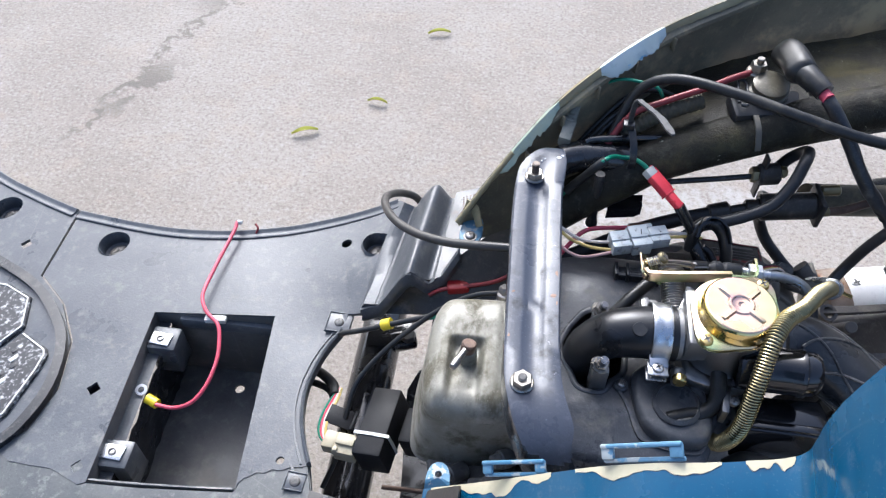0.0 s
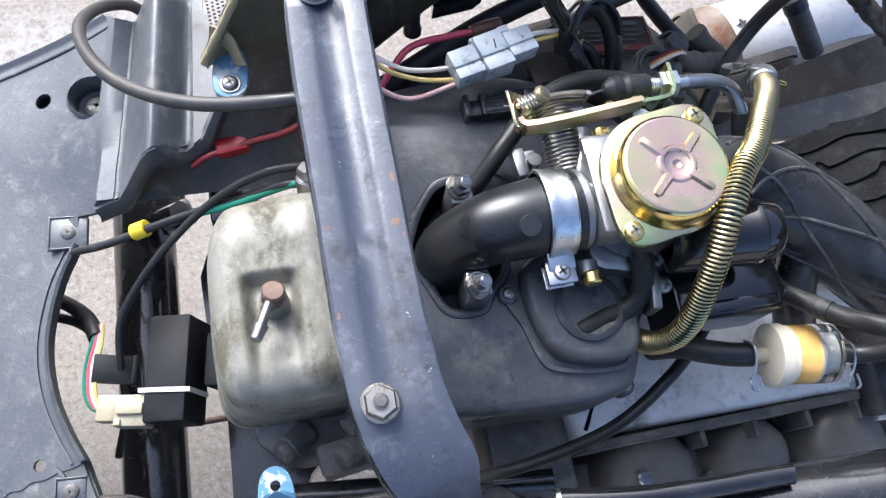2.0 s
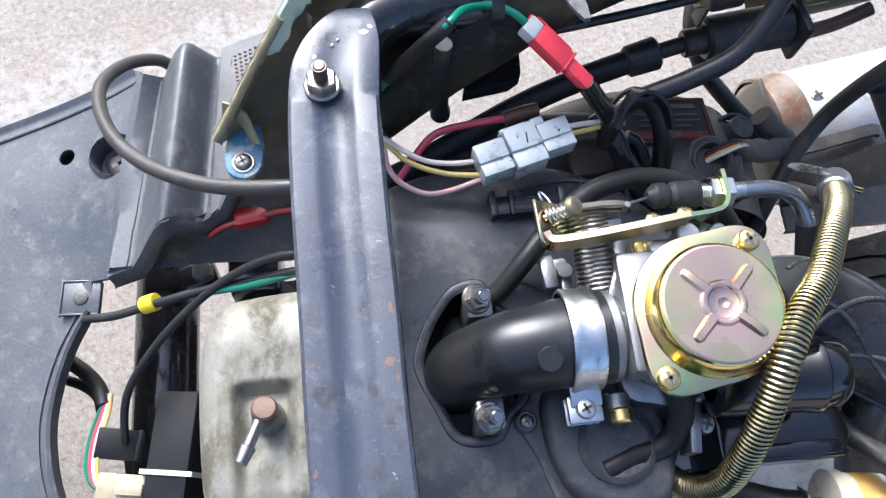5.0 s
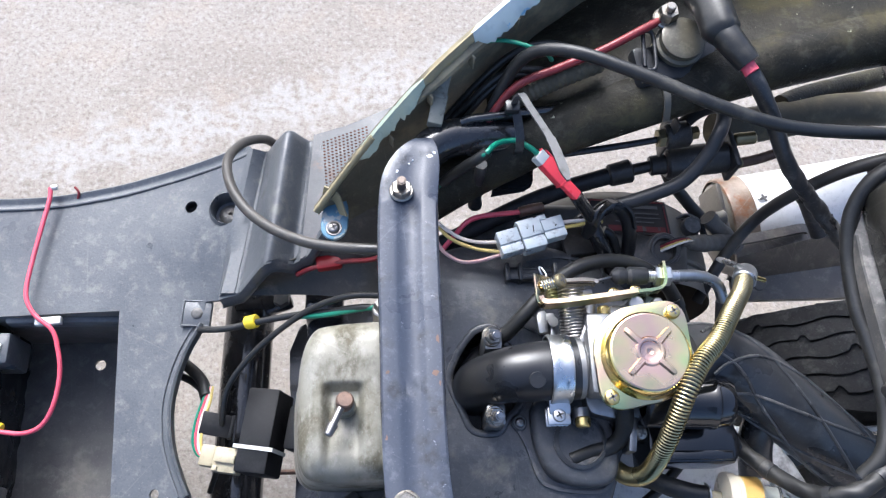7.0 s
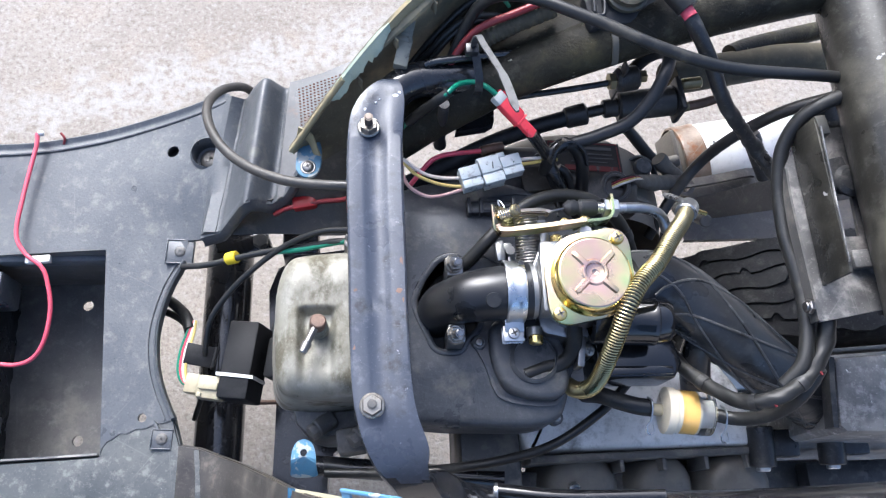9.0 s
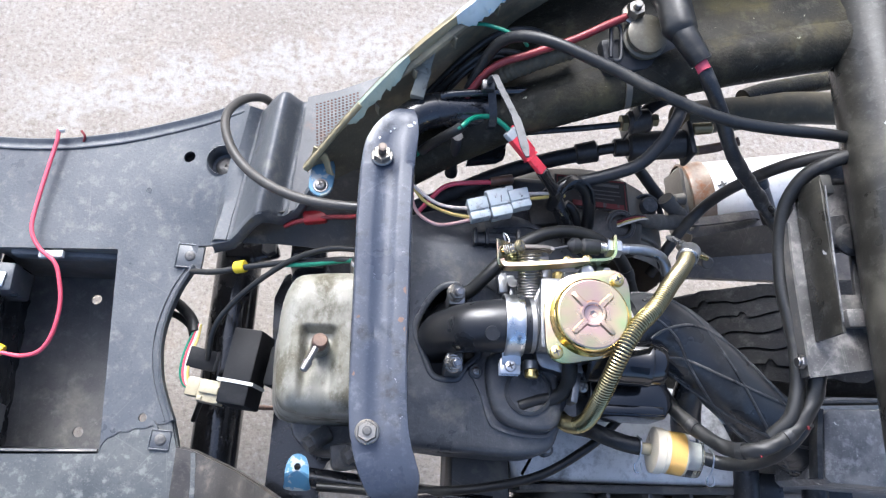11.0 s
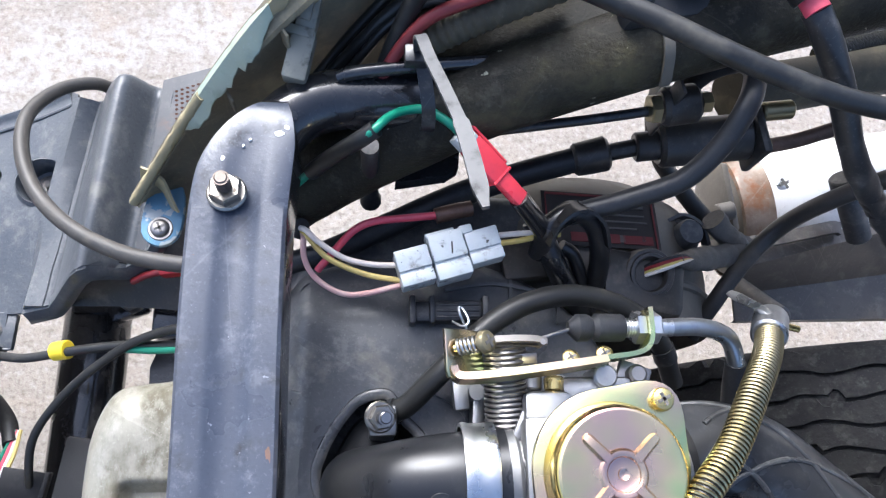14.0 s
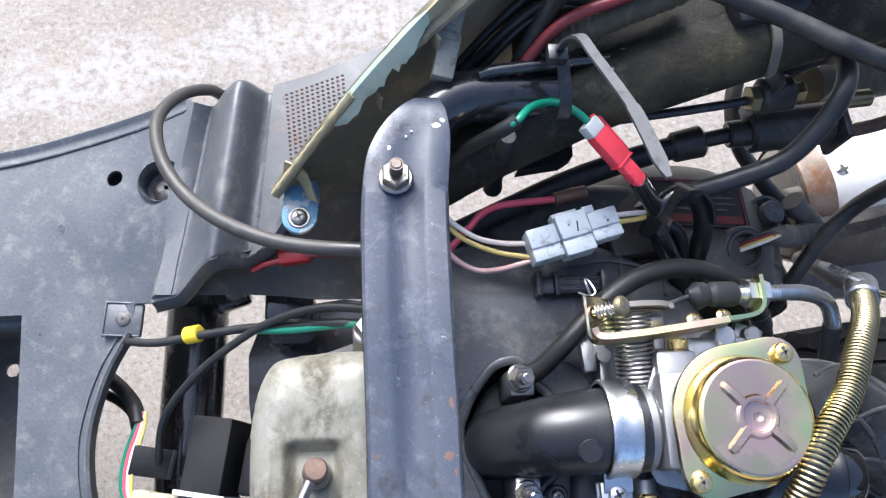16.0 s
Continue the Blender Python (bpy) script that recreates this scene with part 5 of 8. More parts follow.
panel_tab(0.018, 0.197, 0.513, 0.045, -12)
panel_tab(0.0765, 0.1785, 0.588, 0.044, -12)
ear = thing("blue_ear_bracket", (-0.033, 0.225, 0.33), "steel ear bracket with worn light blue paint and a hole", "bracket")
bm = bmesh.new()
line = smooth_line([(-0.0412, 0.2345), (-0.0385, 0.2412), (-0.033, 0.2437), (-0.0275, 0.2412), (-0.0248, 0.2345), (-0.0240, 0.224), (-0.0246, 0.2185), (-0.0414, 0.2185), (-0.0420, 0.224)], 4)
sheet(bm, [line, ring_line(-0.033, 0.2345, 0.0026, 14)], lambda x, y: 0.410 - 1.2 * max(0.0, 0.228 - y), 0.0025)
part("ear_plate", bm, BLUE_TAB, ear)


# ---- engine ----
head_cover = thing("cylinder_head_cover", (-0.01, 0.32, 0.33), "dirty cast aluminium cylinder head cover with oily film and breather nipple", "engine part")
bm = bmesh.new()
outline = smooth_line([(-0.050, 0.280), (-0.0535, 0.305), (-0.0535, 0.345), (-0.046, 0.370), (-0.030, 0.3765), (0.01, 0.3785), (0.026, 0.373), (0.026, 0.280), (0.01, 0.2715), (-0.035, 0.2715)], 5)


def cover_z(x, y):
    """Height of the cover's top, with a ramped pocket that is deepest at its far end."""
    def step(v, lo, hi):
        v = max(0.0, min(1.0, (v - lo) / (hi - lo)))
        return v * v * (3 - 2 * v)
    wide = step(0.0150 - abs(x + 0.0222), 0.0, 0.0065)
    deep = 0.0085 * step(y, 0.262, 0.328) * step(0.3345 - y, 0.0, 0.0065)
    hump = 0.0012 * math.exp(-((y - 0.352) / 0.012) ** 2) - 0.0022 * step(x, -0.002, 0.012)
    return 0.443 - 0.06 * max(0.0, 0.30 - y) + hump - wide * deep


COVER_R = 0.017
line = np.array(outline)
nxt = np.roll(line, -1, axis=0)


def edge_distance(x, y):
    """Distance to the cover's outline (negative outside) and the nearest point on it."""
    p = np.array((x, y))
    e = nxt - line
    f = np.clip(((p - line) * e).sum(1) / (e * e).sum(1), 0, 1)
    q = line + e * f[:, None]
    d = np.hypot(*(q - p).T)
    k = int(d.argmin())
    cross = ((line[:, 1] > y) != (nxt[:, 1] > y)) & (x < (nxt[:, 0] - line[:, 0]) * (y - line[:, 1]) / (nxt[:, 1] - line[:, 1] + 1e-12) + line[:, 0])
    return (d[k] if cross.sum() % 2 else -d[k]), q[k]


rows = []
for i in range(101):
    row = []
    for j in range(73):
        x, y = -0.0555 + j * 0.00115, 0.2620 + i * 0.00119
        d, q = edge_distance(x, y)
        if d <= 0:
            row.append((q[0], q[1], cover_z(q[0], q[1]) - COVER_R))
        else:
            k = min(1.0, d / COVER_R)
            row.append((x, y, cover_z(x, y) - COVER_R * (1 - math.sqrt(1 - (1 - k) ** 2))))
    rows.append(row)
loft(bm, rows)
loft(bm, [[V((x - 0.012 * max(0.0, -x) / 0.0535, y, 0.345)) for x, y in outline], [V((x - 0.0075 * max(0.0, -x) / 0.0535, y, 0.372)) for x, y in outline], [V((x - 0.002 * max(0.0, -x) / 0.0535, y, 0.408)) for x, y in outline], [V((x, y, cover_z(x, y) - COVER_R)) for x, y in outline]], True)
bmesh.ops.remove_doubles(bm, verts=bm.verts[:], dist=0.0001)
bmesh.ops.dissolve_degenerate(bm, dist=0.00005, edges=bm.edges[:])
part("cover_body", bm, DIRTY_CAST, head_cover)
bm = bmesh.new()
rod(bm, (-0.0215, 0.318, 0.428), (-0.0213, 0.3182, 0.4480), 0.0078, 0.0068, n=22, bevel=0.001)
part("plug_seat", bm, DIRTY_CAST, head_cover)
bm = bmesh.new()
rod(bm, (-0.0215, 0.318, 0.446), (-0.0205, 0.320, 0.4545), 0.0058, n=18, bevel=0.001)
part("plug", bm, RUST, head_cover, "rusty plug")
bm = bmesh.new()
rod(bm, (-0.0225, 0.316, 0.452), (-0.0305, 0.298, 0.4545), 0.0026, n=14)
rod(bm, (-0.0275, 0.3045, 0.4535), (-0.031, 0.297, 0.4548), 0.0036, 0.0028, n=14, bevel=0.0006)
part("nipple", bm, STEEL, head_cover, "bright breather nipple")
bm = bmesh.new()
slab(bm, smooth_line([(-0.045, 0.262), (-0.048, 0.35), (-0.035, 0.385), (0.03, 0.39), (0.03, 0.252), (0.0, 0.25)], 4), 0.352, 0.27, 0.004, 2)
part("cylinder_head", bm, DARK_CAST, head_cover)
for k, (x, y, z) in enumerate(((0.0035, 0.388, 0.43), (0.010, 0.262, 0.385), (0.004, 0.247, 0.375), (-0.028, 0.256, 0.36))):
    bm = bmesh.new()
    ax = V((0, 0.5, 1)) if k == 0 else V((-0.7, -0.5, 0.3))
    rod(bm, V((x, y, z)) - ax.normalized() * 0.016, V((x, y, z)), 0.0075, n=18, bevel=0.001)
    hexagon(bm, V((x, y, z)), V((x, y, z)) + ax.normalized() * 0.006, 0.011)
    part("cover_bolt", bm, STEEL if k == 0 else DARK_CAST, head_cover)
bm = bmesh.new()
box(bm, (0.010, 0.248, 0.352), (0.045, 0.020, 0.03), (0, 0, 8), 0.004)
box(bm, (0.038, 0.246, 0.340), (0.03, 0.03, 0.05), (0, 0, 0), 0.005)
part("head_lug", bm, DARK_CAST, head_cover)

shroud = thing("cooling_shroud", (0.09, 0.34, 0.34), "dusty black plastic engine cooling shroud with an oval intake opening", "engine cover")
outline = smooth_line([(0.033, 0.256), (0.060, 0.2485), (0.095, 0.2465), (0.130, 0.2455), (0.150, 0.251), (0.1575, 0.266), (0.163, 0.285), (0.185, 0.30), (0.197, 0.33), (0.190, 0.375), (0.165, 0.412), (0.130, 0.432), (0.09, 0.438), (0.050, 0.432), (0.030, 0.415), (0.0285, 0.36), (0.0300, 0.30)], 5)


def shroud_z(x, y):
    h = 0.006 * math.exp(-((x - 0.075) ** 2 + (y - 0.39) ** 2) / 0.0012) + 0.0035 * math.exp(-((x - 0.125) / 0.03) ** 2 - ((y - 0.425) / 0.012) ** 2)
    h -= 0.35 * max(0.0, y - 0.405) + 0.25 * max(0.0, 0.285 - y)
    h -= 0.006 * max(0.0, min(1.0, (0.040 - x) / 0.006))
    return h - 0.06 * max(0.0, x - 0.12)


well = smooth_line([(0.0455, 0.332), (0.0485, 0.346), (0.057, 0.3605), (0.0665, 0.3695), (0.080, 0.371), (0.088, 0.360), (0.098, 0.347), (0.098, 0.318), (0.088, 0.306), (0.081, 0.2965), (0.068, 0.2955), (0.059, 0.300), (0.0535, 0.312)], 5)
bm = bmesh.new()
faces = refine(bm, fill(bm, [inset(outline, 0.006), well], 0.0), 0.007)
for v in {v for f in faces for v in f.verts}:
    v.co.z = 0.442 + shroud_z(v.co.x, v.co.y)
ring_rows = []
for k in range(5):
    a = math.pi / 2 * k / 4
    ring_rows.append([V((x, y, 0.442 - 0.006 * (1 - math.sin(a)) + shroud_z(x, y))) for x, y in inset(outline, 0.006 * (1 - math.cos(a)))])
skirt = [V((x, y, 0.385)) for x, y in outline]
loft(bm, [skirt] + ring_rows, True)
well_in = [V((x, y, 0.442 + shroud_z(x, y) - 0.004)) for x, y in inset(well, 0.0015)]
loft(bm, [[V((x, y, 0.442 + shroud_z(x, y))) for x, y in well], well_in, [V((x, y, 0.375)) for x, y in inset(well, 0.001)]], True)
fill(bm, [inset(well, 0.001)], 0.375)
bmesh.ops.remove_doubles(bm, verts=bm.verts[:], dist=0.0002)
part("shroud_shell", bm, SHROUD, shroud)
# rounded lip round the opening
bm = bmesh.new()
rows = []
for d, h in ((-0.0048, -0.0004), (-0.0040, 0.0005), (-0.0028, 0.0010), (-0.0014, 0.0010), (-0.0004, 0.0004), (0.0004, -0.002)):
    rows.append([V((x, y, 0.442 + shroud_z(x, y) + h)) for x, y in inset(well, d)])
loft(bm, rows, True)
part("opening_rim", bm, SHROUD, shroud)
# pressed ridges
for pts, w, h in (([(0.0915, 0.3005), (0.0975, 0.288), (0.1035, 0.271), (0.110, 0.2645), (0.128, 0.2605), (0.146, 0.2605), (0.1525, 0.267)], 0.0022, 0.0030),
                  ([(0.106, 0.418), (0.13, 0.4215), (0.155, 0.418)], 0.0014, 0.002), ([(0.136, 0.402), (0.1385, 0.424)], 0.0014, 0.002), ([(0.160, 0.402), (0.162, 0.420)], 0.0014, 0.002), ([(0.118, 0.347), (0.112, 0.362), (0.095, 0.372)], 0.0014, 0.0016)):
    bm = bmesh.new()
    ribbon(bm, [(x, y, 0.442 + shroud_z(x, y) + 0.0006) for x, y in pts], h, w, (0, 0, 1), 6)
    part("pressed_ridge", bm, SHROUD, shroud)
bm = bmesh.new()
slab(bm, smooth_line([(0.104, 0.318), (0.100, 0.300), (0.1045, 0.280), (0.115, 0.267), (0.140, 0.2625), (0.1535, 0.268), (0.156, 0.285), (0.150, 0.31), (0.13, 0.325)], 5), 0.450, 0.42, 0.005, 3, lambda x, y: -0.12 * max(0, 0.29 - y))
part("shroud_step", bm, SHROUD, shroud)
bm = bmesh.new()
lathe(bm, [(0.0175, 0), (0.0175, 0.006), (0.0150, 0.0085), (0.0145, 0.005), (0, 0.005)], pose(0.131, 0.2905, 0.4445), 30)
part("shroud_boss", bm, SHROUD, shroud)
for x, y, z in ((0.093, 0.304, 0.446), (0.150, 0.2525, 0.421)):
    bm = bmesh.new()
    rod(bm, (x, y, z - 0.012), (x, y, z), 0.0052, n=18, bevel=0.001)
    part("screw_post", bm, SHROUD, shroud)
    screw(shroud, (x, y, z), (0, 0, 1), 0.0032, 0.0018, STEEL)
bm = bmesh.new()
box(bm, (0.1065, 0.4060, 0.447), (0.034, 0.0095, 0.010), (0, 0, 1), 0.001)
shroud_clip = part("shroud_clip", bm, BLACK_PLASTIC, shroud)
for x, w in ((0.0900, 0.003), (0.0990, 0.0025), (0.1235, 0.003)):
    bm = bmesh.new()
    box(bm, (x, 0.4062, 0.449), (w, 0.013, 0.012), (0, 0, 1), 0.0008)
    part("clip_wall", bm, BLACK_PLASTIC, shroud_clip)
for k in range(3):
    bm = bmesh.new()
    box(bm, (0.1112, 0.4032 + k * 0.0028, 0.4515), (0.020, 0.0012, 0.002), (0, 0, 1), 0.0004)
    part("clip_rib", bm, BLACK_PLASTIC, shroud_clip)
bm = bmesh.new()
box(bm, (0.150, 0.437, 0.432), (0.030, 0.024, 0.006), (-12, 0, 5), 0.002)
box(bm, (0.205, 0.424, 0.428), (0.045, 0.030, 0.02), (0, 10, -8), 0.005)
part("shroud_block", bm, GRIMY_BLACK, shroud)
bm = bmesh.new()
lathe(bm, [(0.0130, -0.010), (0.0130, -0.0005), (0.0124, 0.0004), (0.0108, 0.0006), (0.0104, 0.0016), (0.0088, 0.0018), (0.0078, 0.0006), (0.0074, -0.008), (0, -0.008)], Matrix.Translation((0.2085, 0.4275, 0.4385)) @ frame_of((0.05, -0.25, 1)), 36)
part("wire_grommet", bm, GRIMY_BLACK, shroud)
bm = bmesh.new()
lathe(bm, [(0, -0.02), (0.0105, -0.02), (0.0105, 0.0), (0.0075, 0.0), (0.0075, 0.0105), (0.0066, 0.0118), (0, 0.0118)], Matrix.Translation((0.2431, 0.4588, 0.400)) @ frame_of((0.1, 0.0, 1)), 28)
part("cover_screw", bm, SHROUD, shroud)
bm = bmesh.new()
ribbon(bm, [(0.233, 0.4665, 0.402), (0.243, 0.470, 0.404), (0.254, 0.4655, 0.401), (0.259, 0.456, 0.396)], 0.006, 0.0018, (0.1, 0, 1), 6)
part("cover_strap", bm, SHROUD, shroud)

bm = bmesh.new()
slab(bm, smooth_line([(0.034, 0.405), (0.034, 0.444), (0.050, 0.454), (0.090, 0.471), (0.13, 0.478), (0.20, 0.465), (0.20, 0.405)], 4), 0.412, 0.30, 0.008, 3, lambda x, y: 0.06 * (x - 0.1))
part("shroud_back", bm, SHROUD, shroud)

fan_cover = thing("fan_cover", (0.18, 0.46, 0.26), "rounded black fan cover with a faded printed label", "engine cover")
bm = bmesh.new()
m = Matrix.Translation((0.185, 0.410, 0.335)) @ frame_of((0, 1, 0))
lathe(bm, [(0.088, 0.0), (0.0895, 0.03), (0.088, 0.052), (0.081, 0.070), (0.066, 0.083), (0.04, 0.091), (0, 0.093)], m, 64)
part("cover_dome", bm, FAN_CAST, fan_cover)
bm = bmesh.new()
hose(bm, [(0.108, 0.430, 0.378), (0.128, 0.430, 0.404), (0.160, 0.430, 0.4215), (0.185, 0.430, 0.4248), (0.21, 0.430, 0.4215), (0.242, 0.430, 0.404), (0.262, 0.430, 0.378)], 0.0028, 8, 6)
part("cover_seam", bm, FAN_CAST, fan_cover)
label_mat = Matrix.Translation((0.190, 0.4600, 0.4243)) @ pose(0, 0, 0, -12, 3, -2)


def flat_plate(name, u, w, a, b, lift, material, parent, label=""):
    bm = bmesh.new()
    box(bm, (0, 0, 0), (a, b, 0.0006), (0, 0, 0), 0)
    bmesh.ops.transform(bm, matrix=label_mat @ Matrix.Translation((u, w, lift)), verts=bm.verts[:])
    return part(name, bm, material, parent, label, False)


lab = flat_plate("label_plate", 0, 0, 0.062, 0.032, 0.0, DARK_STAIN, fan_cover, "faded warning label with red border")
for u, w, a, b, c in ((0, 0.0145, 0.058, 0.0012, RED_PRINT), (-0.029, 0.004, 0.0007, 0.02, RED_PRINT), (0.012, 0.0095, 0.024, 0.0030, PALE_PRINT), (0.006, 0.0035, 0.036, 0.0009, PALE_PRINT), (0.008, -0.0005, 0.034, 0.0009, PALE_PRINT), (0.004, -0.0045, 0.03, 0.0009, PALE_PRINT), (-0.004, -0.011, 0.026, 0.0052, RED_PRINT), (0.019, -0.0112, 0.016, 0.0050, RED_PRINT), (0.0105, -0.0108, 0.003, 0.0042, PALE_PRINT), (0.0015, -0.0118, 0.0022, 0.0030, PALE_PRINT), (0.022, -0.0104, 0.002, 0.0032, PALE_PRINT), (0.029, -0.002, 0.0008, 0.028, RED_PRINT)):
    flat_plate("print_bar", u, w, a, b, 0.0006, c, lab)

# intake elbow, its flange nuts and clamp
intake = thing("intake_elbow", (0.08, 0.33, 0.42), "smooth black rubber intake elbow held by two flange nuts", "intake pipe")
bm = bmesh.new()
hose(bm, [(0.0655, 0.3285, 0.405), (0.0655, 0.3288, 0.432), (0.0685, 0.3292, 0.453), (0.080, 0.3298, 0.4685), (0.097, 0.331, 0.4745), (0.126, 0.3325, 0.4755)], 0.0165, 32, 8, lambda s, a: 1.0 + 0.12 * max(0.0, s - 0.5) / 0.5 * 1.7)
body = part("elbow", bm, ELBOW_RUBBER, intake)
bm = bmesh.new()
lathe(bm, [(0.0055, 0), (0.0050, 0.0012), (0, 0.0012)], Matrix.Translation((0.0985, 0.3225, 0.4905)) @ frame_of((0.0, -0.35, 1)), 24)
part("moulded_button", bm, RUBBER, body)
bm = bmesh.new()
slab(bm, smooth_line([(0.0525, 0.330), (0.057, 0.347), (0.067, 0.3605), (0.079, 0.3620), (0.086, 0.352), (0.086, 0.306), (0.080, 0.2985), (0.067, 0.2990), (0.0585, 0.307)], 4), 0.4260, 0.376, 0.004, 2)
part("flange", bm, RUBBER, intake)
for x, y, z in ((0.0752, 0.3580, 0.460), (0.0738, 0.3050, 0.466)):
    bm = bmesh.new()
    box(bm, (x + 0.0015, y + (-0.0015 if y > 0.33 else 0.0015), z - 0.0185), (0.0122, 0.0136, 0.036), (0, 0, 0), 0.002)
    part("flange_lug", bm, CAST, intake)
    nut(intake, (x, y, z), (0.28, -0.12, 1), 0.0098, 0.0056, 0.0030, 0.0105, stud_metal=STEEL, washer=0.0069)

clamp = thing("hose_clamp", (0.117, 0.33, 0.45), "bright zinc hose clamp with a cross-head screw", "hose clamp")
bm = bmesh.new()
m = Matrix.Translation((0.1078, 0.3322, 0.4755)) @ frame_of((1, 0.02, 0.01))
lathe(bm, [(0.0204, 0.0), (0.0217, 0.0), (0.0222, 0.0012), (0.0216, 0.004), (0.0216, 0.0092), (0.0222, 0.0122), (0.0217, 0.0134), (0.0204, 0.0134)], m, 48)
part("band", bm, CHROME, clamp)
bm = bmesh.new()
box(bm, (0.1143, 0.3105, 0.4740), (0.0134, 0.012, 0.0024), (14, 0, 1), 0.0008)
box(bm, (0.1137, 0.3038, 0.4715), (0.0145, 0.0115, 0.0024), (0, 0, 1), 0.0008)
box(bm, (0.1137, 0.3038, 0.4645), (0.0145, 0.0115, 0.002), (0, 0, 1), 0.0008)
part("clamp_ear", bm, CHROME, clamp)
screw(clamp, (0.1137, 0.3036, 0.4728), (0, 0, 1), 0.0042, 0.0026, CHROME)
bm = bmesh.new()
rod(bm, (0.1137, 0.3036, 0.456), (0.1137, 0.3036, 0.473), 0.002, n=12)
part("clamp_bolt", bm, STEEL, clamp)

# ---- carburettor ----
carb = thing("carburettor", (0.16, 0.335, 0.40), "new cast carburettor with a gold passivated diaphragm cover", "carburettor")
bm = bmesh.new()
rod(bm, (0.124, 0.3325, 0.475), (0.1305, 0.3328, 0.475), 0.0195, n=36, bevel=0.0015)
rod(bm, (0.129, 0.3328, 0.474), (0.205, 0.336, 0.470), 0.0175, n=32)
rod(bm, (0.1615, 0.3345, 0.46), (0.1615, 0.3345, 0.5025), 0.0265, n=40, bevel=0.001)
body = part("body", bm, CAST, carb)
for c, s, turn in (((0.1425, 0.3525, 0.474), (0.020, 0.026, 0.030), 0), ((0.1640, 0.3655, 0.476), (0.030, 0.012, 0.020), 0), ((0.1400, 0.3340, 0.483), (0.018, 0.042, 0.022), 0), ((0.1315, 0.3525, 0.482), (0.0035, 0.016, 0.008), -24)):
    bm = bmesh.new()
    box(bm, c, s, (0, 0, turn), 0.003 if s[0] > 0.01 else 0.001)
    part("cast_boss" if s[0] > 0.01 else "cast_web", bm, CAST, body)
bm = bmesh.new()
slab(bm, smooth_line([(0.135, 0.312), (0.135, 0.352), (0.15, 0.362), (0.178, 0.36), (0.187, 0.345), (0.183, 0.312), (0.165, 0.302), (0.148, 0.304)], 4), 0.458, 0.415, 0.004, 2)
rod(bm, (0.150, 0.3000, 0.438), (0.150, 0.312, 0.438), 0.011, n=24, bevel=0.002)
part("float_bowl", bm, CAST, carb)
bm = bmesh.new()
ear_line = []
for k in range(72):
    a = math.tau * k / 72
    r = 0.0302
    for ex, ey in ((0.0208, 0.0255), (-0.0222, -0.0282)):
        d = math.atan2(ey, ex)
        w = math.cos(a - d)
        if w > 0:
            r += 0.0092 * w ** 12
    ear_line.append((0.1612 + r * math.cos(a), 0.3342 + r * math.sin(a)))
slab(bm, ear_line, 0.5065, 0.5035, 0.0008, 2)
part("cover_plate", bm, PASSIVATED, carb)
bm = bmesh.new()
m = pose(0.1615, 0.3325, 0.5072)
lathe(bm, [(0.0268, 0.0), (0.0262, 0.0012), (0.0257, 0.004), (0.0252, 0.0078), (0.0243, 0.0097), (0.0236, 0.0103)], m, 72)
part("dome_wall", bm, GOLD_WALL, carb, "bright gold wall of the dome")
bm = bmesh.new()
lathe(bm, [(0.0237, 0.0102), (0.0228, 0.0107), (0.0225, 0.0107), (0.0092, 0.0107), (0.0082, 0.0118), (0.0066, 0.0119), (0.0064, 0.0118), (0.0059, 0.0109), (0.0056, 0.0108), (0.0054, 0.0107), (0.0024, 0.0107), (0.0022, 0.0107), (0.0014, 0.0100), (0, 0.0099)], m, 72)
dome = part("diaphragm_dome", bm, PINK_TOP, carb, "pinkish gold dome top with a stamped cross")
bm = bmesh.new()
for k in range(4):
    a = radians(45 + 90 * k)
    u = V((math.cos(a), math.sin(a), 0))
    n = V((-math.sin(a), math.cos(a), 0))
    c = V((0.1615, 0.3325, 0.5178))
    rows = []
    for s, w, h in ((0.0070, 0.0030, 0.0015), (0.0095, 0.0026, 0.0016), (0.0140, 0.0024, 0.0016), (0.0172, 0.0024, 0.0015), (0.0188, 0.0018, 0.0011), (0.0194, 0.0008, 0.0002)):
        p = c + u * s
        rows.append([p - n * w, p - n * (w * 0.55) + V((0, 0, h)), p + n * (w * 0.55) + V((0, 0, h)), p + n * w])
    loft(bm, rows)
part("stamped_arm", bm, PINK_TOP, dome)
screw(carb, (0.1822, 0.3598, 0.5063), (0, 0, 1), 0.0046, 0.0034, BRASS)
screw(carb, (0.1388, 0.3078, 0.5058), (0, 0, 1), 0.0046, 0.0034, BRASS)
bm = bmesh.new()
coil(bm, [(0.1262, 0.3850, 0.4830), (0.1268, 0.3680, 0.4785), (0.1275, 0.3500, 0.4740)], 0.0083, 0.00085, 0.0021, 6, 18)
part("return_spring", bm, STEEL, carb, "steel return spring")
bm = bmesh.new()
rod(bm, (0.1262, 0.386, 0.483), (0.1275, 0.348, 0.4735), 0.0060, n=20)
part("throttle_shaft", bm, CAST, carb)
bm = bmesh.new()
ribbon(bm, [(0.1035, 0.3745, 0.4925), (0.1050, 0.3710, 0.4925), (0.110, 0.3700, 0.493), (0.127, 0.3715, 0.493), (0.150, 0.3745, 0.493), (0.166, 0.3768, 0.4925)], 0.0085, 0.0030, (0, 0.15, 1), 4)
bracket = part("cable_bracket", bm, PINK_TOP, carb, "gold passivated cable bracket")
bm = bmesh.new()
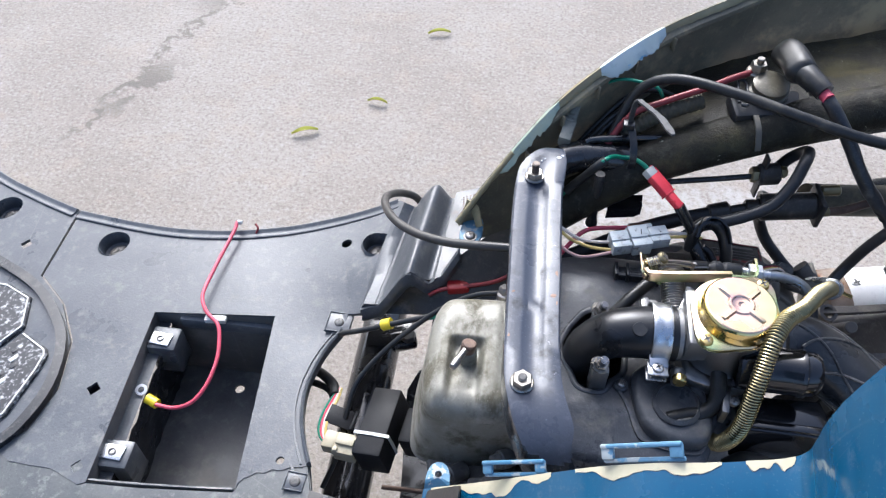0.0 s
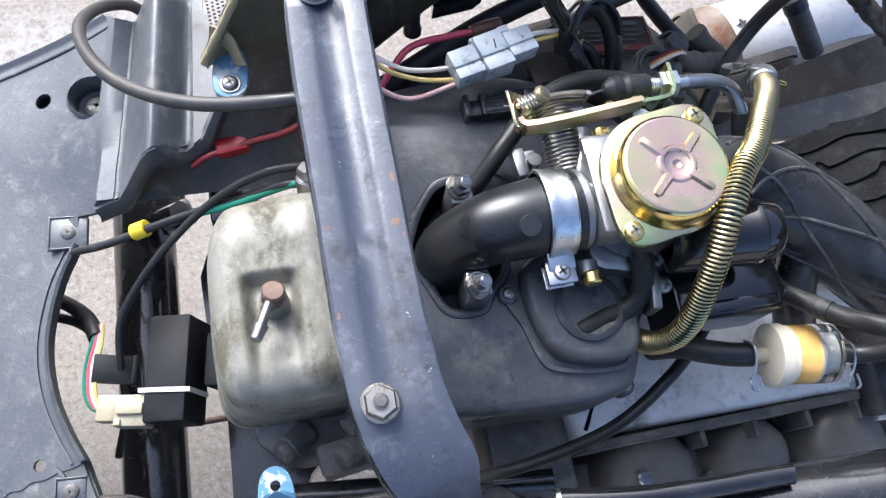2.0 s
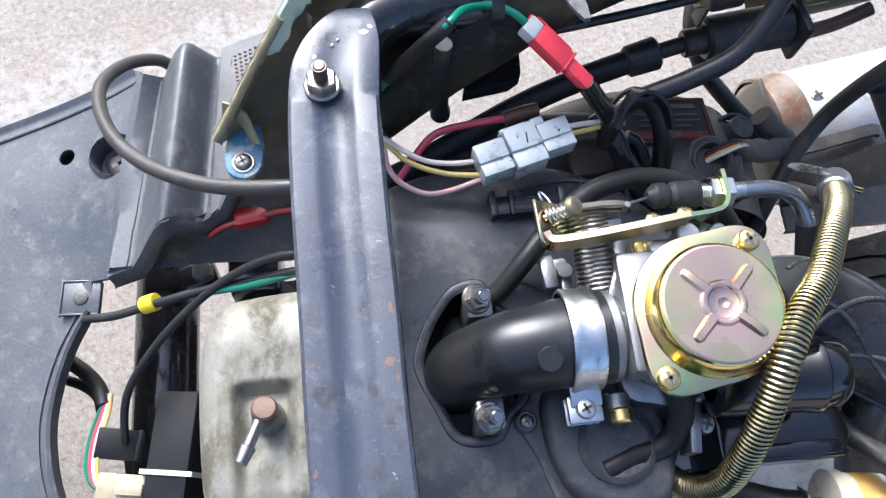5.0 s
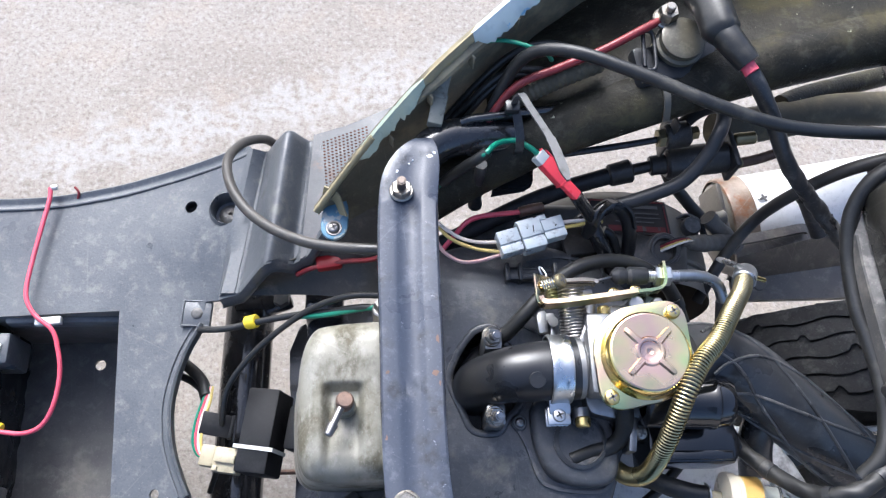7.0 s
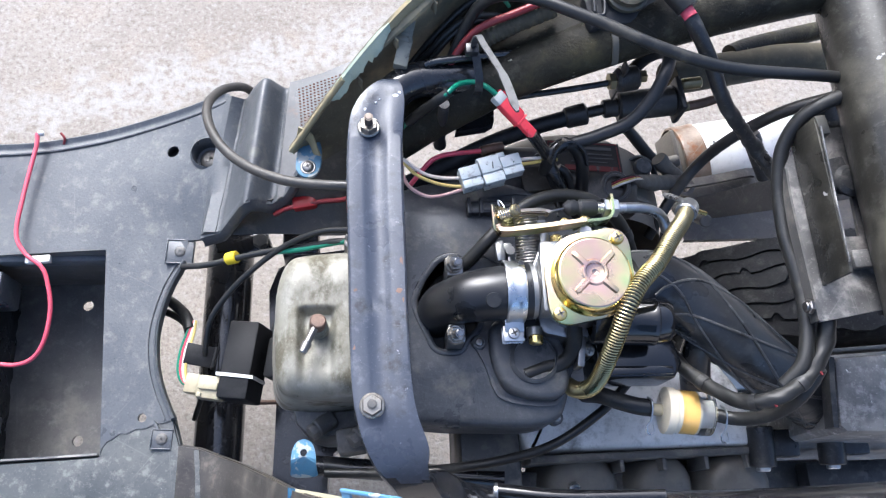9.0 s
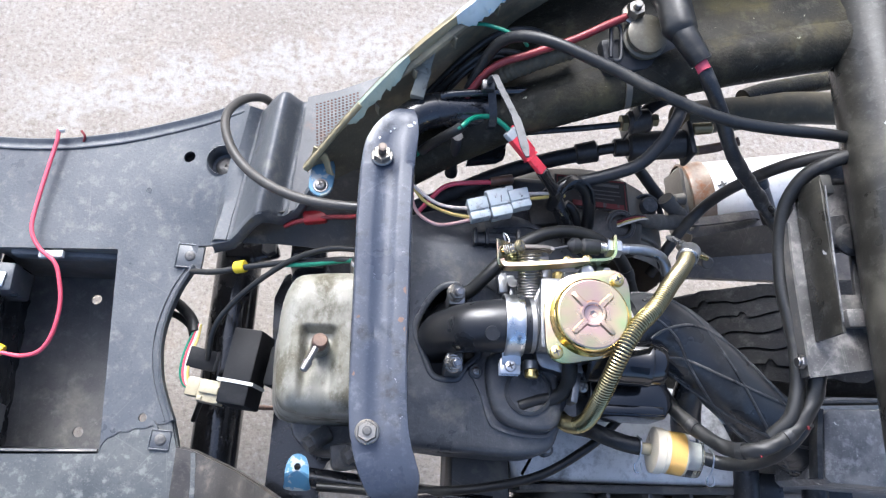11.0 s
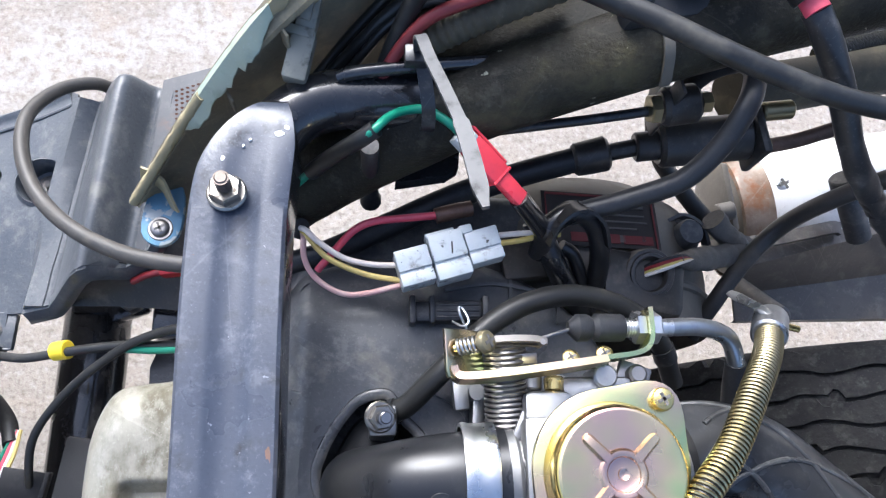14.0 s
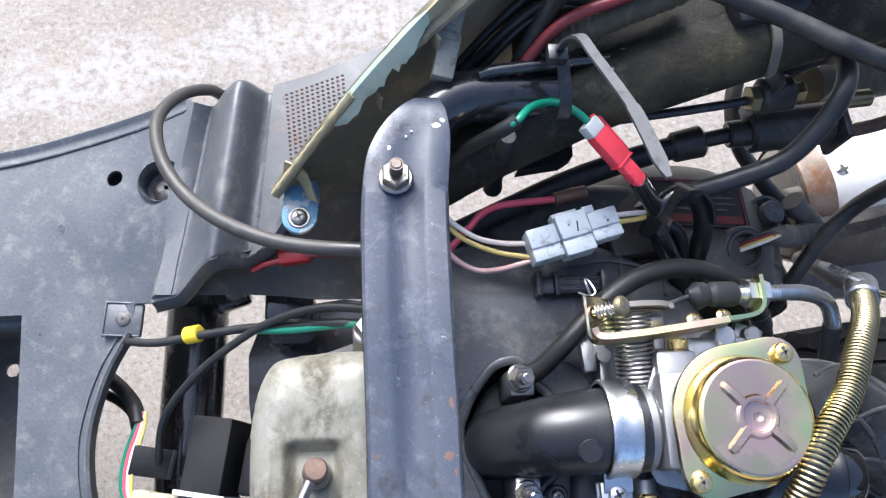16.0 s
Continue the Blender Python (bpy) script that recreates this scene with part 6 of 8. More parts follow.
plate_line = smooth_line([(-0.0105, -0.0095), (0.0, -0.0098), (0.0105, -0.0095), (0.0110, 0.0), (0.0105, 0.0085), (0.009, 0.0100), (-0.009, 0.0100), (-0.0105, 0.0085), (-0.0110, 0.0)], 3)
slab(bm, plate_line, 0.0, -0.0017, 0.0005, 2)
bmesh.ops.transform(bm, matrix=pose(0.1092, 0.3802, 0.4895, 0, 42, 4), verts=bm.verts[:])
part("bracket_end", bm, PASSIVATED, bracket)
bm = bmesh.new()
ribbon(bm, [(0.160, 0.3760, 0.487), (0.168, 0.3785, 0.486), (0.178, 0.3800, 0.4845), (0.1850, 0.3825, 0.483), (0.1880, 0.388, 0.483), (0.1880, 0.400, 0.483)], 0.0120, 0.0020, (0, 0, 1), 4)
part("bracket_arm", bm, PASSIVATED, bracket)
# throttle lever: two thin plates over the spring
bm = bmesh.new()
ribbon(bm, [(0.117, 0.3850, 0.4935), (0.126, 0.3855, 0.494), (0.136, 0.3855, 0.494), (0.142, 0.3845, 0.4935)], 0.0034, 0.0011, (0, 0.8, -0.5), 3)
ribbon(bm, [(0.116, 0.3840, 0.4905), (0.128, 0.3845, 0.4910), (0.140, 0.3840, 0.4905)], 0.0030, 0.0011, (0, 0.8, -0.5), 3)
rod(bm, (0.1395, 0.3838, 0.488), (0.1400, 0.3842, 0.4955), 0.0013, n=12)
lever = part("throttle_lever", bm, STEEL, carb)
bm = bmesh.new()
box(bm, (0.134, 0.3790, 0.4855), (0.010, 0.005, 0.004), (20, 0, 4), 0.0008)
part("lever_stop", bm, STEEL, lever)
for x, y, z, r in ((0.1665, 0.3712, 0.4895, 0.0050), (0.1500, 0.3690, 0.4790, 0.0042)):
    bm = bmesh.new()
    rod(bm, (x, y, 0.468), (x, y, z), r, n=22, bevel=0.0008)
    part("bracket_post", bm, CAST, carb)
for x, y, z in ((0.1665, 0.3800, 0.4895), (0.1525, 0.3785, 0.4890)):
    screw(bracket, (x, y, z), (0, 0.25, 1), 0.0036, 0.0014, BRASS)
bm = bmesh.new()
coil(bm, [(0.1060, 0.3822, 0.4935), (0.1105, 0.3828, 0.4955), (0.1150, 0.3835, 0.4975)], 0.0030, 0.0006, 0.0016, 6, 14)
part("stop_screw_spring", bm, CHROME, carb)
bm = bmesh.new()
rod(bm, (0.1030, 0.3815, 0.4920), (0.1165, 0.3838, 0.4980), 0.0018, n=12)
part("stop_screw_shank", bm, BRASS, carb)
screw(carb, (0.1155, 0.3836, 0.4978), (0.62, 0.05, 0.78), 0.0047, 0.0034, OLD_BRASS)
bm = bmesh.new()
hose(bm, [(0.1070, 0.3985, 0.4640), (0.1110, 0.3955, 0.4690), (0.1135, 0.3975, 0.4700), (0.1115, 0.4030, 0.4680), (0.1095, 0.4040, 0.4680), (0.1100, 0.4000, 0.4690), (0.1130, 0.3950, 0.4660)], 0.0006, 8, 8)
part("wire_pin", bm, CHROME, carb, "thin bright wire pin")
bm = bmesh.new()
box(bm, (0.1105, 0.3685, 0.4565), (0.007, 0.016, 0.006), (0, 0, 5), 0.0015)
box(bm, (0.1135, 0.3715, 0.4560), (0.012, 0.006, 0.006), (0, 0, 5), 0.0015)
rod(bm, (0.1175, 0.368, 0.448), (0.1175, 0.368, 0.461), 0.0035, n=14)
box(bm, (0.1180, 0.3580, 0.452), (0.005, 0.024, 0.012), (0, 0, -4), 0.001)
part("cast_lug", bm, CAST, carb)
for p, q, r, c in (((0.1300, 0.3105, 0.462), (0.1300, 0.2995, 0.462), 0.0055, CAST), ((0.1300, 0.3035, 0.466), (0.1300, 0.2970, 0.466), 0.0050, BRASS), ((0.1475, 0.3660, 0.478), (0.1475, 0.3725, 0.478), 0.0042, BRASS), ((0.138, 0.367, 0.474), (0.139, 0.3755, 0.474), 0.0048, CAST), ((0.1335, 0.337, 0.484), (0.1335, 0.337, 0.492), 0.0034, CAST), ((0.1335, 0.326, 0.484), (0.1335, 0.326, 0.490), 0.0030, DARK_CAST)):
    bm = bmesh.new()
    rod(bm, p, q, r, n=20, bevel=0.001)
    part("fitting", bm, c, carb)
bm = bmesh.new()
box(bm, (0.1815, 0.3725, 0.478), (0.014, 0.010, 0.004), (0, 0, -20), 0.001)
rod(bm, (0.1815, 0.3725, 0.478), (0.1815, 0.3725, 0.486), 0.0040, n=16, bevel=0.001)
part("rear_lug", bm, STEEL, carb)
bm = bmesh.new()
box(bm, (0.1635, 0.2930, 0.452), (0.005, 0.022, 0.016), (0, 0, -10), 0.001)
part("bowl_bracket", bm, CAST, carb)
screw(carb, (0.1690, 0.2945, 0.455), (0.2, -0.2, 1), 0.0045, 0.003, ZINC)

choke = thing("auto_choke", (0.21, 0.30, 0.42), "shiny black plastic automatic choke unit", "choke unit")
bm = bmesh.new()
lathe(bm, [(0.010, 0.0), (0.0160, 0.001), (0.0164, 0.004), (0.0164, 0.040), (0.0170, 0.041), (0.0170, 0.044), (0.0160, 0.045), (0.0154, 0.052), (0.0138, 0.0550), (0.007, 0.0558), (0, 0.0558)], Matrix.Translation((0.1665, 0.3110, 0.4760)) @ frame_of((1, -0.04, 0.03)), 40)
part("choke_barrel", bm, GLOSS_BLACK, choke)
bm = bmesh.new()
box(bm, (0.2222, 0.3085, 0.4778), (0.004, 0.013, 0.009), (0, 0, -2), 0.0015)
part("choke_key", bm, GLOSS_BLACK, choke)
bm = bmesh.new()
slab(bm, [(0.176, 0.2760), (0.232, 0.2750), (0.2385, 0.2850), (0.2330, 0.3050), (0.176, 0.3040)], 0.4500, 0.41, 0.003, 2)
part("choke_block", bm, GLOSS_BLACK, choke)
bm = bmesh.new()
box(bm, (0.205, 0.2800, 0.4515), (0.050, 0.006, 0.003), (0, 0, -1), 0.001)
part("choke_rib", bm, GLOSS_BLACK, choke)

# throttle cable with its boot, lock nuts and bent pipe
throttle = thing("throttle_cable", (0.18, 0.393, 0.45), "throttle cable with black boot, lock nuts and bent bright pipe", "cable")
bm = bmesh.new()
hose(bm, [(0.140, 0.3865, 0.4870), (0.150, 0.390, 0.4845), (0.160, 0.393, 0.4815)], 0.0008, 8, 4)
part("cable_strand", bm, STEEL, throttle)
bm = bmesh.new()
lathe(bm, [(0, 0), (0.0025, 0.0002), (0.0058, 0.004), (0.0058, 0.0085), (0.0044, 0.0105), (0.0060, 0.0125), (0.0060, 0.0235), (0.0055, 0.0245), (0, 0.0246)], Matrix.Translation((0.1535, 0.3922, 0.4825)) @ frame_of((1, 0.015, -0.08)), 24)
part("cable_boot", bm, RUBBER, throttle)
bm = bmesh.new()
thread = [(0, 0), (0.0036, 0.0)] + [(0.0043 if k % 2 else 0.0037, 0.0006 + k * 0.0006) for k in range(13)] + [(0.0038, 0.009), (0.0038, 0.024), (0, 0.024)]
lathe(bm, thread, Matrix.Translation((0.176, 0.3926, 0.4808)) @ frame_of((0.024, 0.0004, -0.0018)), 18)
part("adjuster", bm, CHROME, throttle)
for x in (0.1830, 0.1895):
    bm = bmesh.new()
    hexagon(bm, (x, 0.3928, 0.480), (x + 0.0042, 0.3929, 0.4797), 0.0125)
    part("lock_nut", bm, CHROME, throttle)
bm = bmesh.new()
hose(bm, [(0.197, 0.393, 0.479), (0.215, 0.3935, 0.4765), (0.228, 0.390, 0.472), (0.2340, 0.381, 0.465), (0.2355, 0.375, 0.459)], 0.0040, 16, 8)
part("bent_pipe", bm, PIPE_ZINC, throttle, "bright bent guide pipe")
bm = bmesh.new()
hose(bm, [(0.2345, 0.380, 0.464), (0.2362, 0.370, 0.454), (0.238, 0.358, 0.444), (0.238, 0.345, 0.43), (0.24, 0.34, 0.40)], 0.0048, 14, 6)
part("outer_sleeve", bm, RUBBER, throttle)


def cable(name, points, r, material, label, category, n=12, group="", shape=None, per=8):
    bm = bmesh.new()
    hose(bm, points, r, n, per, shape)
    p = V(points[0])
    return solo(name, bm, material, tuple(p), label, category, group)


vacuum = thing("vacuum_hose", (0.079, 0.3605, 0.44), "black rubber vacuum hose looped over the carburettor", "hose")
VACUUM = [(0.079, 0.3605, 0.445), (0.088, 0.364, 0.450), (0.102, 0.377, 0.459), (0.122, 0.396, 0.463), (0.142, 0.4075, 0.462), (0.165, 0.412, 0.458), (0.188, 0.408, 0.452), (0.208, 0.396, 0.44), (0.222, 0.376, 0.42)]
bm = bmesh.new()
hose(bm, VACUUM, 0.0050, 16, 8)
part("hose_body", bm, SOFT_RUBBER, vacuum)
vacuum_line = curve_points(VACUUM, 8)
for i in (2, 58):
    bm = bmesh.new()
    hose(bm, vacuum_line[i:i + 3], 0.0058, 16, 3)
    part("hose_collar", bm, BLACK_PLASTIC, vacuum)
cable("overflow_hose", [(0.158, 0.312, 0.466), (0.1585, 0.302, 0.461), (0.1570, 0.292, 0.453), (0.149, 0.2865, 0.447), (0.138, 0.2845, 0.4455), (0.124, 0.2795, 0.4455)], 0.0056, SOFT_RUBBER, "short bent black overflow hose", "hose", 16)

# spring-guarded hose with its end clip
guarded = thing("spring_guarded_hose", (0.20, 0.32, 0.40), "gold spring-guarded fuel hose curving past the carburettor", "hose")
GUARD = [(0.2487, 0.3925, 0.4704), (0.2385, 0.3796, 0.4847), (0.2243, 0.3633, 0.4976), (0.2071, 0.3411, 0.5087), (0.1905, 0.3242, 0.5158), (0.1797, 0.3057, 0.5138), (0.1728, 0.2840, 0.4942), (0.1687, 0.2692, 0.4641), (0.1625, 0.2690, 0.4400), (0.1545, 0.2785, 0.4265)]
bm = bmesh.new()
hose(bm, GUARD, 0.0050, 14, 8)
part("inner_hose", bm, RUBBER, guarded, "dark inner hose")
bm = bmesh.new()
coil(bm, GUARD, 0.0055, 0.00075, 0.00205, 6, 16)
part("guard_spring", bm, SPRING_GOLD, guarded, "gold wire guard spring")
bm = bmesh.new()
rod(bm, (0.2470, 0.3903, 0.4728), (0.2550, 0.4005, 0.4615), 0.0080, n=26, bevel=0.001)
hose(bm, [(0.2500, 0.3975, 0.4745), (0.2475, 0.4025, 0.4700), (0.2440, 0.4085, 0.4620), (0.2407, 0.4148, 0.4535)], 0.0030, 16, 6, lambda s, a: (0.75 + 0.35 * s if s < 0.85 else 1.05 - 2.6 * (s - 0.85)) * (1.0 - 0.62 * abs(math.sin(a))))
part("end_clip", bm, PIPE_ZINC, guarded, "bright end clip")
bm = bmesh.new()
rod(bm, (0.2555, 0.3985, 0.463), (0.2690, 0.3960, 0.459), 0.0017, n=10)
part("clip_pin", bm, BRASS, guarded)

# ribbed air duct from the carburettor to the air box
duct = thing("air_intake_duct", (0.30, 0.30, 0.33), "black quilted rubber air intake duct with a diamond pattern", "air duct")


def quilt(s, a):
    u, w = s * 3.0, a / math.tau * 5.0
    d1 = abs(((u + w) % 1.0) - 0.5)
    d2 = abs(((u - w) % 1.0) - 0.5)
    near = min(0.5 - d1, 0.5 - d2)
    blend = max(0.0, min(1.0, (s - 0.05) / 0.04)) * max(0.0, min(1.0, (0.95 - s) / 0.04))
    return 0.985 + blend * (0.10 * min(0.25, near) - 0.010)


bm = bmesh.new()
DUCT = [(0.196, 0.3370, 0.470), (0.215, 0.3395, 0.4660), (0.238, 0.3340, 0.4590), (0.265, 0.3160, 0.4500), (0.297, 0.2960, 0.434), (0.329, 0.2785, 0.416), (0.356, 0.2660, 0.402), (0.370, 0.2590, 0.393)]
DUCT_R = 0.0235
hose(bm, DUCT, DUCT_R, 100, 24, quilt)
duct_body = part("duct_body", bm, DUCT_RUBBER, duct)
duct_line = curve_points(DUCT, 24)
duct_frames = frames_along(duct_line)
for sign in (1, -1):
    for k in range(5):
        path = []
        for i in range(12, len(duct_line) - 6, 3):
            s = i / (len(duct_line) - 1)
            a = math.tau * sign * (k - s * 3.0) / 5.0
            u, w, _ = duct_frames[i]
            path.append(duct_line[i] + (u * math.cos(a) + w * math.sin(a)) * (DUCT_R * 0.978))
        bm = bmesh.new()
        hose(bm, path, 0.0012, 8, 2)
        part("quilt_rib", bm, RIB_DUST, duct_body)
bm = bmesh.new()
m = Matrix.Translation((0.342, 0.2720, 0.4090)) @ frame_of((0.031, -0.0135, -0.018))
lathe(bm, [(0.019, 0), (0.0232, 0.001), (0.0238, 0.004), (0.0226, 0.006), (0.0226, 0.009), (0.0240, 0.011), (0.0240, 0.014), (0.0228, 0.016), (0.0228, 0.020), (0.0246, 0.022), (0.0246, 0.028), (0.016, 0.030)], m, 48)
part("duct_cuff", bm, DUCT_RUBBER, duct)
bm = bmesh.new()
hose(bm, [(0.258, 0.305, 0.440), (0.258, 0.291, 0.425), (0.264, 0.275, 0.405), (0.274, 0.262, 0.380)], 0.0115, 24, 6)
part("duct_branch", bm, DUCT_RUBBER, duct)

# fuel filter
fuel = thing("fuel_filter", (0.245, 0.253, 0.405), "clear plastic fuel filter with orange paper and white cap", "fuel filter")
m = Matrix.Translation((0.2255, 0.2545, 0.4300)) @ frame_of((1, -0.12, 0.02))
bm = bmesh.new()
lathe(bm, [(0, 0), (0.013, 0), (0.0168, 0.0015), (0.0168, 0.0075), (0.0155, 0.0085), (0.0155, 0.0115), (0, 0.0115)], m, 36)
part("filter_cap", bm, FILTER_CAP, fuel, "white plastic cap")
bm = bmesh.new()
star = []
for k in range(80):
    a = math.tau * k / 80
    r = 0.0130 + 0.00012 * (1 if k % 2 else -1)
    star.append((r * math.cos(a), r * math.sin(a)))
loft(bm, [[m @ V((x, y, 0.0105)) for x, y in star], [m @ V((x, y, 0.0240)) for x, y in star]], True, True)
part("filter_paper", bm, ORANGE, fuel, "orange pleated paper")
bm = bmesh.new()
lathe(bm, [(0.0156, 0.0110), (0.0158, 0.030), (0.0153, 0.0355), (0.0125, 0.0370), (0.0, 0.0370), (0.0, 0.0358), (0.0118, 0.0357), (0.0141, 0.0345), (0.0146, 0.030), (0.0144, 0.0110)], m, 36)
part("filter_cup", bm, CLEAR, fuel, "clear plastic cup").visible_shadow = False
bm = bmesh.new()
lathe(bm, [(0.0, 0.024), (0.0130, 0.024), (0.0130, 0.0255), (0.0060, 0.0265), (0.0055, 0.0355), (0, 0.0355)], m, 24)
part("filter_core", bm, WHITE_PLASTIC, fuel)
for a, b, name in (((0.2255, 0.2545, 0.43), (0.213, 0.2560, 0.4298), "inlet"), ((0.2615, 0.2500, 0.4307), (0.273, 0.2487, 0.431), "outlet")):
    bm = bmesh.new()
    rod(bm, a, b, 0.0045, n=16)
    part(name, bm, CREAM_PLASTIC, fuel)


def wire_clip(x, y, z, turn):
    bm = bmesh.new()
    loop = [(x, y + 0.0072, z), (x + 0.0002, y + 0.003, z + 0.007), (x, y - 0.004, z + 0.0065), (x - 0.001, y - 0.010, z + 0.003), (x - 0.004, y - 0.014, z + 0.002), (x - 0.003, y - 0.019, z + 0.001), (x + 0.0015, y - 0.018, z + 0.001), (x + 0.001, y - 0.012, z + 0.002)]
    hose(bm, loop, 0.0007, 6, 6)
    return solo("wire_hose_clip", bm, CHROME, (x, y, z), "thin bright wire hose clip", "hose clip", "hose clips")


wire_clip(0.2165, 0.2568, 0.430, 0)
wire_clip(0.2705, 0.2490, 0.430, 0)
cable("fuel_hose", [(0.218, 0.2563, 0.430), (0.208, 0.2580, 0.4295), (0.196, 0.262, 0.427), (0.184, 0.268, 0.42), (0.178, 0.272, 0.40)], 0.0064, SOFT_RUBBER, "black rubber fuel hose on the filter", "hose", 16)
cable("fuel_hose", [(0.266, 0.2495, 0.431), (0.276, 0.2465, 0.435), (0.286, 0.2450, 0.446), (0.296, 0.2470, 0.462), (0.302, 0.2530, 0.480), (0.307, 0.2620, 0.492), (0.310, 0.2700, 0.500)], 0.0050, SOFT_RUBBER, "black rubber fuel hose wrapped with a loom", "hose", 16)
loom = thing("wiring_loom", (0.29, 0.33, 0.43), "thick black wiring loom looping over the rear wheel", "cable")
LOOM = [(0.2323, 0.3033, 0.4249), (0.2354, 0.2959, 0.4352), (0.2399, 0.2837, 0.4433), (0.2501, 0.2670, 0.4584), (0.2622, 0.2532, 0.4780), (0.2721, 0.2503, 0.4932), (0.2848, 0.2540, 0.5001), (0.3003, 0.2646, 0.5017), (0.3126, 0.2833, 0.5064), (0.3163, 0.3017, 0.5103)]
bm = bmesh.new()
hose(bm, LOOM, 0.0051, 18, 10, lambda s, a: 1.0 + 0.05 * math.sin(s * 41 + 2 * a) + 0.05 * math.sin(s * 77 - 3 * a) + (0.12 if s > 0.8 else 0.0))
part("taped_sleeve", bm, SOFT_RUBBER, loom, "wrinkled black taped sleeve")
bm = bmesh.new()
hose(bm, [(0.3520, 0.4490, 0.5410), (0.3332, 0.4460, 0.5430), (0.3130, 0.4366, 0.5337), (0.3030, 0.4204, 0.5205), (0.3003, 0.3996, 0.5120), (0.3000, 0.3845, 0.5085), (0.3000, 0.3604, 0.5065), (0.3025, 0.3391, 0.5066), (0.3048, 0.3153, 0.5061), (0.3033, 0.2929, 0.5054), (0.2977, 0.2727, 0.5031), (0.2866, 0.2600, 0.4949)], 0.0050, 18, 8)
part("loom_sheath", bm, SOFT_RUBBER, loom)
loom_line = curve_points(LOOM, 8)
for i in (22, 36, 52):
    bm = bmesh.new()
    hose(bm, loom_line[i:i + 3], 0.0057, 16, 3)
    part("tape_band", bm, BLACK_PLASTIC, loom)
for i in (41, 58):
    bm = bmesh.new()
    p = loom_line[i]
    box(bm, p + V((0.002, -0.002, 0.0043)), (0.0016, 0.006, 0.0014), (0, 0, 25), 0.0003)
    part("split_showing_wire", bm, DARK_RED, loom, "split in the sheath showing red wire")
cable("brake_cable", [(-0.02, 0.222, 0.375), (0.03, 0.220, 0.380), (0.060, 0.2205, 0.388), (0.105, 0.2245, 0.390), (0.150, 0.235, 0.392), (0.185, 0.255, 0.396), (0.205, 0.272, 0.400), (0.222, 0.290, 0.40)], 0.0036, SOFT_RUBBER, "black cable sweeping under the carburettor", "cable", 14)

# ---- transmission case, air box and rear wheel ----
case = thing("transmission_case", (0.25, 0.22, 0.1), "grimy grey aluminium transmission case with black ribs", "engine part")
bm = bmesh.new()
slab(bm, smooth_line([(0.135, 0.285), (0.138, 0.236), (0.16, 0.2335), (0.29, 0.2335), (0.326, 0.2345), (0.330, 0.255), (0.29, 0.31), (0.18, 0.31)], 4), 0.360, 0.20, 0.006, 3)
part("case_top", bm, CASE_CAST, case)
bm = bmesh.new()
box(bm, (0.27, 0.200, 0.285), (0.28, 0.045, 0.05), (0, 0, 0.5), 0.005)
box(bm, (0.275, 0.178, 0.27), (0.30, 0.05, 0.05), (0, 0, 0.5), 0.008)
box(bm, (0.25, 0.2290, 0.335), (0.22, 0.006, 0.05), (0, 0, 0.8), 0.002)
for k in range(4):
    box(bm, (0.215 + k * 0.035, 0.224, 0.335), (0.004, 0.016, 0.040), (0, 0, 0), 0.0015)
part("case_flange", bm, DARK_CAST, case)
for x, y in ((0.330, 0.226), (0.389, 0.226)):
    bm = bmesh.new()
    rod(bm, (x, y + 0.022, 0.362), (x, y - 0.010, 0.358), 0.0105, n=22, bevel=0.001)
    box(bm, (x + 0.017, y + 0.008, 0.357), (0.026, 0.022, 0.016), (0, 0, 0), 0.002)
    post = part("case_boss", bm, BLACK_PLASTIC, case)
    bm = bmesh.new()
    rod(bm, (x, y - 0.009, 0.358), (x, y - 0.0135, 0.3575), 0.0055, n=16, bevel=0.001)
    part("boss_screw", bm, CHROME, post)
bm = bmesh.new()
rod(bm, (0.178, 0.208, 0.330), (0.178, 0.2045, 0.343), 0.0048, n=14, bevel=0.001)
part("case_stud", bm, CHROME, case)
for x, y, z, r, tilt in ((0.186, 0.2080, 0.308, 0.033, 0.20), (0.254, 0.2090, 0.312, 0.026, 0.20), (0.314, 0.2060, 0.318, 0.030, 0.20)):
    bm = bmesh.new()
    lathe(bm, [(r * 1.06, -0.04), (r * 1.04, -0.006), (r, 0.004), (r * 0.96, 0.016), (r * 0.86, 0.024), (r * 0.70, 0.0275), (r * 0.30, 0.0285), (0, 0.0285)], Matrix.Translation((x, y, z)) @ frame_of((0.05, -tilt, 1)), 36)
    for k in range(3):
        a = radians(200 + 55 * k)
        box(bm, (x + r * 1.02 * math.cos(a), y + r * 1.02 * math.sin(a), z - 0.004), (0.006, 0.004, 0.030), (0, 0, 200 + 55 * k), 0.0012)
    part("cast_dome", bm, FAN_CAST, case, "dusty rounded casting")
bm = bmesh.new()
box(bm, (0.11, 0.235, 0.30), (0.05, 0.10, 0.10), (0, 0, 0), 0.006)
part("crankcase", bm, DARK_CAST, case)

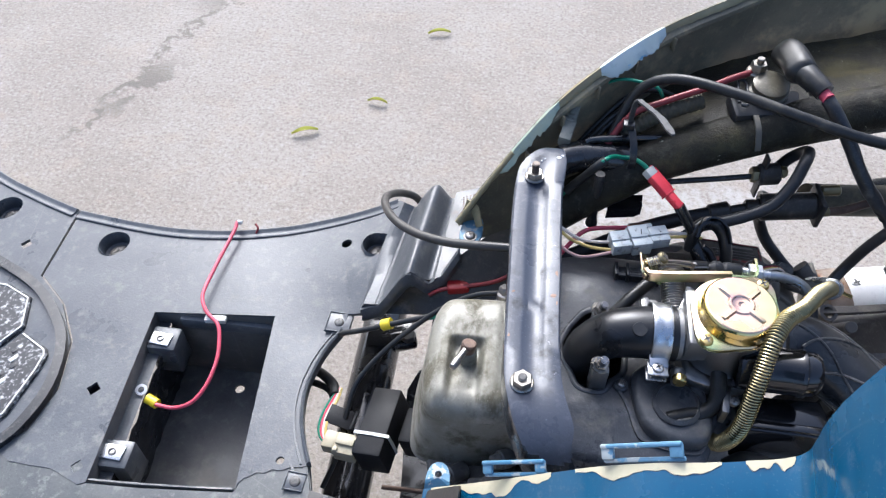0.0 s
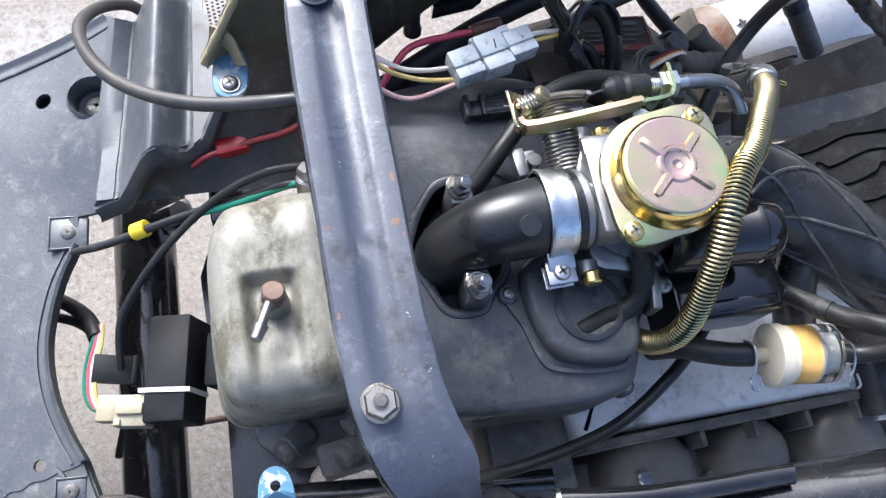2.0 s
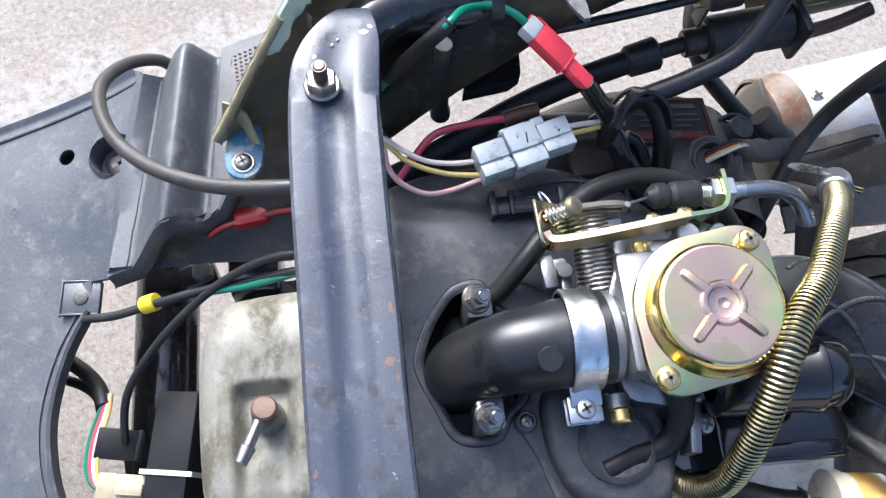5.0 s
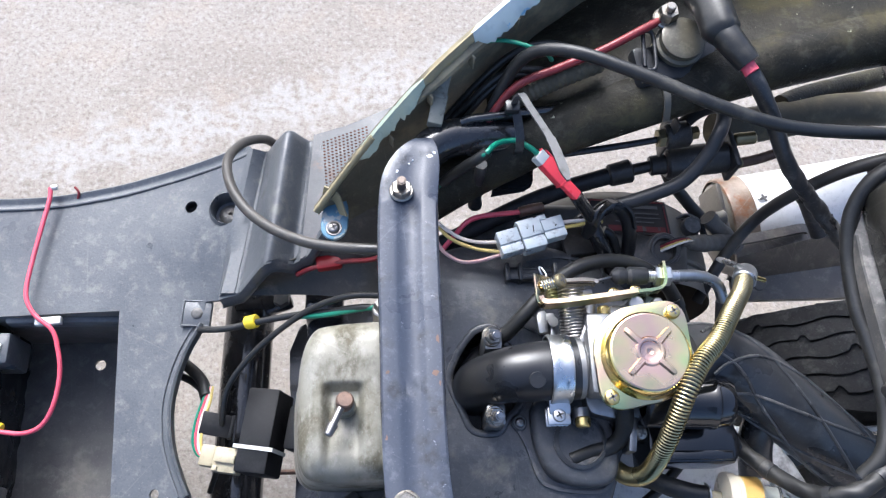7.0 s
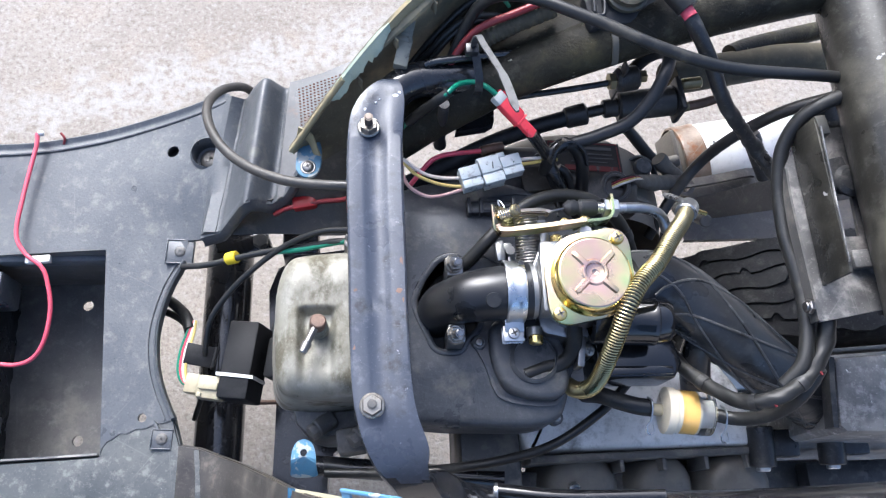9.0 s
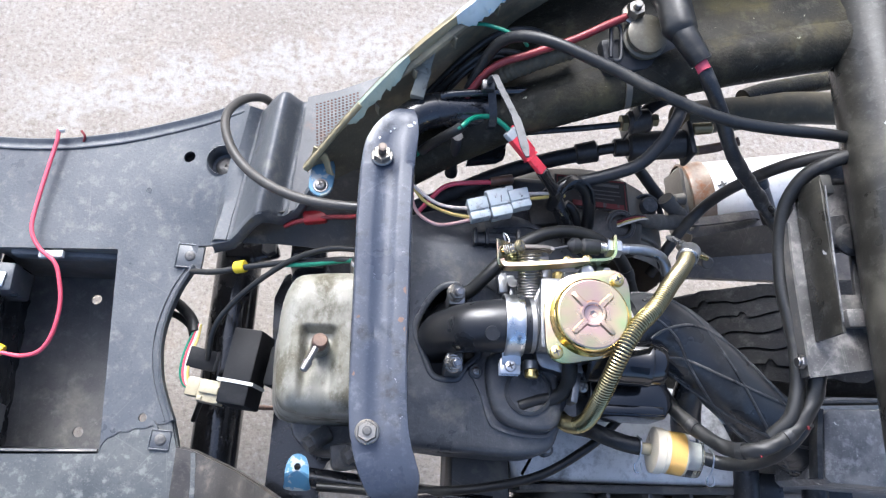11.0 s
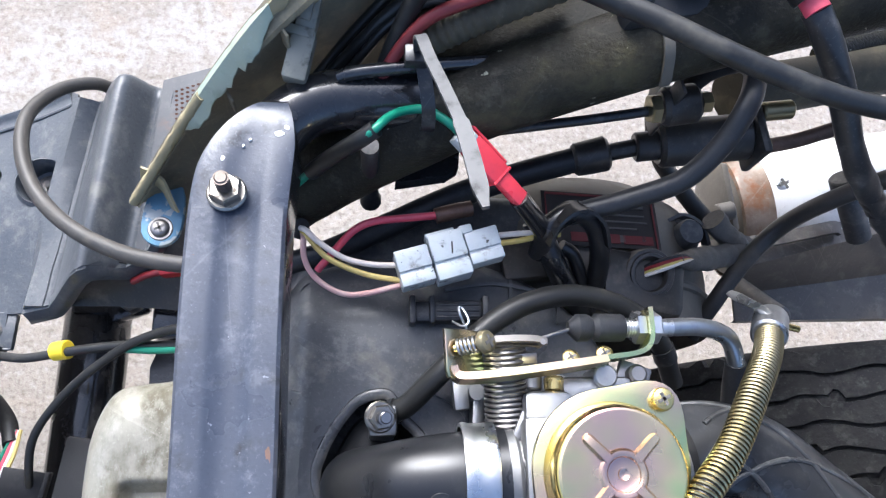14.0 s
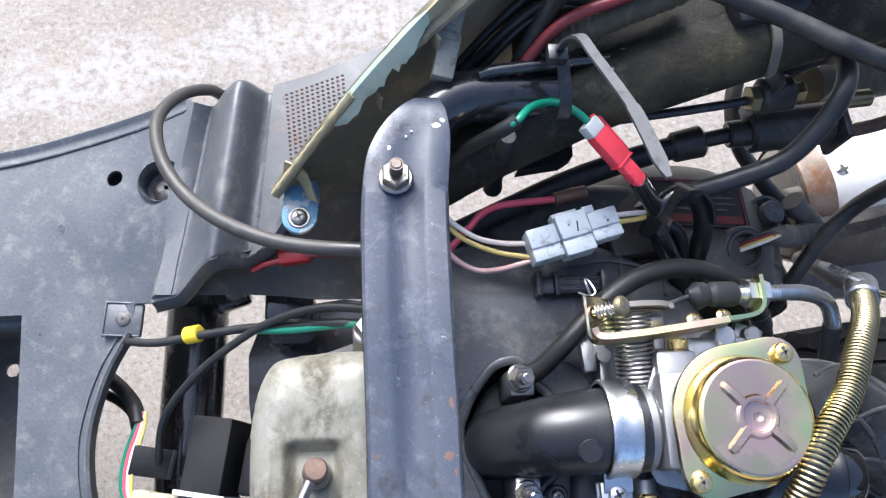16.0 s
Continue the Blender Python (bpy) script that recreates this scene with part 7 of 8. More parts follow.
air_box = thing("air_filter_box", (0.46, 0.27, 0.2), "dusty textured black plastic air filter box", "air box")
bm = bmesh.new()
slab(bm, [(0.3525, 0.2385), (0.3580, 0.2850), (0.362, 0.2885), (0.56, 0.2960), (0.56, 0.225), (0.357, 0.2340)], 0.440, 0.20, 0.004, 2)
part("box_lid", bm, BOX_PLASTIC, air_box)
bm = bmesh.new()
ribbon(bm, [(0.3545, 0.2880, 0.437), (0.3505, 0.2640, 0.437), (0.3475, 0.2370, 0.437)], 0.012, 0.004)
part("box_rim", bm, BLACK_PLASTIC, air_box)
bm = bmesh.new()
box(bm, (0.45, 0.203, 0.322), (0.14, 0.035, 0.02), (0, 0, 0), 0.003)
part("box_ledge", bm, BLACK_PLASTIC, air_box)

wheel = thing("scooter_rear_end", (0.455, 0.355, 0.0), "scooter rear wheel with a dusty black ribbed tyre", "wheel")
AX = V((0.455, 0.358, 0.213))
m = Matrix.Translation(AX) @ frame_of((0, 1, 0))
bm = bmesh.new()
prof = [(0.125, -0.040), (0.15, -0.047), (0.178, -0.0485), (0.196, -0.0455), (0.205, -0.037), (0.2095, -0.022), (0.2105, 0.0), (0.2095, 0.022), (0.205, 0.037), (0.196, 0.0455), (0.178, 0.0485), (0.15, 0.047), (0.125, 0.040)]
lathe(bm, prof, m, 96)
tyre = part("tyre", bm, TYRE_RUBBER, wheel)
TREAD_R = 0.2140


def tread_edge(w, k, phase):
    """The wavy side of a rib at the k-th step round the tyre."""
    return w + 0.0014 * max(-1.0, min(1.0, 3.0 * (abs(((k / 7 + phase) % 2) - 1) * 2 - 1))) + 0.0005 * (abs(((k / 2.5 + 3 * phase) % 2) - 1) * 2 - 1)


def notch(k, lane):
    """Depth of the short cuts into a rib's side."""
    return 0.0042 if (k + 11 * lane) % 27 < 1.5 else 0.0


for lane in range(6):
    w0, w1 = -0.0430 + lane * 0.0144, -0.0430 + lane * 0.0144 + 0.0128
    rows = []
    for k in range(433):
        a = math.tau * k / 432
        row = []
        for w, drop in ((tread_edge(w0, k, lane * 0.37) + notch(k, lane), 0.0042), (tread_edge(w0, k, lane * 0.37) + notch(k, lane) + 0.0004, 0.0), (tread_edge(w1, k, lane * 0.37 + 0.37) - notch(k + 13, lane) - 0.0004, 0.0), (tread_edge(w1, k, lane * 0.37 + 0.37) - notch(k + 13, lane), 0.0042)):
            r = TREAD_R - 3.4 * w * w - drop
            row.append(m @ V((r * math.cos(a), r * math.sin(a), w)))
        rows.append(row)
    bm = bmesh.new()
    loft(bm, rows)
    part("tread_rib", bm, TYRE_RUBBER, tyre)
bm = bmesh.new()
lathe(bm, [(0.128, -0.040), (0.118, -0.030), (0.06, -0.02), (0.02, -0.03), (0, -0.03)], m, 40)
lathe(bm, [(0.128, 0.040), (0.118, 0.030), (0.06, 0.02), (0.02, 0.03), (0, 0.03)], m, 40)
part("rim", bm, CASE_CAST, wheel)

swing = thing("rear_swing_plate", (0.36, 0.445, 0.25), "black steel arm beside the rear wheel", "bracket")
bm = bmesh.new()
ENDS = ((0.313, ((0.474, 0.331), (0.461, 0.333), (0.4585, 0.329), (0.4500, 0.306), (0.4485, 0.304), (0.4310, 0.303), (0.4302, 0.299))), (0.402, ((0.491, 0.331), (0.483, 0.333), (0.4805, 0.329), (0.4620, 0.306), (0.4605, 0.304), (0.4325, 0.303), (0.4315, 0.299))))
rows = []
for f in (0.0, 0.04, 0.3, 0.7, 1.0, 1.6, 2.3):
    (x0, left), (x1, right) = ENDS
    rows.append([(x0 + (x1 - x0) * f + (0.012 if k > 3 and f == 0 else 0.0), y0 + (y1 - y0) * f, z0) for k, ((y0, z0), (y1, _)) in enumerate(zip(left, right))])
loft(bm, rows)
ext = bmesh.ops.extrude_face_region(bm, geom=bm.faces[:])
bmesh.ops.translate(bm, vec=(0, 0.001, -0.003), verts=[g for g in ext["geom"] if isinstance(g, bmesh.types.BMVert)])
part("arm_channel", bm, ARM_STEEL, swing)
bm = bmesh.new()
ribbon(bm, [(0.302, 0.4735, 0.339), (0.325, 0.4765, 0.339), (0.352, 0.4820, 0.338), (0.374, 0.4868, 0.337), (0.380, 0.4860, 0.336)], 0.0032, 0.0085, (0, 0.1, 1))
part("arm_strap", bm, ARM_STEEL, swing)
bm = bmesh.new()
lathe(bm, [(0.0055, 0), (0.0085, 0.0), (0.0085, 0.004), (0.0055, 0.004)], Matrix.Translation((0.309, 0.4720, 0.337)) @ frame_of((0.1, -0.3, 1)), 24)
part("strap_eye", bm, ARM_STEEL, swing)
bm = bmesh.new()
rod(bm, (0.300, 0.452, 0.335), (0.298, 0.415, 0.395), 0.0055, n=14, bevel=0.001)
part("arm_bolt", bm, DARK_CAST, swing)

muffler = thing("exhaust_muffler", (0.39, 0.53, 0.2), "silver painted exhaust muffler with a rusty clamp band", "muffler")
bm = bmesh.new()
rod(bm, (0.342, 0.514, 0.2845), (0.60, 0.546, 0.314), 0.0455, n=48, bevel=0.004)
part("muffler_can", bm, SILVER, muffler)
bm = bmesh.new()
m = Matrix.Translation((0.3155, 0.5110, 0.2810)) @ frame_of((1, 0.126, 0.11))
lathe(bm, [(0.0440, 0.008), (0.0462, 0.009), (0.0468, 0.012), (0.0462, 0.014), (0.0466, 0.026), (0.0470, 0.030), (0.0455, 0.031)], m, 48)
part("clamp_band", bm, RUST_BAND, muffler, "rusted clamp band")
bm = bmesh.new()
lathe(bm, [(0.0, -0.002), (0.024, -0.001), (0.034, 0.003), (0.0415, 0.008), (0.0440, 0.012)], m, 48)
part("muffler_front", bm, FAN_CAST, muffler)
bm = bmesh.new()
box(bm, (0.3035, 0.508, 0.324), (0.005, 0.046, 0.040), (8, 0, 8), 0.006)
rod(bm, (0.292, 0.493, 0.345), (0.303, 0.495, 0.346), 0.006, n=14, bevel=0.001)
part("clamp_ear", bm, FAN_CAST, muffler)
screw(muffler, (0.3495, 0.5197, 0.3270), (0, 0.1, 1), 0.0070, 0.004, CHROME)
bm = bmesh.new()
rod(bm, (0.3625, 0.5048, 0.3742), (0.384, 0.476, 0.348), 0.0078, n=20, bevel=0.001)
stud_bar = part("hanger_stud", bm, DARK_CAST, muffler)
bm = bmesh.new()
rod(bm, (0.3610, 0.5070, 0.3760), (0.3660, 0.5002, 0.3698), 0.0086, n=20, bevel=0.001)
part("stud_collar", bm, BLACK_PLASTIC, stud_bar)
cable("rear_grab_pipe", [(0.27, 0.535, 0.424), (0.328, 0.552, 0.412), (0.389, 0.568, 0.402), (0.47, 0.578, 0.392)], 0.0150, PIPE_DUST, "dull dark pipe behind the rail", "frame tube", 20)
cable("rear_grab_pipe", [(0.335, 0.566, 0.414), (0.357, 0.577, 0.410), (0.402, 0.5945, 0.400), (0.47, 0.617, 0.390)], 0.0088, RAIL_PAINT, "dull dark pipe behind the rail", "frame tube", 20)

tray = thing("rear_tray_bracket", (0.33, 0.38, 0.42), "black pressed steel under-seat bracket with worn edges", "bracket")
bm = bmesh.new()
sheet(bm, [[(0.3045, 0.296), (0.380, 0.309), (0.386, 0.440), (0.318, 0.434), (0.3015, 0.405)], [(0.3305, 0.354), (0.3445, 0.3545), (0.3455, 0.386), (0.3315, 0.385)]], 0.5200, 0.003)
part("bracket_floor", bm, TRAY_STEEL, tray, "dusty scuffed bracket floor")
bm = bmesh.new()
box(bm, (0.3115, 0.3735, 0.5360), (0.0025, 0.108, 0.030), (0, 3, 1), 0.0008)
box(bm, (0.3145, 0.4215, 0.5400), (0.0080, 0.014, 0.024), (0, 3, 8), 0.001)
part("bracket_wall", bm, POST_PAINT, tray)
bm = bmesh.new()
ribbon(bm, [(0.3128, 0.3265, 0.5515), (0.3125, 0.375, 0.5520), (0.3128, 0.420, 0.5525)], 0.0010, 0.0010, (1, 0, 0), 3)
part("worn_edge", bm, TRAY_STEEL, tray, "bare worn steel edge")
bm = bmesh.new()
ribbon(bm, [(0.3040, 0.2970, 0.5165), (0.3025, 0.340, 0.5165), (0.3012, 0.380, 0.5165), (0.3020, 0.404, 0.5165)], 0.0016, 0.010, (1, 0, 0), 3)
part("bracket_lip", bm, DARK_CAST, tray)
bm = bmesh.new()
box(bm, (0.3400, 0.3365, 0.5245), (0.0170, 0.0125, 0.0075), (0, 0, 4), 0.0015)
part("bracket_foot", bm, TRAY_STEEL, tray)
bm = bmesh.new()
rod(bm, (0.3420, 0.392, 0.523), (0.3420, 0.392, 0.531), 0.0115, n=24, bevel=0.003)
box(bm, (0.3340, 0.3985, 0.525), (0.018, 0.022, 0.006), (0, 0, 12), 0.002)
part("rubber_bung", bm, BLACK_PLASTIC, tray)
bm = bmesh.new()
box(bm, (0.366, 0.441, 0.505), (0.050, 0.004, 0.030), (0, 0, 3), 0.001)
box(bm, (0.366, 0.456, 0.492), (0.050, 0.034, 0.004), (0, 0, 3), 0.001)
part("bracket_end", bm, BLACK_PLASTIC, tray)
bm = bmesh.new()
rod(bm, (0.302, 0.3065, 0.5190), (0.2965, 0.3065, 0.5200), 0.0032, n=14, bevel=0.0006)
hexagon(bm, (0.3015, 0.3065, 0.5190), (0.2985, 0.3065, 0.5195), 0.0085)
part("bracket_bolt", bm, STEEL, tray)
bm = bmesh.new()
box(bm, (0.395, 0.2965, 0.4260), (0.140, 0.0030, 0.014), (0, 0, 3), 0.0008)
box(bm, (0.455, 0.2985, 0.4700), (0.010, 0.0030, 0.100), (0, 0, 3), 0.0008)
box(bm, (0.416, 0.3050, 0.5185), (0.085, 0.0160, 0.003), (0, 0, 3), 0.0008)
part("bracket_stay", bm, DARK_CAST, tray)

# ---- electrics on the far rail ----
relay = thing("starter_relay", (0.19, 0.53, 0.52), "black starter relay with brass terminals on the frame rail", "relay")
bm = bmesh.new()
m = Matrix.Translation((0.1965, 0.5275, 0.547)) @ frame_of((0.0, -0.15, 1))
lathe(bm, [(0, -0.02), (0.0150, -0.02), (0.0158, -0.004), (0.0146, -0.003), (0.0146, -0.001), (0.0158, 0.0), (0.0158, 0.003), (0.0140, 0.0038), (0.0136, 0.0055), (0.0142, 0.0065), (0.0142, 0.0095), (0.0122, 0.0105), (0, 0.0105)], m, 44)
part("relay_body", bm, RELAY_GREY, relay, "dusty olive-grey relay case")
bm = bmesh.new()
box(bm, (0.1965, 0.520, 0.537), (0.058, 0.026, 0.012), (8, 0, 10), 0.003)
part("relay_foot", bm, RUBBER, relay)
for x, y, z, turn in ((0.1755, 0.5220, 0.5480, 6), (0.2245, 0.527, 0.560, 12)):
    bm = bmesh.new()
    hose(bm, [(x - 0.0035, y - 0.012, z), (x - 0.0035, y + 0.008, z + 0.003), (x - 0.002, y + 0.0125, z + 0.003), (x + 0.002, y + 0.0125, z + 0.003), (x + 0.0038, y + 0.008, z + 0.002), (x + 0.0038, y - 0.010, z), (x + 0.002, y - 0.0135, z - 0.001), (x - 0.002, y - 0.0135, z - 0.001)], 0.0014, 10, 5)
    part("mount_loop", bm, BLACK_PLASTIC, relay)
bm = bmesh.new()
rod(bm, (0.187, 0.541, 0.5545), (0.187, 0.541, 0.5575), 0.0085, n=24, bevel=0.0008)
hexagon(bm, (0.187, 0.541, 0.557), (0.187, 0.541, 0.5645), 0.0115)
rod(bm, (0.187, 0.541, 0.5645), (0.187, 0.541, 0.569), 0.003, n=14, bevel=0.0005)
part("terminal_nut", bm, ZINC, relay, "zinc terminal nut")
bm = bmesh.new()
hose(bm, [(0.2080, 0.5500, 0.568), (0.2085, 0.5400, 0.574), (0.2095, 0.5270, 0.5765), (0.2110, 0.5160, 0.5765), (0.2130, 0.5090, 0.5745)], 0.0118, 28, 6, lambda s, a: (1.0 if s < 0.75 else 1.0 - 1.9 * (s - 0.75)) * (1.0 + 0.05 * math.cos(4 * a)))
hose(bm, [(0.2105, 0.5190, 0.5765), (0.2145, 0.5085, 0.5780), (0.2195, 0.4990, 0.5780), (0.2240, 0.4920, 0.5770)], 0.0088, 22, 6, lambda s, a: 1.08 - 0.26 * s)
part("terminal_boot", bm, SOFT_RUBBER, relay, "black rubber terminal boot")
cable("battery_lead", [(0.2195, 0.499, 0.5770), (0.2260, 0.4865, 0.5755)], 0.0046, WIRE_RED, "red battery lead emerging from its sleeve", "cable", 14)
sleeved = thing("sleeved_lead", (0.218, 0.488, 0.58), "black tape-wrapped starter lead", "cable")
SLEEVED = [(0.2265, 0.4885, 0.5735), (0.2317, 0.4814, 0.5690), (0.2441, 0.4700, 0.5545), (0.2625, 0.4515, 0.5290), (0.2856, 0.4388, 0.5060), (0.3049, 0.4222, 0.4920), (0.3180, 0.3977, 0.4890), (0.3210, 0.3569, 0.4880), (0.3190, 0.3181, 0.4900)]
bm = bmesh.new()
hose(bm, SLEEVED, 0.0052, 16, 12, lambda s, a: 1.0 + min(1.0, max(0.1, (s - 0.30) * 5)) * (0.11 * math.sin(s * 46 + 2 * a) + 0.08 * math.sin(s * 97 - 3 * a)) - 0.12 * max(0.0, s - 0.3))
part("lead_sleeve", bm, BLACK_PLASTIC, sleeved)
sleeve_line = curve_points(SLEEVED, 12)
for i in (44, 57, 70):
    bm = bmesh.new()
    hose(bm, [sleeve_line[i], sleeve_line[i + 2], sleeve_line[i + 4]], 0.0052, 16, 5, lambda s, a: 1.0 + 0.07 * math.sin(3 * a + 9 * s))
    part("tape_turn", bm, TAPE, sleeved)
cable("red_lead", [(0.186, 0.541, 0.556), (0.170, 0.532, 0.556), (0.145, 0.520, 0.551), (0.118, 0.512, 0.543), (0.09, 0.505, 0.530), (0.07, 0.49, 0.50)], 0.0027, DARK_RED, "thick red lead to the starter relay", "cable", 14)
cable("seat_cable", [(0.070, 0.490, 0.482), (0.080, 0.505, 0.515), (0.094, 0.5155, 0.548), (0.118, 0.507, 0.568), (0.160, 0.485, 0.575), (0.206, 0.4625, 0.575), (0.252, 0.454, 0.567), (0.328, 0.4600, 0.549), (0.365, 0.462, 0.538)], 0.0041, SOFT_RUBBER, "thick black cable arching over the rail", "cable", 16)
cable("corrugated_conduit", [(0.080, 0.504, 0.505), (0.10, 0.5065, 0.522), (0.120, 0.511, 0.533), (0.146, 0.519, 0.540)], 0.0066, PIPE_DUST, "dusty brown-black corrugated wiring conduit", "cable", 20, shape=lambda s, a: 1.0 + 0.05 * math.sin(s * 118), per=40)
cable("rear_cable", [(0.360, 0.468, 0.510), (0.328, 0.467, 0.487), (0.306, 0.465, 0.452), (0.292, 0.460, 0.421), (0.277, 0.445, 0.403), (0.2623, 0.4242, 0.390), (0.253, 0.408, 0.375)], 0.0047, DUSTY_RUBBER, "black cable running down behind the carburettor", "cable", 16)

coil_unit = thing("ignition_coil", (0.22, 0.487, 0.44), "black ignition coil with a high-tension lead", "ignition coil")
bm = bmesh.new()
rod(bm, (0.2125, 0.4905, 0.4530), (0.2590, 0.4945, 0.4570), 0.0118, n=28, bevel=0.002)
rod(bm, (0.2015, 0.4895, 0.4515), (0.2150, 0.4907, 0.4530), 0.0075, n=20, bevel=0.001)
box(bm, (0.2600, 0.4945, 0.4575), (0.005, 0.029, 0.027), (0, 0, 6), 0.002)
part("coil_body", bm, GRIMY_BLACK, coil_unit)
bm = bmesh.new()
rod(bm, (0.2015, 0.4925, 0.489), (0.2190, 0.4950, 0.490), 0.0092, n=24, bevel=0.002)
box(bm, (0.2045, 0.4935, 0.487), (0.0018, 0.0085, 0.044), (0, 0, 9), 0.0006)
part("coil_damper", bm, GRIMY_BLACK, coil_unit)
bm = bmesh.new()
hexagon(bm, (0.2185, 0.4935, 0.493), (0.2235, 0.4942, 0.493), 0.009)
hexagon(bm, (0.2000, 0.4915, 0.490), (0.1955, 0.4910, 0.490), 0.012)
part("damper_bolt", bm, OLD_BRASS, coil_unit)
bm = bmesh.new()
rod(bm, (0.262, 0.5030, 0.467), (0.278, 0.5045, 0.468), 0.0048, n=14, bevel=0.001)
rod(bm, (0.262, 0.489, 0.455), (0.271, 0.4905, 0.455), 0.0040, n=14, bevel=0.001)
part("coil_terminal", bm, OLD_BRASS, coil_unit)
bm = bmesh.new()
hose(bm, [(0.270, 0.4903, 0.455), (0.285, 0.493, 0.457), (0.302, 0.497, 0.463)], 0.0038, 12, 4)
part("terminal_sleeve", bm, RUST, coil_unit, "brown terminal sleeve")
bm = bmesh.new()
rod(bm, (0.184, 0.4868, 0.4475), (0.203, 0.4897, 0.4515), 0.0044, n=16)
rod(bm, (0.1715, 0.4845, 0.4450), (0.1890, 0.4875, 0.4485), 0.0084, 0.0090, n=22, bevel=0.0015)
part("lead_boot", bm, GRIMY_BLACK, coil_unit)
bm = bmesh.new()
hose(bm, [(0.173, 0.4847, 0.4455), (0.145, 0.478, 0.441), (0.112, 0.468, 0.434), (0.080, 0.456, 0.424), (0.045, 0.444, 0.41), (0.02, 0.44, 0.40)], 0.0064, 16, 6)
part("plug_lead", bm, RUBBER, coil_unit)
bm = bmesh.new()
hose(bm, [(0.199, 0.4915, 0.488), (0.169, 0.4875, 0.485), (0.125, 0.483, 0.480)], 0.0024, 10, 4)
part("thin_stay", bm, BLACK_PLASTIC, coil_unit)
cable("coil_cable", [(0.2180, 0.5080, 0.474), (0.2270, 0.5120, 0.489), (0.2350, 0.5100, 0.501), (0.2365, 0.5020, 0.510), (0.2335, 0.4920, 0.515), (0.2280, 0.4800, 0.516), (0.221, 0.468, 0.504), (0.208, 0.457, 0.490), (0.188, 0.4520, 0.479), (0.168, 0.4475, 0.474), (0.155, 0.4440, 0.472), (0.150, 0.4380, 0.469)], 0.0049, RUBBER, "thick black cable crossing the ignition coil", "cable", 16)
breather = thing("breather_hose", (0.228, 0.505, 0.475), "dusty breather hose folding back into a cloth wire sheath", "hose")
bm = bmesh.new()
hose(bm, [(0.240, 0.556, 0.405), (0.2325, 0.531, 0.405), (0.2355, 0.507, 0.400), (0.2505, 0.4955, 0.386), (0.267, 0.4805, 0.377), (0.2755, 0.466, 0.385), (0.277, 0.457, 0.395)], 0.0052, 14, 8)
part("hose_body", bm, DUSTY_RUBBER, breather)
bm = bmesh.new()
hose(bm, [(0.259, 0.467, 0.408), (0.271, 0.4595, 0.3985), (0.2790, 0.4545, 0.394), (0.272, 0.4500, 0.398), (0.258, 0.4460, 0.405), (0.246, 0.4425, 0.414), (0.234, 0.4385, 0.425), (0.2225, 0.4345, 0.440)], 0.0066, 16, 8, lambda s, a: (1.0 - 0.5 * max(0.0, s - 0.72) / 0.28) * (1.0 + 0.06 * math.sin(s * 34 + 2 * a) + 0.04 * math.sin(s * 71 - a)))
part("cloth_sheath", bm, SHEATH_CLOTH, breather, "brown-grey cloth sheath")
for k, (mt, o) in enumerate(((WIRE_YELLOW, 0.0), (DARK_RED, 0.0022), (RUBBER, 0.0042), (WIRE_WHITE, -0.0016))):
    bm = bmesh.new()
    hose(bm, [(0.2020, 0.4270 + o * 0.6, 0.432), (0.2075, 0.4285 + o * 0.8, 0.4385), (0.2150, 0.4305 + o * 0.8, 0.4425), (0.2260, 0.4345 + o * 0.5, 0.4400), (0.234, 0.4375, 0.431)], 0.0010, 8, 6)
    part("wire", bm, mt, breather)

loop = thing("taped_wire_loop", (0.1550, 0.4350, 0.4230), "black taped wires tied in a loop", "cable")
bm = bmesh.new()
hose(bm, [(0.1455, 0.4460, 0.4640), (0.1510, 0.4375, 0.4600), (0.1580, 0.4270, 0.4520), (0.1670, 0.4170, 0.4400), (0.1760, 0.4090, 0.4260)], 0.0056, 14, 6)
part("taped_wire", bm, TAPE, loop)
bm = bmesh.new()
hose(bm, [(0.1490, 0.4330, 0.4550), (0.1505, 0.4390, 0.4710), (0.1575, 0.4450, 0.4750), (0.1660, 0.4465, 0.4730), (0.1735, 0.4430, 0.4670), (0.1780, 0.4350, 0.4580), (0.1800, 0.4260, 0.4440), (0.1795, 0.4140, 0.4250)], 0.0050, 14, 6)
part("taped_wire", bm, TAPE, loop)
bm = bmesh.new()
hose(bm, [(0.1600, 0.4365, 0.4550), (0.1665, 0.4330, 0.4520), (0.1715, 0.4250, 0.4430), (0.1750, 0.4140, 0.4280)], 0.0034, 12, 6)
part("taped_wire", bm, TAPE, loop)
bm = bmesh.new()
ribbon(bm, [(0.1495, 0.4340, 0.4705), (0.1520, 0.4410, 0.4770), (0.1590, 0.4465, 0.4800), (0.1670, 0.4475, 0.4780), (0.1745, 0.4435, 0.4720), (0.1785, 0.4360, 0.4630)], 0.0125, 0.0016, (0.2, -0.6, 0.7), 5)
part("tape_wrap", bm, TAPE, loop)

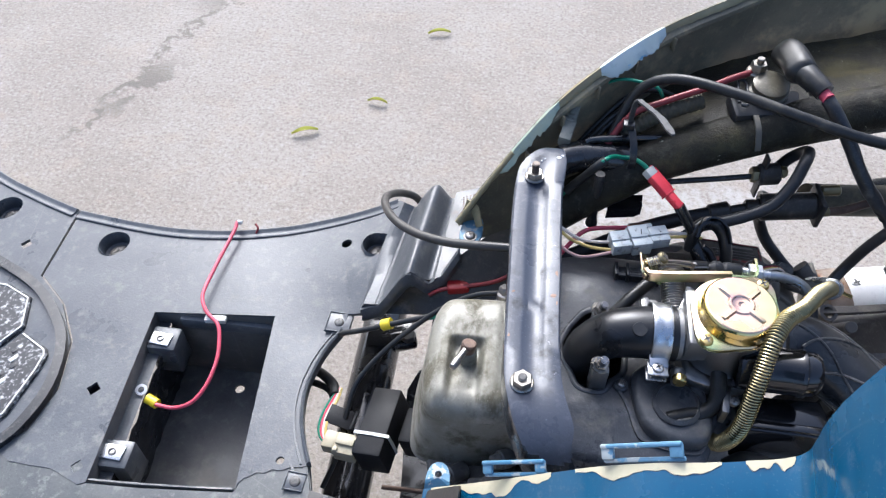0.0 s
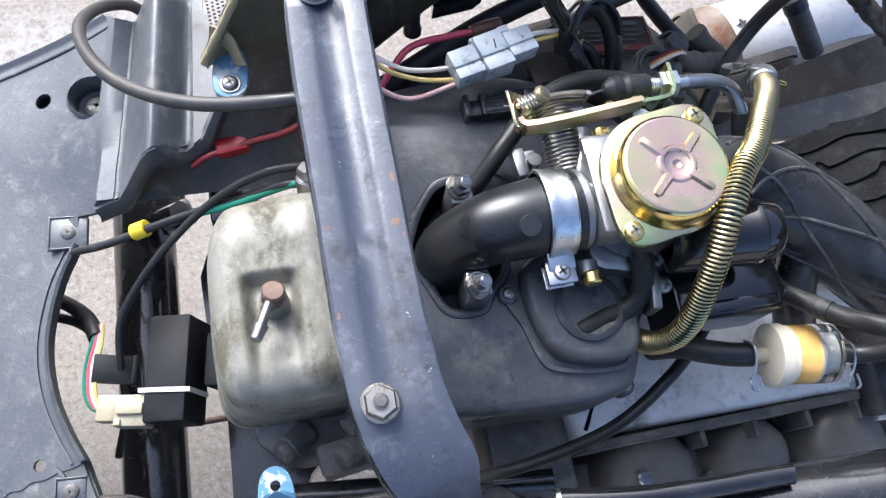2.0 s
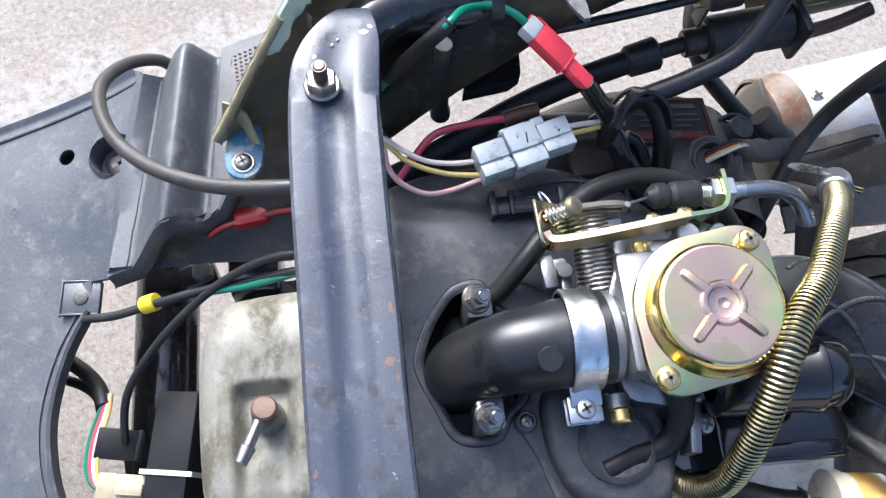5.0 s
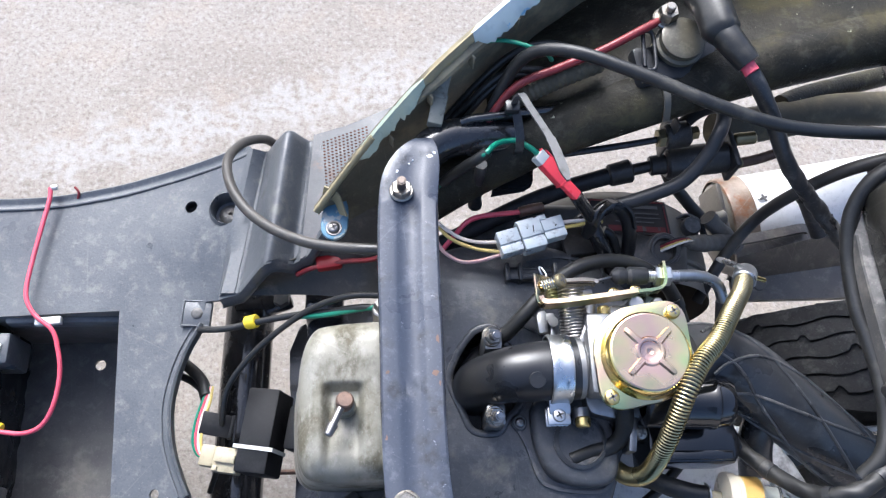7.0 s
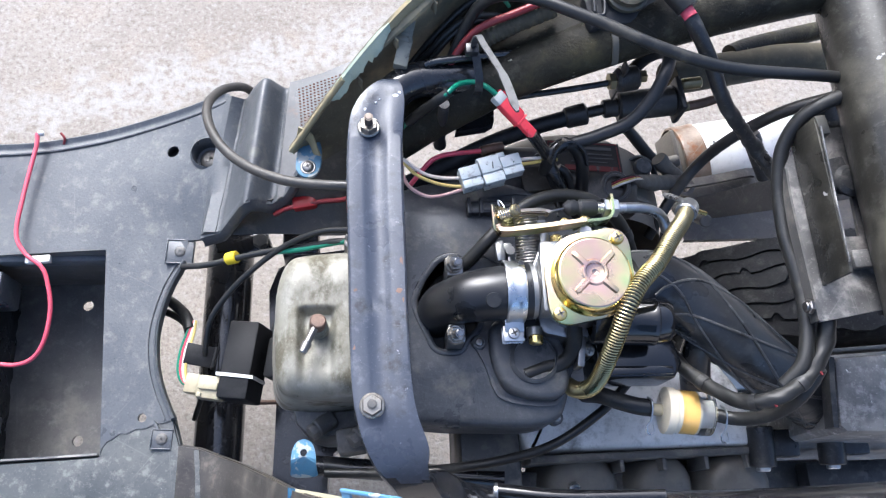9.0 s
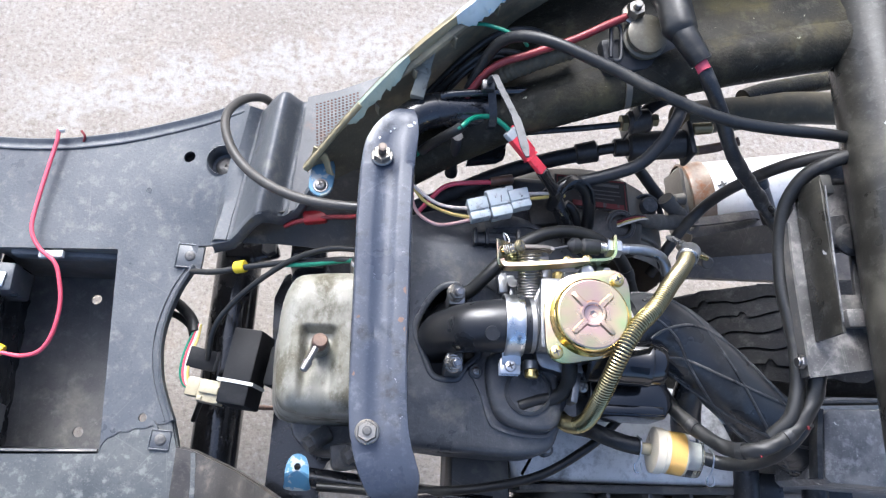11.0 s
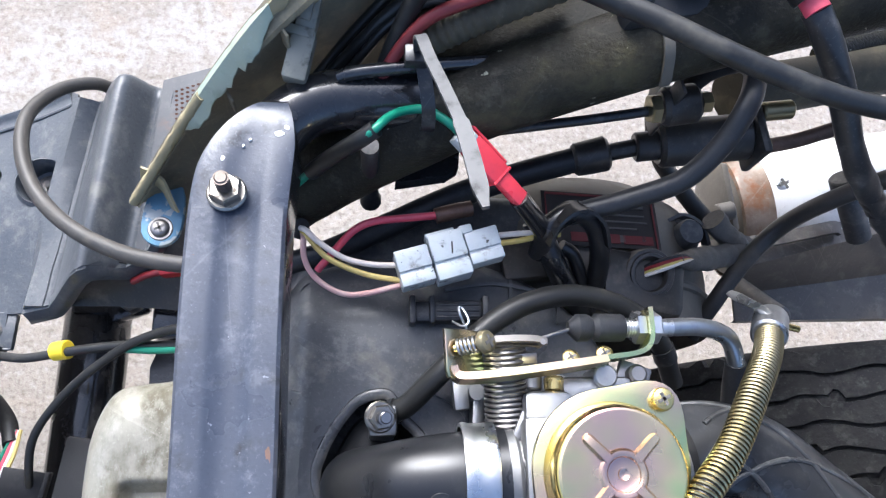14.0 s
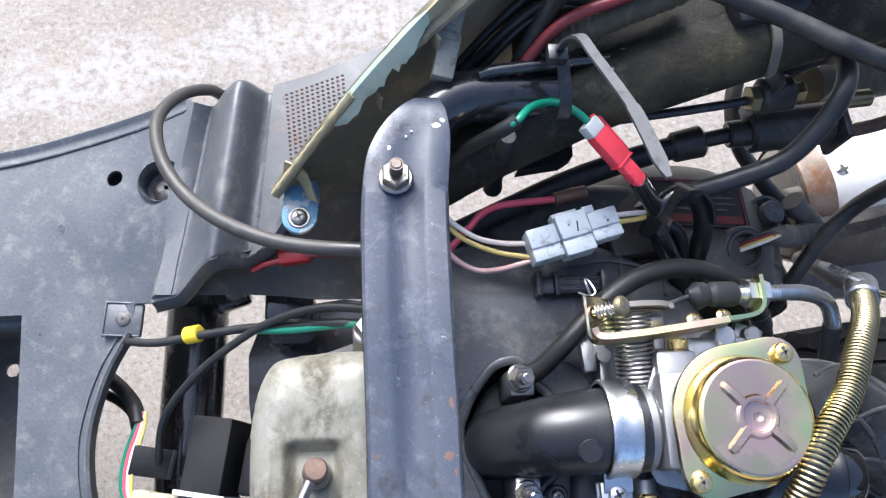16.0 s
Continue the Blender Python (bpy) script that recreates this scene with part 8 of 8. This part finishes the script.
red_plug = thing("red_connector", (0.128, 0.455, 0.46), "bright red two-way wire connector", "connector")
bm = bmesh.new()
ctr, ax = V((0.1212, 0.4585, 0.4965)), V((0.0260, -0.0218, -0.0148)).normalized()
fm = Matrix.Translation(ctr) @ frame_of(ax)
for c, s in (((0, 0, -0.004), (0.0102, 0.0076, 0.020)), ((0, 0.0, 0.0135), (0.0074, 0.0060, 0.016)), ((0.0060, 0.0, -0.0085), (0.0014, 0.0044, 0.024)), ((0.0046, 0, -0.0205), (0.0040, 0.0040, 0.0016)), ((0, 0, 0.0055), (0.0108, 0.0080, 0.0014))):
    before = set(bm.verts)
    box(bm, c, s, (0, 0, 0), 0.0015)
    bmesh.ops.transform(bm, matrix=fm, verts=[v for v in bm.verts if v not in before])
part("plug_body", bm, RED_PLASTIC, red_plug)
bm = bmesh.new()
before = set(bm.verts)
box(bm, (-0.0005, 0.0005, -0.0170), (0.0092, 0.0070, 0.007), (0, 0, 0), 0.001)
bmesh.ops.transform(bm, matrix=fm, verts=bm.verts[:])
part("plug_collar", bm, WHITE_PLASTIC, red_plug, "pale grey collar")
cable("green_wire", [(0.024, 0.4490, 0.460), (0.036, 0.4565, 0.473), (0.0465, 0.4615, 0.4835), (0.0586, 0.4640, 0.4985), (0.0702, 0.4645, 0.5150), (0.078, 0.4730, 0.513), (0.0861, 0.4785, 0.508), (0.0935, 0.4785, 0.508), (0.1020, 0.4735, 0.508), (0.1100, 0.4680, 0.504)], 0.0019, WIRE_GREEN, "green wire feeding the red connector", "wire", 10)
cable("black_lead", [(0.1340, 0.4475, 0.4895), (0.1420, 0.4430, 0.479), (0.152, 0.437, 0.466)], 0.0046, GLOSS_BLACK, "black lead from the red connector", "wire", 12)
cable("wire_sheath", [(0.0445, 0.4605, 0.4815), (0.0500, 0.4625, 0.4880), (0.0586, 0.4640, 0.4985), (0.0665, 0.4642, 0.5098), (0.0725, 0.4665, 0.5150)], 0.0036, SOFT_RUBBER, "dull black sheath round the green wire", "wire", 12)

grey_plug = thing("grey_connector", (0.105, 0.425, 0.455), "pale grey multi-way wiring connector block", "connector")
gm = pose(0.1055, 0.4260, 0.468, 0, 0, 16)
for name, x, long, wide, high, w0 in (("socket", -0.0160, 0.0152, 0.0165, 0.0115, 0.0), ("latch_body", 0.0002, 0.0158, 0.0208, 0.0135, 0.0005), ("plug", 0.0164, 0.0154, 0.0150, 0.0110, 0.0010)):
    bm = bmesh.new()
    a, b = wide * 0.60, wide * 0.40 - 0.0011
    box(bm, (x, w0 + wide / 2 - a / 2, 0), (long, a, high), (0, 0, 0), 0.0007)
    box(bm, (x, w0 - wide / 2 + b / 2, -0.0003), (long, b, high - 0.0006), (0, 0, 0), 0.0007)
    box(bm, (x, w0, 0), (long * 0.96, wide * 0.9, high * 0.8), (0, 0, 0), 0)
    if name == "latch_body":
        box(bm, (x - 0.001, w0 + wide / 2 + 0.001, -0.002), (0.0135, 0.003, 0.008), (0, 0, 0), 0.0006)
        box(bm, (x + 0.010, w0 + wide / 2 - 0.001, 0.002), (0.006, 0.004, 0.008), (0, 0, 0), 0.0006)
    bmesh.ops.transform(bm, matrix=gm, verts=bm.verts[:])
    plug_part = part(name, bm, GREY_PLASTIC, grey_plug)
    if name == "latch_body":
        bm = bmesh.new()
        box(bm, (x + 0.1 * long, w0 + 0.12 * wide, high / 2 + 0.0001), (0.0007, wide * 0.26, 0.0005), (0, 0, -14), 0)
        bmesh.ops.transform(bm, matrix=gm, verts=bm.verts[:])
        part("grime_mark", bm, DARK_STAIN, plug_part)
for k, (pts, c) in enumerate((([(0.036, 0.444, 0.455), (0.041, 0.4415, 0.460), (0.048, 0.435, 0.461), (0.059, 0.428, 0.461), (0.072, 0.4245, 0.463), (0.086, 0.4235, 0.466)], WIRE_WHITE),
                              ([(0.036, 0.444, 0.453), (0.041, 0.4405, 0.458), (0.051, 0.429, 0.459), (0.068, 0.421, 0.460), (0.087, 0.4165, 0.464)], WIRE_YELLOW),
                              ([(0.036, 0.444, 0.451), (0.040, 0.440, 0.457), (0.041, 0.429, 0.458), (0.046, 0.420, 0.457), (0.057, 0.413, 0.457), (0.068, 0.412, 0.459), (0.086, 0.4155, 0.463)], WIRE_PINK),
                              ([(0.128, 0.434, 0.466), (0.138, 0.4355, 0.466), (0.148, 0.438, 0.465), (0.158, 0.440, 0.462)], WIRE_YELLOW),
                              ([(0.128, 0.4375, 0.467), (0.137, 0.4385, 0.467), (0.149, 0.440, 0.465)], WIRE_WHITE))):
    cable("connector_wire", pts, 0.00135, c, ("yellow" if c == WIRE_YELLOW else "pinkish" if c == WIRE_PINK else "white") + " wire of the grey connector", "wire", 10, "connector wires")
cable("wire_sheath", [(0.022, 0.452, 0.440), (0.031, 0.4475, 0.450), (0.039, 0.4425, 0.458)], 0.0050, SOFT_RUBBER, "grey sheath of the connector wires", "cable", 12)
cable("red_wire", [(0.046, 0.428, 0.440), (0.055, 0.436, 0.449), (0.063, 0.444, 0.452), (0.072, 0.448, 0.453), (0.085, 0.4495, 0.454), (0.103, 0.451, 0.455)], 0.0019, WIRE_RED, "red wire arching behind the grey connector", "wire", 12)
cable("crimped_joint", [(0.101, 0.4505, 0.455), (0.110, 0.453, 0.455), (0.118, 0.455, 0.454)], 0.0038, RUST, "brown crimped wire joint", "wire", 12)
cable("hanging_stem", [(0.0700, 0.4655, 0.500), (0.0702, 0.4640, 0.475), (0.0706, 0.4615, 0.444)], 0.0040, BLACK_PLASTIC, "black rubber stem hanging from the arm", "hose", 14, shape=lambda s, a: 1.0 if s < 0.9 else 1.3)

tie = thing("cable_tie", (0.09, 0.48, 0.48), "grey nylon cable tie with its tail sticking out", "cable tie")
bm = bmesh.new()
ribbon(bm, [(0.0885, 0.4905, 0.534), (0.0872, 0.4835, 0.554), (0.0870, 0.4735, 0.5710), (0.0893, 0.4620, 0.5775), (0.0930, 0.4490, 0.5832), (0.0962, 0.4375, 0.5880), (0.0980, 0.4305, 0.5905), (0.0996, 0.4210, 0.5938), (0.1010, 0.4110, 0.5973), (0.1021, 0.4030, 0.6004)], lambda s: 0.0040 if s < 0.6 else 0.0050 if s < 0.9 else 0.0050 * (1.0 - 0.6 * (s - 0.9) / 0.1), 0.0013, (1, 0.25, 0.0), 6)
part("tie_tail", bm, TIE_GREY, tie)
bm = bmesh.new()
ribbon(bm, [(0.0880, 0.5005, 0.500), (0.0880, 0.5000, 0.520), (0.0895, 0.490, 0.531), (0.0915, 0.480, 0.528), (0.0930, 0.4725, 0.522), (0.0935, 0.4690, 0.513), (0.0935, 0.472, 0.503)], 0.0055, 0.0016, (1, 0, 0), 6)
box(bm, (0.0875, 0.4885, 0.5335), (0.009, 0.008, 0.006), (0, 0, 0), 0.001)
part("tie_band", bm, BLACK_PLASTIC, tie)
for p in ((0.192, 0.487, 0.545),):
    bm = bmesh.new()
    ribbon(bm, [(0.1845, 0.527, 0.530), (0.184, 0.520, 0.5385), (0.186, 0.507, 0.5400), (0.1885, 0.495, 0.5355), (0.1905, 0.4885, 0.5250), (0.1914, 0.4872, 0.5195)], 0.0045, 0.0014, (1, 0.2, 0), 6)
    solo("cable_tie", bm, TIE_BEIGE, p, "dusty beige cable tie round the rail", "cable tie")

inner_plug = thing("pale_connector", (0.03, 0.51, 0.46), "pale grey connector tucked behind the fairing rim", "connector")
bm = bmesh.new()
box(bm, (0.0450, 0.5160, 0.5180), (0.0085, 0.016, 0.012), (25, 5, -12), 0.0012)
box(bm, (0.0450, 0.5155, 0.5245), (0.0045, 0.012, 0.004), (25, 5, -12), 0.0008)
part("plug", bm, DIRTY_PLUG, inner_plug)
bm = bmesh.new()
box(bm, (0.0410, 0.4990, 0.5120), (0.0100, 0.021, 0.012), (15, 5, -12), 0.0012)
box(bm, (0.0415, 0.5070, 0.5180), (0.0115, 0.004, 0.006), (15, 5, -12), 0.0006)
part("socket", bm, DIRTY_PLUG, inner_plug)
cable("green_wire", [(0.046, 0.523, 0.520), (0.053, 0.529, 0.528), (0.065, 0.533, 0.536), (0.078, 0.531, 0.545), (0.092, 0.526, 0.549), (0.108, 0.519, 0.549), (0.114, 0.519, 0.541)], 0.0014, WIRE_GREEN, "green wire running along the fairing", "wire", 10)

for pts, r in (([(0.018, 0.484, 0.452), (0.040, 0.503, 0.474), (0.064, 0.521, 0.500), (0.090, 0.532, 0.528), (0.115, 0.540, 0.530), (0.150, 0.550, 0.505)], 0.0026), ([(0.010, 0.476, 0.448), (0.036, 0.495, 0.470), (0.060, 0.511, 0.494), (0.082, 0.521, 0.518), (0.104, 0.526, 0.520), (0.135, 0.533, 0.500)], 0.0030), ([(0.030, 0.489, 0.470), (0.058, 0.504, 0.489), (0.078, 0.516, 0.512), (0.098, 0.522, 0.520), (0.122, 0.529, 0.498)], 0.0021)):
    cable("fairing_wire", pts, r, SOFT_RUBBER, "thin dusty black wire along the inside of the fairing", "wire", 10, "fairing wires")

# ---- front of the engine: wires, unit and connector over the down tube ----
unit = thing("ignition_unit", (-0.095, 0.325, 0.26), "black box unit strapped to the frame with a white tie", "electronic unit")
um = pose(-0.0975, 0.3245, 0.286, 0, -14, -8)
bm = bmesh.new()
box(bm, (0, 0, 0.001), (0.028, 0.069, 0.034), (0, 0, 0), 0.002)
bmesh.ops.transform(bm, matrix=um, verts=bm.verts[:])
part("unit_box", bm, MATTE_BLACK, unit)
bm = bmesh.new()
ribbon(bm, [(-0.0165, -0.014, -0.010), (-0.0168, -0.014, 0.0185), (0.0, -0.0145, 0.0190), (0.0168, -0.015, 0.0185), (0.0165, -0.015, -0.010)], 0.0030, 0.0012, (0, 1, 0), 1, False)
bmesh.ops.transform(bm, matrix=um, verts=bm.verts[:])
part("white_tie", bm, WHITE_PLASTIC, unit, "white nylon tie")
# block beside the box, coloured black to stand in for the shadow there
bm = bmesh.new()
box(bm, (0.030, 0.006, -0.008), (0.020, 0.036, 0.03), (0, 0, 0), 0.003)
bmesh.ops.transform(bm, matrix=um, verts=bm.verts[:])
part("shadow_foot", bm, MATTE_BLACK, unit)
bm = bmesh.new()
box(bm, (-0.138, 0.3325, 0.286), (0.026, 0.019, 0.0025), (0, 14, -10), 0.0008)
box(bm, (-0.127, 0.331, 0.279), (0.003, 0.019, 0.016), (0, 14, -10), 0.0008)
part("rubber_flap", bm, MATTE_BLACK, unit)
white_plug = thing("white_connector", (-0.13, 0.303, 0.27), "yellowed white plastic wiring connector", "connector")
wm = pose(-0.1300, 0.3030, 0.288, 0, -6, -9)
for c, s, name, mt in (((-0.0125, 0.002, 0.000), (0.012, 0.017, 0.013), "plug", CREAM_PLASTIC), ((0.004, 0, 0), (0.021, 0.020, 0.016), "housing", CREAM_PLASTIC)):
    bm = bmesh.new()
    box(bm, c, s, (0, 0, 0), 0.0012)
    if name == "housing":
        box(bm, (0.004, 0.001, 0.009), (0.017, 0.007, 0.004), (0, 0, 0), 0.0008)
        box(bm, (-0.003, -0.0075, 0.008), (0.004, 0.004, 0.004), (0, 0, 0), 0.0005)
    bmesh.ops.transform(bm, matrix=wm, verts=bm.verts[:])
    part(name, bm, mt, white_plug)
for k, (c, nm) in enumerate(((WIRE_GREEN, "green"), (WIRE_RED, "red"), (WIRE_WHITE, "white"), (WIRE_YELLOW, "yellow"))):
    o = k * 0.0022
    cable("connector_wire", [(-0.148 + o * 0.4, 0.366, 0.280), (-0.1525 + o, 0.352, 0.283), (-0.1555 + o, 0.336, 0.287), (-0.1560 + o, 0.320, 0.289), (-0.1520 + o * 0.7, 0.309, 0.289), (-0.144, 0.3045 + o * 0.4, 0.288)], 0.0013, c, nm + " wire into the white connector", "wire", 8, "connector wires")
cable("loom_sheath", [(-0.180, 0.394, 0.262), (-0.166, 0.383, 0.270), (-0.155, 0.371, 0.276), (-0.150, 0.358, 0.280)], 0.0050, SOFT_RUBBER, "black sheath of the connector wires", "cable", 14)
cable("loom_tail", [(-0.182, 0.382, 0.258), (-0.168, 0.375, 0.265), (-0.157, 0.366, 0.272), (-0.152, 0.356, 0.278)], 0.0034, SOFT_RUBBER, "black wire ends under the floorboard edge", "cable", 10)
cable("ground_lead", [(-0.160, 0.410, 0.300), (-0.150, 0.4075, 0.313), (-0.128, 0.4035, 0.329), (-0.102, 0.4050, 0.341), (-0.070, 0.4060, 0.356), (-0.040, 0.403, 0.375), (-0.012, 0.400, 0.395), (0.005, 0.397, 0.40)], 0.0027, SOFT_RUBBER, "black lead with a yellow sleeve", "cable", 14)
bm = bmesh.new()
rod(bm, (-0.1090, 0.4061, 0.3365), (-0.0998, 0.4066, 0.3412), 0.0055, n=18, bevel=0.0006)
solo("yellow_sleeve", bm, YELLOW, (-0.1025, 0.4046, 0.335), "bright yellow terminal sleeve on a black lead", "cable sleeve")
cable("green_wire", [(-0.066, 0.404, 0.359), (-0.040, 0.4005, 0.376), (-0.010, 0.3990, 0.396), (0.003, 0.397, 0.402)], 0.0022, WIRE_GREEN, "green wire running under the crossbar", "wire", 10)
cable("sensor_wire", [(-0.150, 0.282, 0.24), (-0.138, 0.310, 0.262), (-0.133, 0.338, 0.290), (-0.126, 0.360, 0.308), (-0.106, 0.380, 0.328), (-0.080, 0.396, 0.350), (-0.052, 0.4065, 0.373), (-0.022, 0.409, 0.395), (0.010, 0.404, 0.41)], 0.0025, SOFT_RUBBER, "black wire bending round the cylinder head", "wire", 14)
cable("ring_terminal", [(-0.002, 0.393, 0.412), (0.003, 0.389, 0.422), (0.004, 0.386, 0.430)], 0.0030, CHROME, "bright ring terminal on the cylinder head", "terminal", 12)
cable("floor_cable", [(-0.094, 0.580, 0.318), (-0.104, 0.578, 0.335), (-0.118, 0.565, 0.352), (-0.126, 0.540, 0.371), (-0.121, 0.512, 0.386), (-0.106, 0.483, 0.400), (-0.084, 0.460, 0.412), (-0.056, 0.4425, 0.424), (-0.028, 0.4330, 0.434), (0.005, 0.4290, 0.440), (0.03, 0.43, 0.44)], 0.0041, DUSTY_RUBBER, "thick black cable looping over the floor ridge", "cable", 16)
cable("red_lead", [(-0.070, 0.448, 0.335), (-0.058, 0.451, 0.342), (-0.030, 0.4545, 0.348), (0.0, 0.450, 0.370), (0.03, 0.46, 0.40), (0.045, 0.475, 0.41)], 0.0022, DARK_RED, "dusty red lead under the crossbar", "cable", 12)
bm = bmesh.new()
box(bm, (-0.0425, 0.4560, 0.342), (0.022, 0.012, 0.010), (0, -6, 6), 0.0025)
solo("red_fuse_holder", bm, FUSE_RED, (-0.044, 0.4535, 0.34), "red plastic fuse holder in the shade of the rail", "fuse holder")

# battery lead left lying in the bay
lead = thing("bay_lead", (-0.30, 0.38, 0.2), "pinkish red battery lead with yellow ring terminal lying in the bay", "cable")
bm = bmesh.new()
hose(bm, [(-0.325, 0.334, 0.265), (-0.305, 0.3315, 0.268), (-0.287, 0.336, 0.275), (-0.276, 0.352, 0.282), (-0.2725, 0.378, 0.287), (-0.276, 0.400, 0.291), (-0.282, 0.415, 0.294), (-0.298, 0.4285, 0.296), (-0.307, 0.447, 0.2975), (-0.306, 0.480, 0.2975), (-0.303, 0.510, 0.298), (-0.300, 0.535, 0.299), (-0.300, 0.547, 0.3005)], 0.0020, 12, 8)
part("lead_wire", bm, WIRE_RED, lead)
bm = bmesh.new()
rod(bm, (-0.325, 0.336, 0.262), (-0.337, 0.341, 0.263), 0.0052, n=16, bevel=0.0005)
part("terminal_sleeve", bm, YELLOW, lead, "yellow terminal sleeve")
bm = bmesh.new()
lathe(bm, [(0.0032, 0), (0.0058, 0), (0.0058, 0.0010), (0.0032, 0.0010), (0.0032, 0)], pose(-0.345, 0.348, 0.265, 10, 0, 0), 20)
part("terminal_ring", bm, CHROME, lead, "bright ring terminal")
bm = bmesh.new()
box(bm, (-0.288, 0.424, 0.2885), (0.022, 0.007, 0.006), (0, 0, 4), 0.001)
part("bay_gap_clip", bm, WHITE_PLASTIC, lead, "white scrap under the lead")

bm = bmesh.new()
rod(bm, (-0.300, 0.547, 0.3005), (-0.2945, 0.5475, 0.2995), 0.0026, n=14, bevel=0.0008)
part("lead_plug", bm, WHITE_PLASTIC, lead, "small white plug at the lead's end")
bm = bmesh.new()
hose(bm, [(-0.2780, 0.5400, 0.2920), (-0.2765, 0.5445, 0.2960), (-0.2800, 0.5490, 0.2975)], 0.0012, 10, 5)
part("lead_tail", bm, DARK_RED, lead)
